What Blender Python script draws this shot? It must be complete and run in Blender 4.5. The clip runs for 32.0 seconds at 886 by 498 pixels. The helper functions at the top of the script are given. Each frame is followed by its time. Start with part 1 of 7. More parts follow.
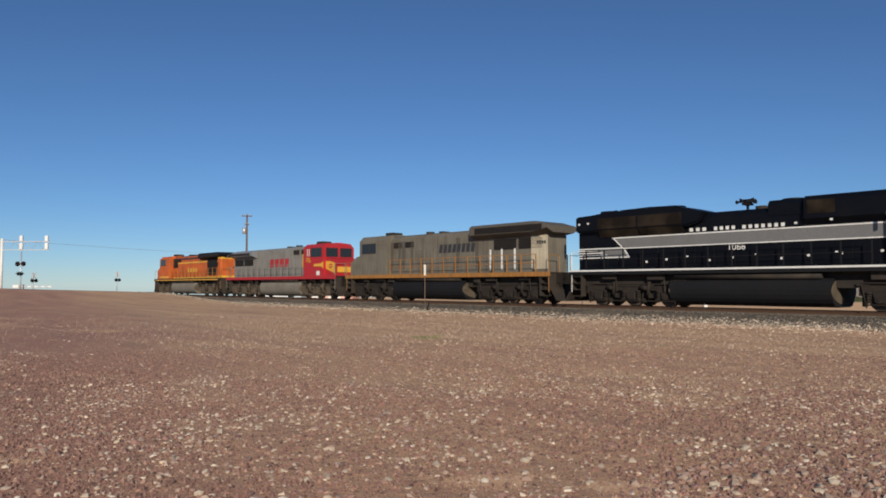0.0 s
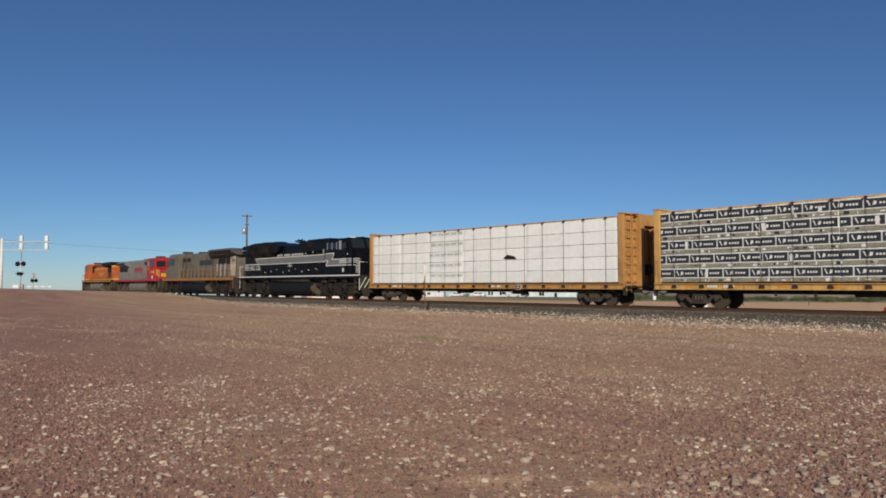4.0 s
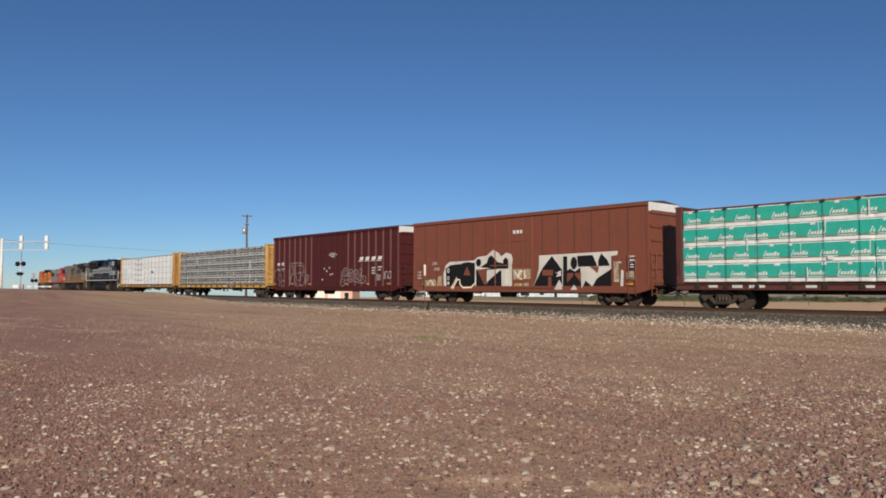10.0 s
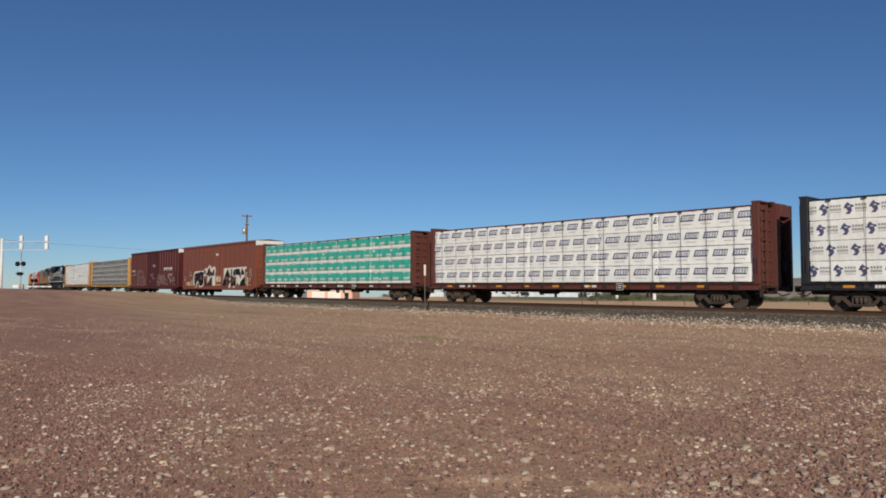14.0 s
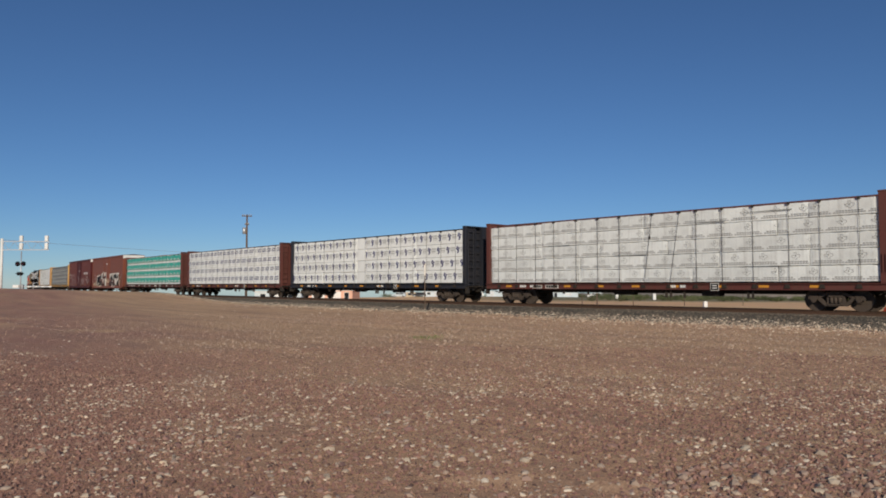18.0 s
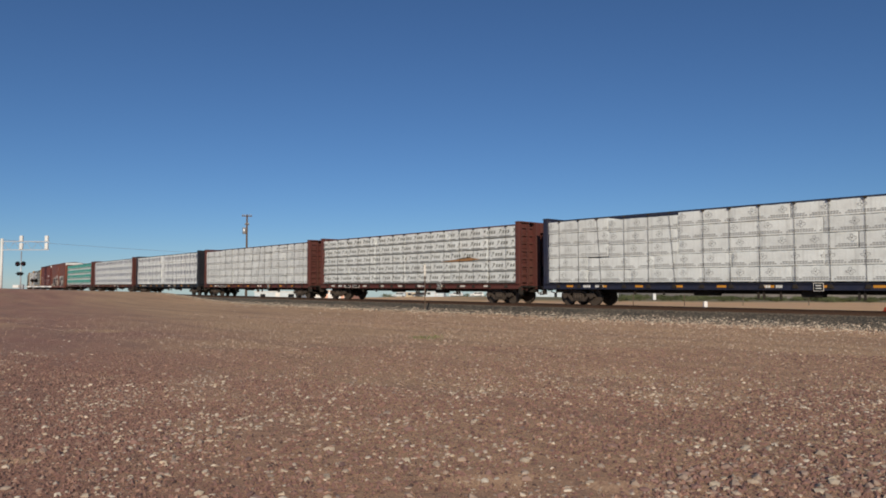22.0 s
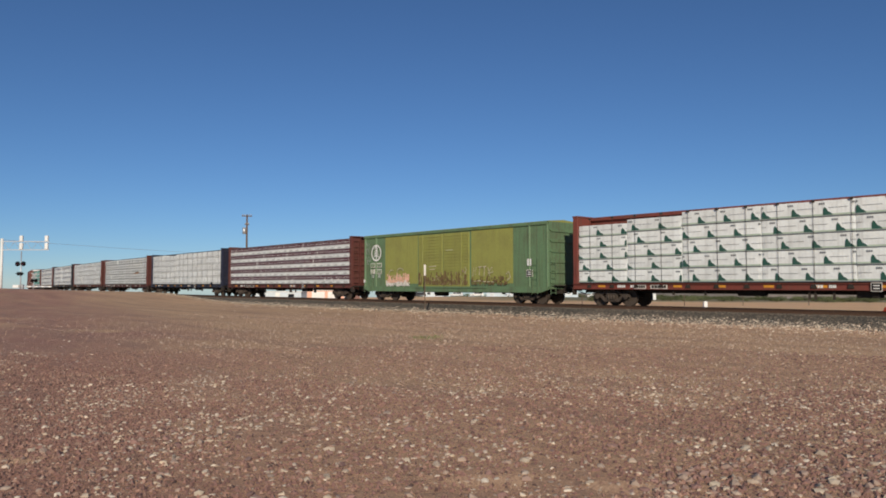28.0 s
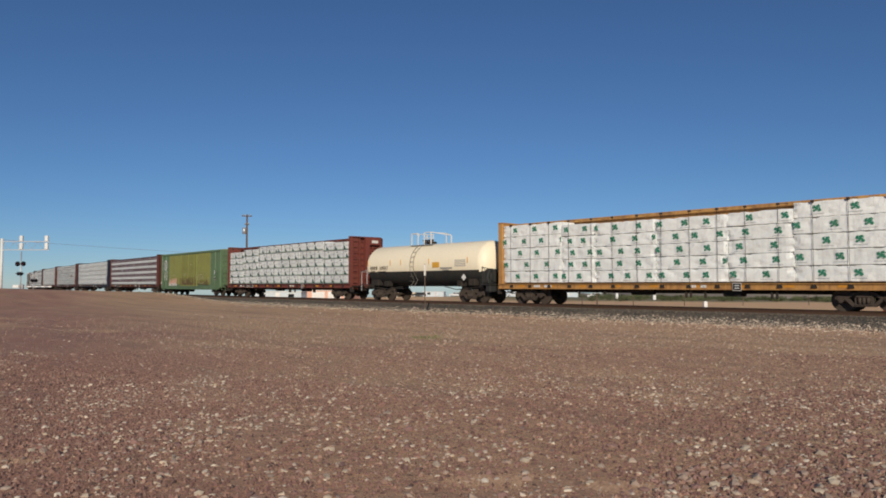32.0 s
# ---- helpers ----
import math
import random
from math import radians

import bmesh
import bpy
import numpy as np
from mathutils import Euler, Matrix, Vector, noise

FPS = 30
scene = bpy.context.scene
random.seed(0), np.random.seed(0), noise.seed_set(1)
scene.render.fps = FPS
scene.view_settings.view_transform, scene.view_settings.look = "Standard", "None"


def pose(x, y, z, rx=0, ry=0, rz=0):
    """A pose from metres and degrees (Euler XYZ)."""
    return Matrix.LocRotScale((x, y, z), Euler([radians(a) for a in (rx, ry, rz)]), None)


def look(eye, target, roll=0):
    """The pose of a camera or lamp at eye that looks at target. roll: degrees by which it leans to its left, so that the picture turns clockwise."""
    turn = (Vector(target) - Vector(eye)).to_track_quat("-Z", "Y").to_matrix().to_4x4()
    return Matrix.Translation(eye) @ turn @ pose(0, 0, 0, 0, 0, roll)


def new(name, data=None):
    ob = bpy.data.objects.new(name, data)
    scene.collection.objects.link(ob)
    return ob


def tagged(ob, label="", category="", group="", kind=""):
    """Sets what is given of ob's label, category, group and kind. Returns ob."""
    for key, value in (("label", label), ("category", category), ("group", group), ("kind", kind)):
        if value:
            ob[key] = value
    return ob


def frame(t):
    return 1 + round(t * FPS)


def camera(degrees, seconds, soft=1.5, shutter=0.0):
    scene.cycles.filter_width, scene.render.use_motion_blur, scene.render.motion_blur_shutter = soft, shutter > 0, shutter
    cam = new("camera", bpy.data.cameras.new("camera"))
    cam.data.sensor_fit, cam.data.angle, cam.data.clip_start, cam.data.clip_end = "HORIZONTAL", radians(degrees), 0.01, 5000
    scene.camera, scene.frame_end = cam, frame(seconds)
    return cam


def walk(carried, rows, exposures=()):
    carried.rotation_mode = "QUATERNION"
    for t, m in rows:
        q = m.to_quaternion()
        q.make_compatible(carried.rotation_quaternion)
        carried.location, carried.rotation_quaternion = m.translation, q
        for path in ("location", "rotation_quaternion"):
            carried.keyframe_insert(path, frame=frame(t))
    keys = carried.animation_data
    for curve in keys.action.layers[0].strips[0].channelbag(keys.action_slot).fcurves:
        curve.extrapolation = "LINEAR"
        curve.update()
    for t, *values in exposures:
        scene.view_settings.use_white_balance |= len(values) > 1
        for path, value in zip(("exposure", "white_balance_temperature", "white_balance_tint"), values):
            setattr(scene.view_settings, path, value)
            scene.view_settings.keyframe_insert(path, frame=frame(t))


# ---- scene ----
# A long freight train passes on a gently curved main line in flat desert country.
cam = camera(62.5, 32.0, 1.8)
EYE = pose(0, 0, 1.65, 92.85, 0, 47.533)
walk(cam, [(0.0, EYE), (32.0, EYE)],
     [(0.0, -0.10), (1.0, -0.04), (2.0, -0.14), (3.0, -0.25), (6.0, -0.28), (7.0, -0.17), (8.0, -0.14), (11.0, -0.13), (12.5, -0.25), (14.0, -0.27), (17.0, -0.35), (19.0, -0.36),
      (21.0, -0.35), (25.0, -0.32), (28.0, -0.21), (28.8, -0.27), (30.0, -0.30), (32.0, -0.37)])

# ---- world, sun ----
SUN_EL, SUN_AZ = 22.0, 130.0     # degrees; azimuth clockwise from +Y
world = bpy.data.worlds.new("world")
scene.world = world
world.use_nodes = True
wn = world.node_tree.nodes
sky = wn.new("ShaderNodeTexSky")
sky.sky_type, sky.sun_disc = "NISHITA", False
sky.sun_elevation, sky.sun_rotation = radians(SUN_EL), radians(SUN_AZ)
sky.altitude, sky.air_density, sky.dust_density, sky.ozone_density = 1900, 1.0, 0.06, 7.0
wn["Background"].inputs["Strength"].default_value = 0.085
world.node_tree.links.new(sky.outputs[0], wn["Background"].inputs[0])
sun_data = bpy.data.lights.new("sun", "SUN")
sun_data.energy, sun_data.angle, sun_data.color = 4.6, radians(0.53), (1.0, 0.905, 0.75)
sun = new("sun", sun_data)
az, el = radians(SUN_AZ), radians(SUN_EL)
SUN_FROM = Vector((math.sin(az) * math.cos(el), math.cos(az) * math.cos(el), math.sin(el)))
sun.matrix_world = look(SUN_FROM * 100, (0, 0, 0))

# ---- plan ----
BODY_Z = 0.62           # zero height of the car bodies over the ground before the camera
SINK = 0.08             # rail top below that
RAIL_Z = BODY_Z - SINK
TRACK_Y = 34.38         # centre line of the straight part
BEND_S, BEND_R = 18.6, 1119.0
BEND_END = 460.0
# way of the train, metres run at each whole second
RUN = [0, 10.35, 20.8, 31.15, 41.45, 51.86, 62.4, 73.02, 83.69, 94.35, 105.12, 115.76, 126.38, 137.26, 148.11, 159.0, 170.0,
       180.97, 191.71, 202.65, 213.69, 224.63, 235.56, 246.69, 257.81, 268.88, 279.89, 290.89, 301.96, 313.08, 324.16, 335.31, 346.47]


def run(t):
    return float(np.interp(t, range(33), RUN))


def fall(s):
    """The line and the land beside it fall gently in the distance."""
    u = max(s - 120.0, 0.0)
    return 1.75e-5 * min(u, 330.0) ** 2 + 0.01155 * max(u - 330.0, 0.0)


def track(s):
    """Centre line at s metres along it (to the west), and its heading."""
    e = min(max(s - BEND_S, 0.0), BEND_END)
    a = e / BEND_R
    rest = max(s - BEND_S - BEND_END, 0.0)
    along = min(s, BEND_S) + BEND_R * math.sin(a) + rest * math.cos(a)
    return Vector((-along, TRACK_Y + BEND_R * (1 - math.cos(a)) + rest * math.sin(a), -fall(s))), a


def beyond(x, y):
    """How far a point lies beyond the centre line."""
    e = min(max(-x - BEND_S, 0.0), 440.0)
    f = max(-x - BEND_S - 440.0, 0.0)
    return y - TRACK_Y - e * e / (2 * BEND_R) - f * 0.41


# ---- mesh helpers ----
def box(bm, x0, x1, y0, y1, z0, z1, m=0, bevel=0.0):
    vs = [bm.verts.new((x, y, z)) for x in (x0, x1) for y in (y0, y1) for z in (z0, z1)]
    fs = []
    for q in ((0, 1, 3, 2), (4, 6, 7, 5), (0, 4, 5, 1), (2, 3, 7, 6), (0, 2, 6, 4), (1, 5, 7, 3)):
        f = bm.faces.new([vs[i] for i in q])
        f.material_index = m
        fs.append(f)
    if bevel:
        es = list({e for f in fs for e in f.edges})
        r = bmesh.ops.bevel(bm, geom=es, offset=bevel, segments=1, affect="EDGES")
        for f in r["faces"]:
            f.material_index = m
    return vs


def tube(bm, a, b, r, n=8, m=0, r2=None, caps=True):
    a, b = Vector(a), Vector(b)
    d = (b - a).normalized()
    u = d.orthogonal().normalized()
    w = d.cross(u)
    r2 = r if r2 is None else r2
    rings = []
    for p, q in ((a, r), (b, r2)):
        rings.append([bm.verts.new(p + (u * math.cos(t) + w * math.sin(t)) * q) for t in (2 * math.pi * i / n for i in range(n))])
    for i in range(n):
        f = bm.faces.new((rings[0][i], rings[0][(i + 1) % n], rings[1][(i + 1) % n], rings[1][i]))
        f.material_index, f.smooth = m, n > 6
    if caps:
        bm.faces.new(rings[0][::-1]).material_index = m
        bm.faces.new(rings[1]).material_index = m


def prism(bm, outline, y0, y1, m=0):
    """A plate with an outline in x and z, from y0 to y1."""
    a = [bm.verts.new((x, y0, z)) for x, z in outline]
    b = [bm.verts.new((x, y1, z)) for x, z in outline]
    n = len(a)
    bm.faces.new(a).material_index = m
    bm.faces.new(b[::-1]).material_index = m
    for i in range(n):
        bm.faces.new((a[i], b[i], b[(i + 1) % n], a[(i + 1) % n])).material_index = m


def loft(bm, x0, x1, outline, m=0, smooth=False):
    """A body with an outline in y and z, from x0 to x1."""
    a = [bm.verts.new((x0, y, z)) for y, z in outline]
    b = [bm.verts.new((x1, y, z)) for y, z in outline]
    n = len(a)
    bm.faces.new(a).material_index = m
    bm.faces.new(b[::-1]).material_index = m
    for i in range(n):
        f = bm.faces.new((a[i], b[i], b[(i + 1) % n], a[(i + 1) % n]))
        f.material_index, f.smooth = m, smooth


def finish(bm, name, mats):
    bmesh.ops.recalc_face_normals(bm, faces=bm.faces)
    me = bpy.data.meshes.new(name)
    bm.to_mesh(me)
    bm.free()
    for m in (mats if isinstance(mats, (list, tuple)) else [mats]):
        me.materials.append(m)
    return me


def part(name, bm, mats, parent=None, label="", at=None):
    """Links a bmesh, or a mesh shared with other pieces, as one object under its thing."""
    me = bm if isinstance(bm, bpy.types.Mesh) else finish(bm, name, mats)
    ob = new(name, me)
    if parent:
        ob.parent = parent
    if at is not None:
        ob.matrix_basis = at if isinstance(at, Matrix) else Matrix.Translation(at)
    if label:
        ob["label"] = label
    return ob


def thing(name, label, category, at=None, group="", kind=""):
    ob = tagged(new(name), label, category, group, kind)
    ob.empty_display_size = 0.3
    if at is not None:
        ob.matrix_basis = at if isinstance(at, Matrix) else Matrix.Translation(at)
    return ob


# ---- materials ----
def material(name, rgb, rough=0.6, metal=0.0, grain=0.12, grain_size=18.0, blot=0.18, blot_size=0.9, streak=0.0,
             dirt=(0.09, 0.065, 0.045), bump=0.15, bump_size=30.0, vary=0.0, bump_dist=0.01, spec=0.3):
    """Paint or stone with grain, blotches, run-down dirt and fine relief."""
    mt = bpy.data.materials.new(name)
    mt.use_nodes = True
    nt = mt.node_tree
    bs = nt.nodes["Principled BSDF"]
    tc = nt.nodes.new("ShaderNodeTexCoord")

    def tex(size, detail=4.0, stretch=None):
        n = nt.nodes.new("ShaderNodeTexNoise")
        n.inputs["Scale"].default_value, n.inputs["Detail"].default_value = size, detail
        src = tc.outputs["Object"]
        if stretch:
            mp = nt.nodes.new("ShaderNodeMapping")
            mp.inputs["Scale"].default_value = stretch
            nt.links.new(src, mp.inputs[0])
            src = mp.outputs[0]
        nt.links.new(src, n.inputs["Vector"])
        return n.outputs["Fac"]

    def mix(a, b, fac, how="MIX"):
        n = nt.nodes.new("ShaderNodeMix")
        n.data_type, n.blend_type = "RGBA", how
        for slot, v in ((6, a), (7, b), (0, fac)):
            if isinstance(v, (tuple, list)):
                n.inputs[slot].default_value = (*v, 1)[:4]
            elif isinstance(v, (int, float)):
                n.inputs[slot].default_value = v
            else:
                nt.links.new(v, n.inputs[slot])
        return n.outputs[2]

    def ramp(src, lo, hi, a=0.0, b=1.0):
        n = nt.nodes.new("ShaderNodeMapRange")
        nt.links.new(src, n.inputs[0])
        for k, v in zip((1, 2, 3, 4), (lo, hi, a, b)):
            n.inputs[k].default_value = v
        return n.outputs[0]

    g = tex(grain_size)
    col = mix([c * (1 - grain) for c in rgb], [min(c * (1 + grain), 1) for c in rgb], ramp(g, 0.3, 0.7))
    if blot:
        col = mix(col, dirt, ramp(tex(blot_size, 6), 0.45, 0.75, 0, blot))
    if streak:
        col = mix(col, dirt, ramp(tex(1.0, 5, (7.0, 7.0, 0.35)), 0.48, 0.72, 0, streak))
    if vary:
        oi = nt.nodes.new("ShaderNodeObjectInfo")
        hs = nt.nodes.new("ShaderNodeHueSaturation")
        nt.links.new(ramp(oi.outputs["Random"], 0, 1, 1 - vary, 1 + vary), hs.inputs["Value"])
        nt.links.new(col, hs.inputs["Color"])
        col = hs.outputs[0]
    nt.links.new(col, bs.inputs["Base Color"])
    nt.links.new(ramp(tex(grain_size * 0.4), 0.3, 0.7, max(rough - 0.12, 0.03), min(rough + 0.12, 1)), bs.inputs["Roughness"])
    bs.inputs["Metallic"].default_value = metal
    bs.inputs["Specular IOR Level"].default_value = spec
    if bump:
        bp = nt.nodes.new("ShaderNodeBump")
        bp.inputs["Strength"].default_value, bp.inputs["Distance"].default_value = bump, bump_dist
        nt.links.new(tex(bump_size, 6), bp.inputs["Height"])
        nt.links.new(bp.outputs[0], bs.inputs["Normal"])
    return mt


M = {}
FIELD_TURN = 47.533     # heading of the dry field beyond the dirt lot


def ground_material():
    """Tan graded strip beside the track, reddish purple gravel before it, with grain and patches."""
    mt = bpy.data.materials.new("desert_ground")
    mt.use_nodes = True
    nt = mt.node_tree
    bs = nt.nodes["Principled BSDF"]
    tc = nt.nodes.new("ShaderNodeTexCoord")

    def tex(size, detail, stretch=(1, 1, 1)):
        mp = nt.nodes.new("ShaderNodeMapping")
        mp.inputs["Scale"].default_value = stretch
        nt.links.new(tc.outputs["Object"], mp.inputs[0])
        n = nt.nodes.new("ShaderNodeTexNoise")
        n.inputs["Scale"].default_value, n.inputs["Detail"].default_value, n.inputs["Roughness"].default_value = size, detail, 0.6
        nt.links.new(mp.outputs[0], n.inputs["Vector"])
        return n.outputs["Fac"]

    def ramp(src, lo, hi, a=0.0, b=1.0):
        n = nt.nodes.new("ShaderNodeMapRange")
        nt.links.new(src, n.inputs[0])
        for k, v in zip((1, 2, 3, 4), (lo, hi, a, b)):
            n.inputs[k].default_value = v
        return n.outputs[0]

    def mix(a, b, fac):
        n = nt.nodes.new("ShaderNodeMix")
        n.data_type = "RGBA"
        for slot, v in ((6, a), (7, b), (0, fac)):
            if isinstance(v, tuple):
                n.inputs[slot].default_value = (*v, 1)
            else:
                nt.links.new(v, n.inputs[slot])
        return n.outputs[2]

    def add(a, b):
        n = nt.nodes.new("ShaderNodeMath")
        nt.links.new(a, n.inputs[0])
        nt.links.new(b, n.inputs[1])
        return n.outputs[0]
    sep = nt.nodes.new("ShaderNodeSeparateXYZ")
    nt.links.new(tc.outputs["Object"], sep.inputs[0])
    edge = add(sep.outputs["Y"], ramp(tex(0.16, 5), 0, 1, -4.5, 4.5))
    edge = add(edge, ramp(sep.outputs["X"], -110, -18, -20.5, 0.0))
    edge = add(edge, ramp(sep.outputs["X"], -22, -12, 0.4, 4.3))
    zone = ramp(edge, 6.6, 12.0)
    patch = nt.nodes.new("ShaderNodeMath")
    patch.operation = "MAXIMUM"
    nt.links.new(zone, patch.inputs[0])
    nt.links.new(ramp(tex(0.5, 5, (0.6, 1, 1)), 0.5, 0.68, 0, 0.85), patch.inputs[1])
    zone = patch.outputs[0]
    # lighter tan patch round one spot, its edge broken by noise
    spotted = nt.nodes.new("ShaderNodeVectorMath")
    spotted.operation = "DISTANCE"
    nt.links.new(tc.outputs["Object"], spotted.inputs[0])
    spotted.inputs[1].default_value = (-5.79, 5.52, 0)
    sandy = nt.nodes.new("ShaderNodeMath")
    sandy.operation = "MAXIMUM"
    nt.links.new(zone, sandy.inputs[0])
    nt.links.new(ramp(add(spotted.outputs["Value"], ramp(tex(0.6, 5), 0, 1, -2.0, 2.0)), 1.0, 4.6, 0.8, 0.0), sandy.inputs[1])
    zone = sandy.outputs[0]
    red = mix((0.41, 0.2, 0.138), (0.51, 0.285, 0.182), ramp(tex(0.45, 6), 0.35, 0.7))
    tan = mix((0.66, 0.42, 0.238), (0.52, 0.315, 0.182), ramp(tex(0.3, 6, (0.3, 1, 1)), 0.4, 0.72))
    col = mix(red, tan, zone)
    col = mix(col, (0.3, 0.17, 0.12), ramp(tex(0.9, 6, (0.1, 1, 1)), 0.48, 0.72, 0, 0.65))
    col = mix(col, (0.16, 0.09, 0.07), ramp(tex(7.0, 6), 0.5, 0.78, 0, 0.65))
    col = mix(col, (0.62, 0.5, 0.38), ramp(tex(38.0, 3), 0.62, 0.75, 0, 0.6))
    col = mix(col, (0.12, 0.075, 0.06), ramp(tex(45.0, 4), 0.54, 0.72, 0, 0.75))
    col = mix(col, mix((0.86, 0.53, 0.27), (0.7, 0.42, 0.23), ramp(tex(0.25, 5, (0.3, 1, 1)), 0.4, 0.7)), ramp(sep.outputs["Y"], 39.0, 41.5, 0, 0.95))
    turn = nt.nodes.new("ShaderNodeMapping")
    turn.inputs["Rotation"].default_value = (0, 0, radians(-FIELD_TURN))
    nt.links.new(tc.outputs["Object"], turn.inputs[0])
    fld = nt.nodes.new("ShaderNodeSeparateXYZ")
    nt.links.new(turn.outputs[0], fld.inputs[0])
    away = add(fld.outputs["Y"], ramp(tex(0.03, 5), 0, 1, -40.0, 40.0))
    inside = nt.nodes.new("ShaderNodeMath")
    inside.operation = "MULTIPLY"
    nt.links.new(ramp(away, 150.0, 185.0), inside.inputs[0])
    nt.links.new(ramp(fld.outputs["X"], -5.0, 25.0, 0, 0.92), inside.inputs[1])
    grass = mix((0.125, 0.13, 0.055), (0.27, 0.22, 0.1), ramp(tex(0.12, 6), 0.42, 0.68))
    col = mix(col, grass, inside.outputs[0])
    nt.links.new(col, bs.inputs["Base Color"])
    bs.inputs["Roughness"].default_value = 0.95
    bp = nt.nodes.new("ShaderNodeBump")
    bp.inputs["Strength"].default_value, bp.inputs["Distance"].default_value = 0.8, 0.04
    nt.links.new(add(tex(30.0, 6), ramp(tex(5.0, 4), 0, 1, 0, 1.5)), bp.inputs["Height"])
    nt.links.new(bp.outputs[0], bs.inputs["Normal"])
    return mt


def stone_material(name, colours, rough=0.9):
    """Loose stones, each with a colour of its own out of a few."""
    mt = bpy.data.materials.new(name)
    mt.use_nodes = True
    nt = mt.node_tree
    bs = nt.nodes["Principled BSDF"]
    geo = nt.nodes.new("ShaderNodeNewGeometry")
    cr = nt.nodes.new("ShaderNodeValToRGB")
    el = cr.color_ramp.elements
    for i, c in enumerate(colours):
        e = el[i] if i < 2 else el.new(0.5)
        e.position, e.color = i / (len(colours) - 1), (*c, 1)
    nt.links.new(geo.outputs["Random Per Island"], cr.inputs[0])
    nz = nt.nodes.new("ShaderNodeTexNoise")
    nz.inputs["Scale"].default_value = 45
    mx = nt.nodes.new("ShaderNodeMix")
    mx.data_type, mx.blend_type = "RGBA", "MULTIPLY"
    mx.inputs[0].default_value = 0.5
    nt.links.new(cr.outputs[0], mx.inputs[6])
    nt.links.new(nz.outputs["Fac"], mx.inputs[7])
    hs = nt.nodes.new("ShaderNodeHueSaturation")
    hs.inputs["Value"].default_value = 1.25
    nt.links.new(mx.outputs[2], hs.inputs["Color"])
    nt.links.new(hs.outputs[0], bs.inputs["Base Color"])
    bs.inputs["Roughness"].default_value = rough
    return mt


M["ground"] = ground_material()
M["pale_stone"] = stone_material("pale_stones", [(0.6, 0.5, 0.4), (0.42, 0.31, 0.24), (0.76, 0.66, 0.53), (0.3, 0.22, 0.18), (0.52, 0.4, 0.3), (0.36, 0.26, 0.2), (0.64, 0.51, 0.37)])
M["gravel"] = stone_material("reddish_gravel", [(0.345, 0.185, 0.139), (0.085, 0.05, 0.043), (0.42, 0.255, 0.187), (0.2, 0.107, 0.087), (0.3, 0.159, 0.121), (0.55, 0.41, 0.315), (0.26, 0.14, 0.11)])
M["tan_stone"] = stone_material("tan_gravel", [(0.6, 0.42, 0.28), (0.24, 0.15, 0.11), (0.8, 0.64, 0.49), (0.42, 0.26, 0.18), (0.66, 0.46, 0.31), (0.88, 0.74, 0.6), (0.34, 0.2, 0.15)])
M["toe_stone"] = stone_material("foot_stones", [(0.7, 0.56, 0.42), (0.36, 0.27, 0.19), (0.86, 0.74, 0.58), (0.2, 0.16, 0.13), (0.5, 0.33, 0.24)])
M["ballast_stones"] = stone_material("grey_ballast_stones", [(0.11, 0.097, 0.08), (0.165, 0.138, 0.11), (0.055, 0.05, 0.043), (0.125, 0.104, 0.084), (0.24, 0.19, 0.145)])
M["rock"] = stone_material("coarse_rocks", [(0.33, 0.19, 0.155), (0.19, 0.11, 0.095), (0.27, 0.155, 0.13), (0.5, 0.41, 0.31), (0.15, 0.09, 0.08), (0.36, 0.22, 0.18), (0.23, 0.135, 0.115), (0.29, 0.18, 0.15)])
M["grit"] = stone_material("tan_grit", [(0.5, 0.34, 0.22), (0.3, 0.19, 0.13), (0.58, 0.42, 0.29), (0.42, 0.27, 0.18)])
M["shrub"] = material("shrub_leaves", (0.12, 0.135, 0.06), 0.9, grain=0.4, vary=0.25, bump=0)
M["hill"] = material("distant_hill", (0.26, 0.22, 0.18), 1.0, grain=0.15, grain_size=0.02, blot=0.5, blot_size=0.006, dirt=(0.14, 0.13, 0.10), bump=0)
M["stucco_pink"] = material("pink_stucco", (0.72, 0.42, 0.31), 0.9)
M["stucco_tan"] = material("tan_stucco", (0.5, 0.42, 0.3), 0.9)
M["siding"] = material("pale_blue_siding", (0.55, 0.62, 0.66), 0.7)
M["barrier_orange"] = material("orange_plastic", (0.85, 0.13, 0.03), 0.5)
M["lamp_red"] = material("dark_red_lens", (0.06, 0.01, 0.02), 0.2, bump=0)
M["ballast"] = material("ballast_stone", (0.09, 0.08, 0.066), 0.95, grain=0.5, grain_size=14, blot=0.5, blot_size=0.7, dirt=(0.15, 0.11, 0.08), bump=1.0, bump_size=16, bump_dist=0.05)
M["rail"] = material("rail_steel", (0.13, 0.075, 0.05), 0.65, 0.5, blot=0.3)
M["tie"] = material("concrete_tie", (0.28, 0.24, 0.2), 0.9, vary=0.15)
M["yellow"] = material("car_yellow_paint", (0.6, 0.36, 0.12), 0.6, streak=0.6, blot=0.6, blot_size=1.6, dirt=(0.2, 0.09, 0.05))
M["amber"] = material("car_amber_paint", (0.5, 0.265, 0.085), 0.6, streak=0.6, blot=0.6, blot_size=1.6, dirt=(0.2, 0.09, 0.05))
M["oxide"] = material("car_oxide_red_paint", (0.18, 0.046, 0.034), 0.6, streak=0.35, blot=0.3)
M["maroon"] = material("car_maroon_paint", (0.08, 0.0165, 0.0175), 0.55, streak=0.3, blot=0.25, dirt=(0.05, 0.03, 0.025), spec=0.15)
M["rust_red"] = material("car_rust_red_paint", (0.215, 0.066, 0.04), 0.55, streak=0.3, blot=0.25)
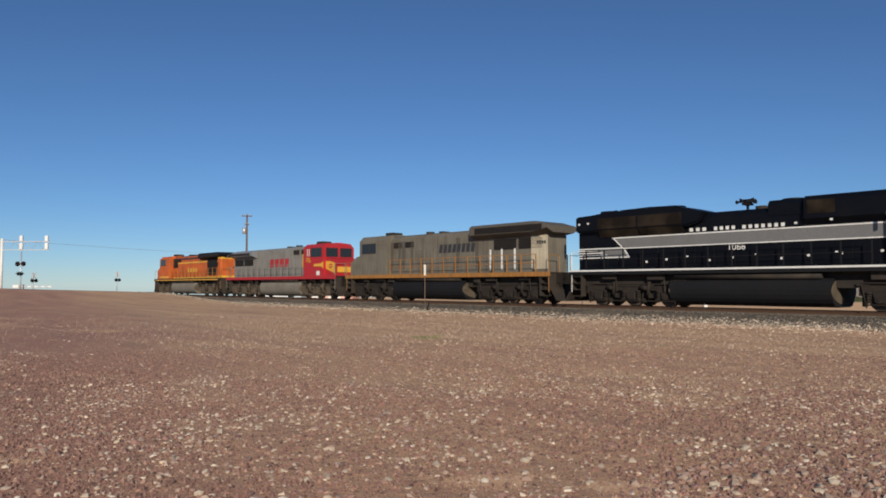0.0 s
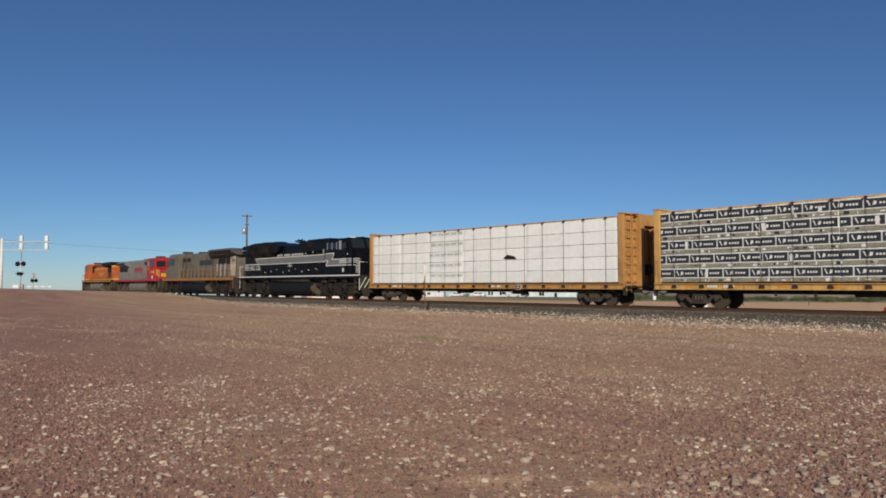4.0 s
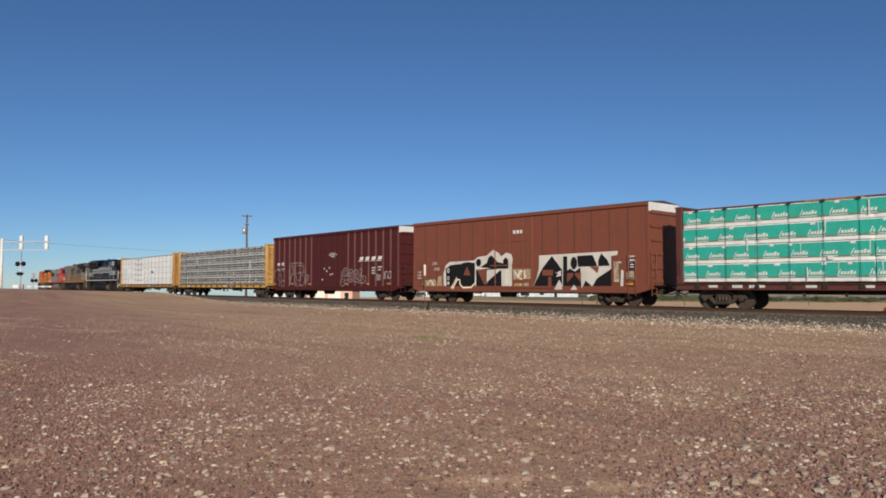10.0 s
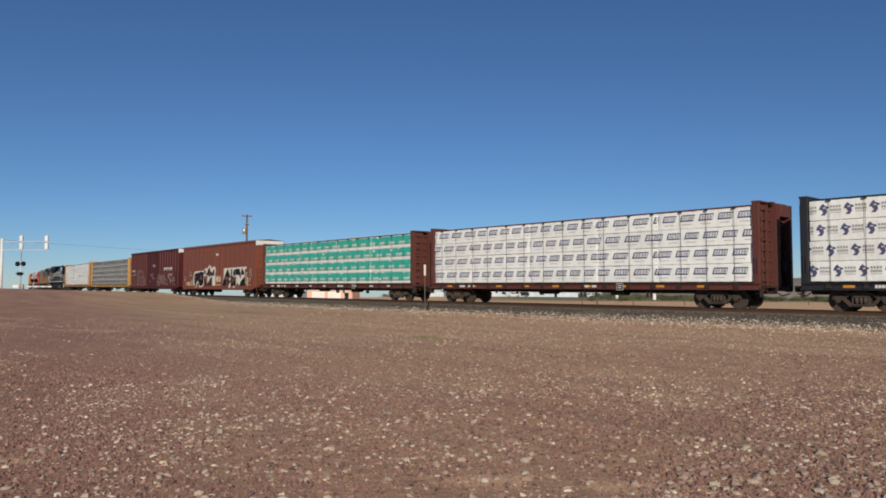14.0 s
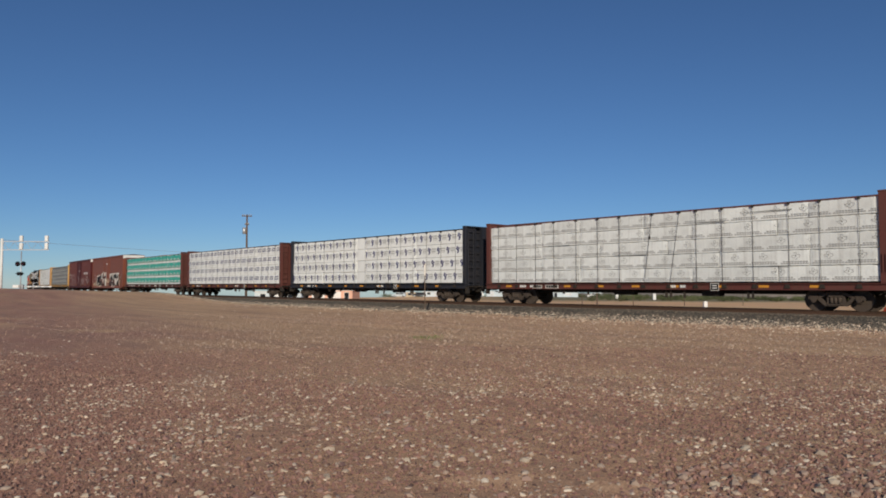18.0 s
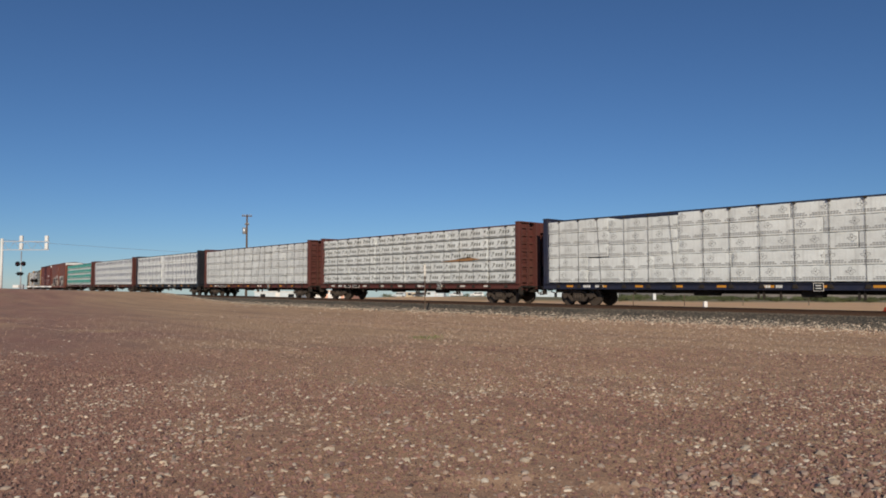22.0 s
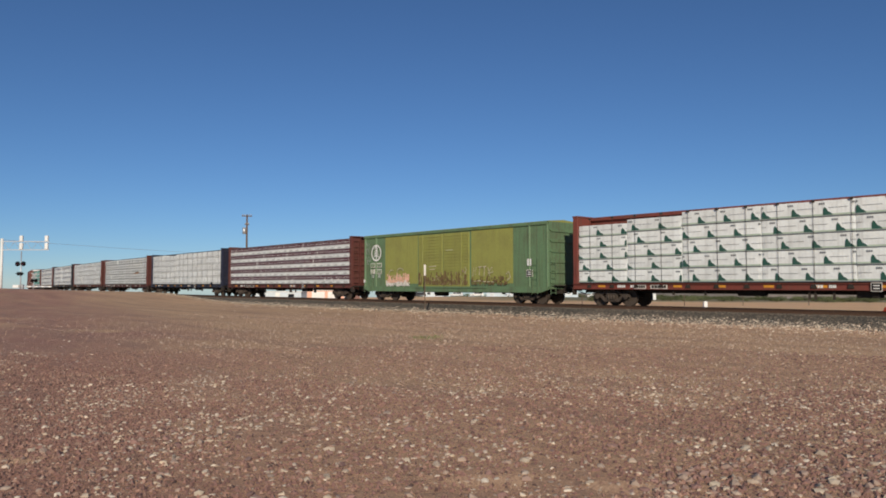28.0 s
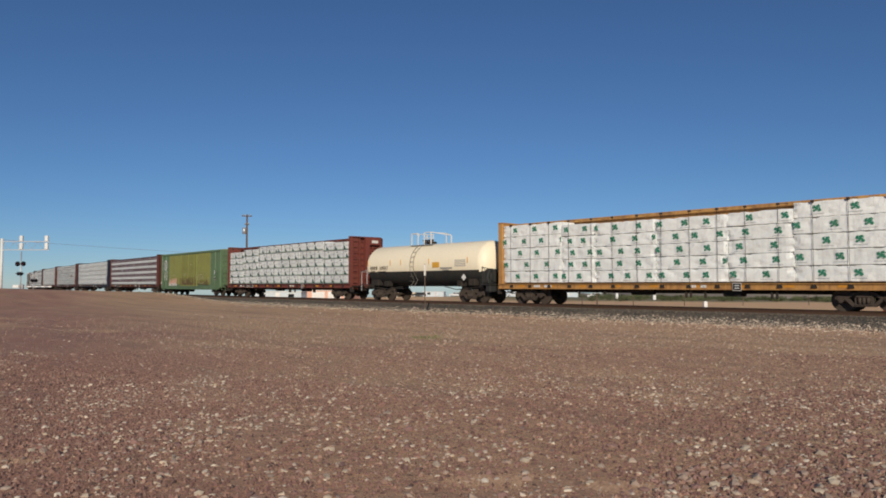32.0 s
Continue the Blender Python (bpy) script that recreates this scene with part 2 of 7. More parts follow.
M["black_car"] = material("car_black_paint", (0.02, 0.022, 0.03), 0.5, streak=0.12, blot=0.15)
M["navy_car"] = material("car_navy_paint", (0.022, 0.026, 0.05), 0.5, streak=0.15, blot=0.2)
M["green_car"] = material("car_green_paint", (0.12, 0.2, 0.105), 0.6, streak=0.45, blot=0.4)
M["olive_car"] = material("car_olive_paint", (0.27, 0.275, 0.075), 0.6, streak=0.25, blot=0.3, dirt=(0.14, 0.11, 0.05))
M["under"] = material("grimy_steel", (0.036, 0.03, 0.026), 0.85, 0.2, blot=0.5, bump=0.4)
M["bogie"] = material("dusty_bogie_steel", (0.08, 0.06, 0.047), 0.9, 0.0, blot=0.5, bump=0.4, dirt=(0.025, 0.02, 0.018))
M["tread"] = material("wheel_steel", (0.085, 0.064, 0.05), 0.65, 0.2, blot=0.4)
M["wrap"] = material("white_lumber_wrap", (0.74, 0.755, 0.735), 0.42, grain=0.06, blot=0.16, blot_size=1.4, streak=0.18, bump=0.8, bump_size=4.5, vary=0.06, bump_dist=0.03)
M["wrap_bright"] = material("bright_white_wrap", (0.84, 0.85, 0.825), 0.42, grain=0.05, blot=0.1, blot_size=1.4, streak=0.1, bump=0.7, bump_size=4.0, vary=0.05, bump_dist=0.035)
M["cream"] = material("tank_cream_paint", (0.95, 0.84, 0.63), 0.45, grain=0.03, streak=0.05, blot=0.03)
M["tank_black"] = material("tank_black_coat", (0.032, 0.034, 0.034), 0.65, streak=0.3, blot=0.25)
M["white"] = material("white_paint", (0.75, 0.74, 0.71), 0.55, blot=0.15, streak=0.1)
M["teal"] = material("teal_print", (0.035, 0.42, 0.33), 0.4, blot=0.15, bump=0.6, bump_size=3.0, bump_dist=0.04)
M["blue_print"] = material("blue_print", (0.06, 0.085, 0.21), 0.5, blot=0.15, bump=0.4, bump_size=4, bump_dist=0.03)
M["dull_blue"] = material("dull_blue_print", (0.085, 0.09, 0.19), 0.5, blot=0.25)
M["dark_print"] = material("dark_print", (0.034, 0.037, 0.046), 0.5, blot=0.1)
M["green_print"] = material("green_print", (0.03, 0.21, 0.125), 0.5, blot=0.2)
M["bare_wood"] = material("bare_lumber_ends", (0.34, 0.275, 0.18), 0.8, blot=0.3)
M["grey_lumber"] = material("grey_lumber_ends", (0.27, 0.25, 0.19), 0.8, grain=0.5, blot=0.4)
M["torn_wood"] = material("weathered_lumber", (0.33, 0.17, 0.075), 0.8, grain=0.3, streak=0.2)
M["weed"] = material("dry_weed", (0.17, 0.19, 0.07), 0.9, grain=0.3, bump=0)
M["olive_print"] = material("olive_print", (0.16, 0.25, 0.16), 0.5, blot=0.2)
M["pine_print"] = material("pine_green_print", (0.03, 0.09, 0.07), 0.5, blot=0.1)
M["words_print"] = material("grey_print", (0.17, 0.175, 0.165), 0.5, blot=0.2)
M["faint_print"] = material("faint_grey_print", (0.38, 0.38, 0.37), 0.5, blot=0.2)
M["maroon_print"] = material("maroon_print", (0.08, 0.022, 0.034), 0.5, blot=0.35, blot_size=4, dirt=(0.3, 0.25, 0.24))
M["green_dark"] = material("dark_green_print", (0.24, 0.31, 0.26), 0.5, blot=0.1)
M["stripe_grey"] = material("loco_lightning_grey", (0.165, 0.165, 0.165), 0.45, blot=0.15)
M["black_loco"] = material("loco_black_paint", (0.004, 0.005, 0.008), 0.4, blot=0.03, spec=0.14)
M["grey_stripe"] = material("loco_grey_stripe", (0.19, 0.2, 0.21), 0.4, blot=0.1)
M["orange_loco"] = material("loco_orange_paint", (0.58, 0.12, 0.02), 0.55, streak=0.5, blot=0.45, dirt=(0.12, 0.05, 0.03))
M["yellow_loco"] = material("loco_yellow_paint", (0.72, 0.38, 0.05), 0.5, blot=0.25)
M["red_loco"] = material("loco_red_paint", (0.42, 0.022, 0.03), 0.5, blot=0.25, streak=0.2)
M["silver_loco"] = material("loco_silver_paint", (0.25, 0.24, 0.215), 0.5, 0.1, streak=0.4, blot=0.35)
M["grey_loco"] = material("loco_grey_paint", (0.165, 0.15, 0.12), 0.6, streak=0.6, blot=0.4, dirt=(0.07, 0.05, 0.035))
M["dark_grey_loco"] = material("loco_dark_grey_roof", (0.10, 0.09, 0.075), 0.7, streak=0.3, blot=0.4)
M["dusty_tank"] = material("dusty_tank_steel", (0.2, 0.18, 0.15), 0.8, streak=0.3, blot=0.4)
M["glass"] = material("dark_window_glass", (0.02, 0.024, 0.03), 0.08, blot=0.0, bump=0.0)
M["wood_pole"] = material("weathered_pole_wood", (0.13, 0.09, 0.065), 0.9, streak=0.3)
M["brown"] = material("car_brown_paint", (0.115, 0.036, 0.03), 0.6, streak=0.35, blot=0.3)
M["dark_roof"] = material("dark_dusty_roof", (0.07, 0.04, 0.042), 0.7, blot=0.4)
M["reflector"] = material("reflector_sheet", (0.62, 0.27, 0.035), 0.45, blot=0.35, blot_size=3)
M["chalk"] = material("white_spray_paint", (0.66, 0.62, 0.56), 0.6, blot=0.25)
M["chalk_thin"] = material("thin_white_spray_paint", (0.46, 0.4, 0.38), 0.6, blot=0.5, blot_size=4, dirt=(0.16, 0.05, 0.05))
M["chalk_olive"] = material("thin_pale_spray_paint", (0.5, 0.45, 0.3), 0.6, blot=0.6, blot_size=5, dirt=(0.16, 0.14, 0.05))
M["faded_graffiti"] = material("faded_spray_paint", (0.42, 0.33, 0.23), 0.7, grain=0.5, grain_size=6, blot=0.6, blot_size=5, dirt=(0.16, 0.08, 0.04))
M["orange_sill"] = material("loco_orange_sill", (0.36, 0.16, 0.04), 0.6, streak=0.45, blot=0.35)
M["galv"] = material("galvanised_steel", (0.55, 0.56, 0.57), 0.45, 0.6, blot=0.15)
M["signal_black"] = material("signal_black", (0.012, 0.012, 0.014), 0.65, blot=0.04, spec=0.15)
M["loco_truck"] = material("grimy_loco_truck_steel", (0.032, 0.025, 0.021), 0.85, 0.0, blot=0.6, blot_size=2.5, dirt=(0.014, 0.012, 0.011), bump=0.5, spec=0.2)
M["loco_truck_dusty"] = material("dusty_loco_truck_steel", (0.11, 0.085, 0.062), 0.9, 0.0, blot=0.6, blot_size=2.5, dirt=(0.05, 0.04, 0.03), bump=0.5, spec=0.2)
M["brown_wear"] = material("brown_worn_paint", (0.15, 0.1, 0.045), 0.8, grain=0.4, grain_size=7, blot=0.5, blot_size=5)
M["pale_green"] = material("pale_green_print", (0.42, 0.5, 0.4), 0.5, blot=0.15)
# lighter copy of the car's maroon: the sun on its ribs, put into the colour
M["maroon_rib"] = material("sunlit_maroon_rib_paint", (0.12, 0.04, 0.037), 0.65, streak=0.4, blot=0.35, dirt=(0.1, 0.03, 0.028))
M["tan_screen"] = material("brown_dusty_screen", (0.012, 0.009, 0.007), 0.9, blot=0.4, spec=0.1)
M["beige_panel"] = material("weathered_beige_paint", (0.52, 0.46, 0.34), 0.6, streak=0.3, blot=0.3)

# ---- ground, embankment, track ----
def ground_z(x, y):
    d = beyond(x, y)
    z = 0.05 * noise.noise((x * 0.12, y * 0.12, 0.3)) * min(1.0, (abs(x) + abs(y)) * 0.06)
    z -= fall(-x * 1.03)
    if d < -1.9:
        k = min(1.0, (-d - 1.9) / 2.2)
        z += (1.34 - 0.033 * max(y - 17.0, 0.0)) * math.exp(-((-x - 84) / 15) ** 2) * k * k * (3 - 2 * k) * min(1.0, max(0.0, (y + 30) / 30))
    if d > 2.0:
        k = min(1.0, (d - 2.0) / 7.0)
        z += -k * k * (3 - 2 * k) * 0.0095 * min(max(-x, 0.0), 3000.0) - 0.012 * (d - 2.0)
        z += 1.15 * math.exp(-((x + 182) ** 2 + (y - 190) ** 2) / 4900.0)
    elif d < -8.0 and x < -100:
        k = min(1.0, (-d - 8.0) / 20.0)
        z -= k * k * (3 - 2 * k) * 0.0098 * min(-x - 100.0, 2900.0)
    return z


def build_ground():
    def steps(lo, hi, fine, grow):
        out, v, st = [0.0], 0.0, fine
        while v < hi:
            v += st
            st *= grow
            out.append(v)
        neg, v, st = [], 0.0, fine
        while v > lo:
            v -= st
            st *= grow
            neg.append(v)
        return neg[::-1] + out
    xs = steps(-3600, 2400, 0.9, 1.055)
    ys = [y + 14 for y in steps(-1400, 3600, 0.7, 1.05)]
    vs = [(x, y, ground_z(x, y)) for x in xs for y in ys]
    ny = len(ys)
    fs = [(i * ny + j, (i + 1) * ny + j, (i + 1) * ny + j + 1, i * ny + j + 1) for i in range(len(xs) - 1) for j in range(ny - 1)]
    me = bpy.data.meshes.new("ground")
    me.from_pydata(vs, [], fs)
    me.polygons.foreach_set("use_smooth", [True] * len(fs))
    me.materials.append(M["ground"])
    tagged(new("ground", me), "reddish brown desert gravel with scattered pale stones", "ground", kind="structure")


build_ground()


def sweep(name, outline, s_list, mats, smooth=False, wobble=0.0):
    """An outline in (across, z) carried along the track."""
    vs, fs, n = [], [], len(outline)
    rnd = random.Random(5)
    for s in s_list:
        c, a = track(s)
        side = Vector((math.sin(a), math.cos(a), 0))
        for d, z in outline:
            w = wobble * rnd.uniform(-1, 1)
            p = c + side * (d + w)
            vs.append((p.x, p.y, c.z + z + w * 0.5))
    for i in range(len(s_list) - 1):
        for j in range(n - 1):
            fs.append((i * n + j, (i + 1) * n + j, (i + 1) * n + j + 1, i * n + j + 1))
    me = bpy.data.meshes.new(name)
    me.from_pydata(vs, [], fs)
    me.polygons.foreach_set("use_smooth", [smooth] * len(fs))
    me.materials.append(mats)
    return me


S_FINE = [x * 1.0 for x in range(-60, 120)]
S_ALL = [float(x) for x in range(-380, -60, 8)] + S_FINE + [float(x) for x in range(120, 640, 5)]
bed = new("ballast_bed", sweep("ballast_bed", [(-3.9, -0.1), (-3.2, 0.06), (-2.5, 0.2), (-1.9, 0.34), (-1.3, 0.36), (0, 0.35), (1.3, 0.36), (1.9, 0.34), (3.0, 0.0), (5.0, -0.68)], S_ALL, M["ballast"], True, 0.03))
tagged(bed, "grey crushed stone ballast bed under the track", "ballast", kind="structure")
track_thing = thing("railway_track", "railway track with steel rails on concrete ties", "railway track", kind="structure")
RAIL_OUT = [(-0.075, 0), (-0.075, 0.012), (-0.012, 0.03), (-0.012, 0.125), (-0.037, 0.135), (-0.037, 0.168), (-0.03, 0.172),
            (0.03, 0.172), (0.037, 0.168), (0.037, 0.135), (0.012, 0.125), (0.012, 0.03), (0.075, 0.012), (0.075, 0)]
for side in (-0.755, 0.755):
    part("rail", sweep("rail", [(side + d, RAIL_Z - 0.172 + z) for d, z in RAIL_OUT], S_ALL, M["rail"]), None, track_thing)

# ---- loose stones ----
def stones(name, label, mt, pts, sizes, seed, flat=0.6, fine=False):
    """Many small uneven stones as one mesh."""
    rg = np.random.RandomState(seed)
    p = (1 + 5 ** 0.5) / 2
    base = np.array([(-1, p, 0), (1, p, 0), (-1, -p, 0), (1, -p, 0), (0, -1, p), (0, 1, p), (0, -1, -p), (0, 1, -p), (p, 0, -1), (p, 0, 1), (-p, 0, -1), (-p, 0, 1)]) / 1.9
    tris = np.array([(0, 11, 5), (0, 5, 1), (0, 1, 7), (0, 7, 10), (0, 10, 11), (1, 5, 9), (5, 11, 4), (11, 10, 2), (10, 7, 6), (7, 1, 8),
                     (3, 9, 4), (3, 4, 2), (3, 2, 6), (3, 6, 8), (3, 8, 9), (4, 9, 5), (2, 4, 11), (6, 2, 10), (8, 6, 7), (9, 8, 1)])
    if fine:
        base = np.array([(1, 0, 0), (-1, 0, 0), (0, 1, 0), (0, -1, 0), (0, 0, 1), (0, 0, -1)], float)
        tris = np.array([(0, 2, 4), (2, 1, 4), (1, 3, 4), (3, 0, 4), (2, 0, 5), (1, 2, 5), (3, 1, 5), (0, 3, 5)])
    n, nv, nf = len(pts), len(base), len(tris)
    v = base[None] * rg.uniform(0.55, 1.35, (n, nv, 1))
    sc = np.stack([rg.uniform(0.8, 1.5, n), rg.uniform(0.7, 1.1, n), rg.uniform(flat * 0.7, flat * 1.3, n)], 1) * np.asarray(sizes)[:, None]
    v = v * sc[:, None]
    a = rg.uniform(0, 6.28, n)
    c, si = np.cos(a)[:, None], np.sin(a)[:, None]
    v = np.stack([v[..., 0] * c - v[..., 1] * si, v[..., 0] * si + v[..., 1] * c, v[..., 2]], 2) + np.asarray(pts)[:, None]
    f = tris[None] + (np.arange(n) * nv)[:, None, None]
    me = bpy.data.meshes.new(name)
    me.vertices.add(n * nv)
    me.vertices.foreach_set("co", v.reshape(-1))
    me.loops.add(n * nf * 3)
    me.loops.foreach_set("vertex_index", f.reshape(-1))
    me.polygons.add(n * nf)
    me.polygons.foreach_set("loop_start", np.arange(n * nf) * 3)
    me.polygons.foreach_set("use_smooth", [False] * (n * nf))
    me.update(calc_edges=True)
    me.materials.append(mt)
    return tagged(new(name, me), label, "stones", kind="stuff")


def scatter(n, near, far, seed, keep, size_lo, size_hi, skew=2.2, ring=0):
    """Points on the ground, spread evenly: n in the open quarter towards the railway, and ring more, all round the near ground."""
    rg = random.Random(seed)
    pts, sizes = [], []
    while len(pts) < n + ring:
        if len(pts) < n:
            r = math.sqrt(rg.uniform(near * near, far * far))
            a = radians(47.533 + rg.uniform(-36, 36))
        else:
            r = math.sqrt(rg.uniform(0.3, 225.0))
            a = rg.uniform(0, 6.2832)
            if r > 4.5 and abs((math.degrees(a) - 47.533 + 180) % 360 - 180) < 36:
                continue
        x, y = -math.sin(a) * r, math.cos(a) * r
        if y > 30.8 or rg.random() > keep(x, y, r):
            continue
        size = size_lo + (size_hi - size_lo) * rg.random() ** skew
        pts.append((x, y, ground_z(x, y) + size * 0.15))
        sizes.append(size)
    return pts, sizes


def band(x, y):
    return noise.noise((x * 0.16 + 3, y * 0.22, 7.0)) * 0.5 + 0.5


PATCHES = ((-0.57, 6.9, 0.45, 0.25, 1), (0.08, 6.25, 0.6, 0.22, 2), (0.24, 6.05, 0.5, 0.18, 4))          # bare sand: direction, depth, half width, half depth, seed


def patch_centre(px, depth):
    c, sn = math.cos(radians(42.467)), math.sin(radians(42.467))
    return -(depth * c - px * depth * sn), depth * sn + px * depth * c


def bare(x, y):
    """How much gravel lies at a place: little on the bare sand."""
    c, sn = math.cos(radians(42.467)), math.sin(radians(42.467))
    for px, depth, rx, ry, seed in PATCHES:
        x0, y0 = patch_centre(px, depth)
        u, v = (x - x0) * sn + (y - y0) * c, -(x - x0) * c + (y - y0) * sn
        q = (u / rx) ** 2 + (v / ry) ** 2
        if q < 1.0:
            return 0.45 + 0.55 * q
    return 1.0


def worn(x, y):
    """Where the gravel is thinned round one spot and the tan ground shows through."""
    x0, y0 = patch_centre(0.02, 8.0)
    q = math.hypot(x - x0, y - y0) / 4.2 + 0.35 * noise.noise((x * 0.5, y * 0.5, 2.0))
    return max(0.0, 1.0 - q)


def keep_pale(x, y, r):
    depth = 0.675 * y - 0.738 * x
    reach = max(0.0, -(x * 0.675 + y * 0.738)) * 0.45
    near_zone = 1.0 if depth < 11.8 + reach else (0.3 if depth < 13.5 + reach else 0.08)
    heap = noise.noise((x * 0.7, y * 0.9, 4.0)) * 0.5 + 0.5
    lean = 1.05 if y + x > -1.5 else (0.9 if x > -13 else 0.8)
    return near_zone * max(0.12, min(1.0, (band(x, y) - 0.2) * 1.7)) * max(0.25, min(1.0, (heap - 0.2) * 1.8)) * lean * bare(x, y)


def bed_z(dd):
    """Height of the ballast's surface at a distance from the centre line."""
    if dd > -1.9:
        return 0.36
    if dd > -2.5:
        return 0.34 - (-dd - 1.9) * 0.23
    return max(0.02, 0.2 - (-dd - 2.5) * 0.2)


def along_bed(n, seed, draw, lo, hi, far):
    rg = random.Random(seed)
    pts, sizes = [], []
    for k in range(n):
        c, a = track(rg.uniform(-14, far) if k % 3 else rg.uniform(-14, 24))
        dd = draw(rg)
        pts.append((c.x + math.sin(a) * dd, c.y + math.cos(a) * dd, max(bed_z(dd), ground_z(c.x, c.y + dd)) + 0.004))
        sizes.append(rg.uniform(lo, hi))
    return pts, sizes


stones("pale_stones", "pale loose stones scattered on the gravel", M["pale_stone"], *scatter(15500, 4.5, 26, 11, keep_pale, 0.005, 0.034, 3.6, 4000), 1, 0.62)
stones("reddish_gravel", "small reddish brown gravel", M["gravel"], *scatter(85000, 4.5, 20, 12, lambda x, y, r: (min(1.0, 8.0 / r) if 0.675 * y - 0.738 * x < 11.5 + max(0.0, -(x * 0.675 + y * 0.738)) * 0.45 else 0.25) * (0.3 if noise.noise((x * 0.45, y * 0.7, 9.0)) > 0.22 else 1.0) * bare(x, y) * (1 - 0.6 * worn(x, y)), 0.006, 0.029, 2.2, 30000), 2, 0.85, True)
stones("coarse_rocks", "coarse reddish and pale rocks on the gravel", M["rock"], *scatter(1700, 4.5, 9.5, 15, lambda x, y, r: 1.0 if x > -3.4 and r < 7.6 else 0.16, 0.012, 0.046, 2.2), 6, 0.85)
stones("tan_gravel", "small tan gravel beside the railway", M["tan_stone"], *scatter(42000, 10, 46, 13, lambda x, y, r: (0.12 if y < 7.5 else min(1.0, 0.3 + 0.5 * band(x * 2, y * 2) + (0.6 if y > 27.5 else 0))) * min(1.0, (47 - r) / 16) * (0.35 if x < -20 and y < 17 else 1.0), 0.008, 0.032, 2.2), 3, 0.7, True)
stones("toe_stones", "pale stones along the foot of the ballast", M["toe_stone"], *along_bed(15000, 21, lambda rg: -2.5 - rg.random() * 0.9 - rg.expovariate(0.75), 0.012, 0.05, 80), 4)
stones("ballast_stones", "grey crushed ballast stones", M["ballast_stones"], *along_bed(31000, 22, lambda rg: rg.uniform(-3.7, -0.95) if rg.random() < 0.72 else -3.4 - abs(rg.gauss(0, 1.1)), 0.022, 0.05, 95), 5, 0.8, True)


# ---- fine sand among the gravel ----
rg = random.Random(77)
pts, sizes = [], []
cs, sn = math.cos(radians(42.467)), math.sin(radians(42.467))
for px, depth, rx, ry, seed in PATCHES:
    x0, y0 = patch_centre(px, depth)
    for k in range(int(9000 * rx * ry / 0.3)):
        u, v = rg.gauss(0, rx * 0.55), rg.gauss(0, ry * 0.55)
        x, y = x0 + u * sn - v * cs, y0 + u * cs + v * sn
        if noise.noise((x * 2.2, y * 2.2, 5.0)) > -0.15:
            pts.append((x, y, ground_z(x, y) + 0.001))
            sizes.append(rg.uniform(0.005, 0.012))
stones("sand_grains", "fine tan sand and grit among reddish gravel", M["grit"], pts, sizes, 9, 0.6, True)

# ---- concrete ties ----
def tie_mesh():
    bm = bmesh.new()
    box(bm, -0.13, 0.13, -1.3, 1.3, 0.2, 0.368, bevel=0.02)
    return finish(bm, "tie", M["tie"])


TIE = tie_mesh()
for i in range(200):
    c, a = track(-20 + i * 0.61)
    part("tie", TIE, None, track_thing, at=Matrix.Translation(c) @ Matrix.Rotation(-a, 4, "Z"))


# ---- beside the line ----
def spot(px, depth):
    """Ground under a direction (its tangent to the right of the view) at a depth."""
    c, sn = math.cos(radians(42.467)), math.sin(radians(42.467))
    rt = px * depth
    al, y = depth * c - rt * sn, depth * sn + rt * c
    return Vector((-al, y, ground_z(-al, y)))


FACE = 47.5             # turn of a thing that faces the camera
p = spot(-0.0248, 48.0)
sp = thing("marker_post", "slim grey post with a white vertical marker blade beside the ballast", "marker post", pose(p.x, p.y, p.z, 0, 0, FACE))
bm = bmesh.new()
box(bm, -0.03, 0.03, -0.02, 0.02, -0.2, 3.05, bevel=0.006)
part("post", bm, M["wood_pole"], sp)
bm = bmesh.new()
box(bm, -0.065, 0.065, -0.05, -0.032, 2.28, 3.0, bevel=0.004)
bl = part("blade", bm, M["chalk"], sp, "white marker blade")
p = spot(-0.0215, 46.6)
bm = bmesh.new()
tube(bm, (-0.08, 0, -0.1), (0.1, 0, 0.5), 0.04, 7)
tube(bm, (0.1, 0, 0.5), (0.115, 0, 0.55), 0.055, 7)
tagged(part("stake", bm, M["signal_black"], None, at=pose(p.x, p.y, p.z, 0, 0, FACE)), "short leaning black iron stake in gravel", "stake")


def utility_pole(px, depth, height, label):
    p = spot(px, depth)
    up = thing("utility_pole", label, "utility pole", pose(p.x, p.y, p.z, 0, 0, FACE + 12))
    bm = bmesh.new()
    tube(bm, (0, 0, -0.5), (0, 0, height), 0.19, 12, r2=0.12)
    part("pole", bm, M["wood_pole"], up)
    for z, w in ((height - 0.25, 0.72), (height - 1.5, 0.3)):
        bm = bmesh.new()
        box(bm, -w, w, -0.2, -0.09, z - 0.07, z + 0.07)
        arm = part("crossarm", bm, M["wood_pole"], up)
        for x in (-w + 0.1, -w * 0.45, w * 0.45, w - 0.1):
            bm = bmesh.new()
            tube(bm, (x, -0.145, z + 0.07), (x, -0.145, z + 0.26), 0.06, 8)
            part("insulator", bm, M["galv"], arm)
    bm = bmesh.new()
    tube(bm, (-0.38, -0.05, height - 2.9), (-0.38, -0.05, height - 1.95), 0.26, 14)
    part("transformer", bm, M["galv"], up)
    return p


utility_pole(-0.2693, 108.0, 13.25, "weathered wooden utility pole with two crossarms and a transformer")
far_p = utility_pole(-0.165, 190.0, 11.0, "wooden utility pole beyond the railway")
near_p = utility_pole(-0.66, 100.0, 8.6, "wooden utility pole carrying wires along the road")


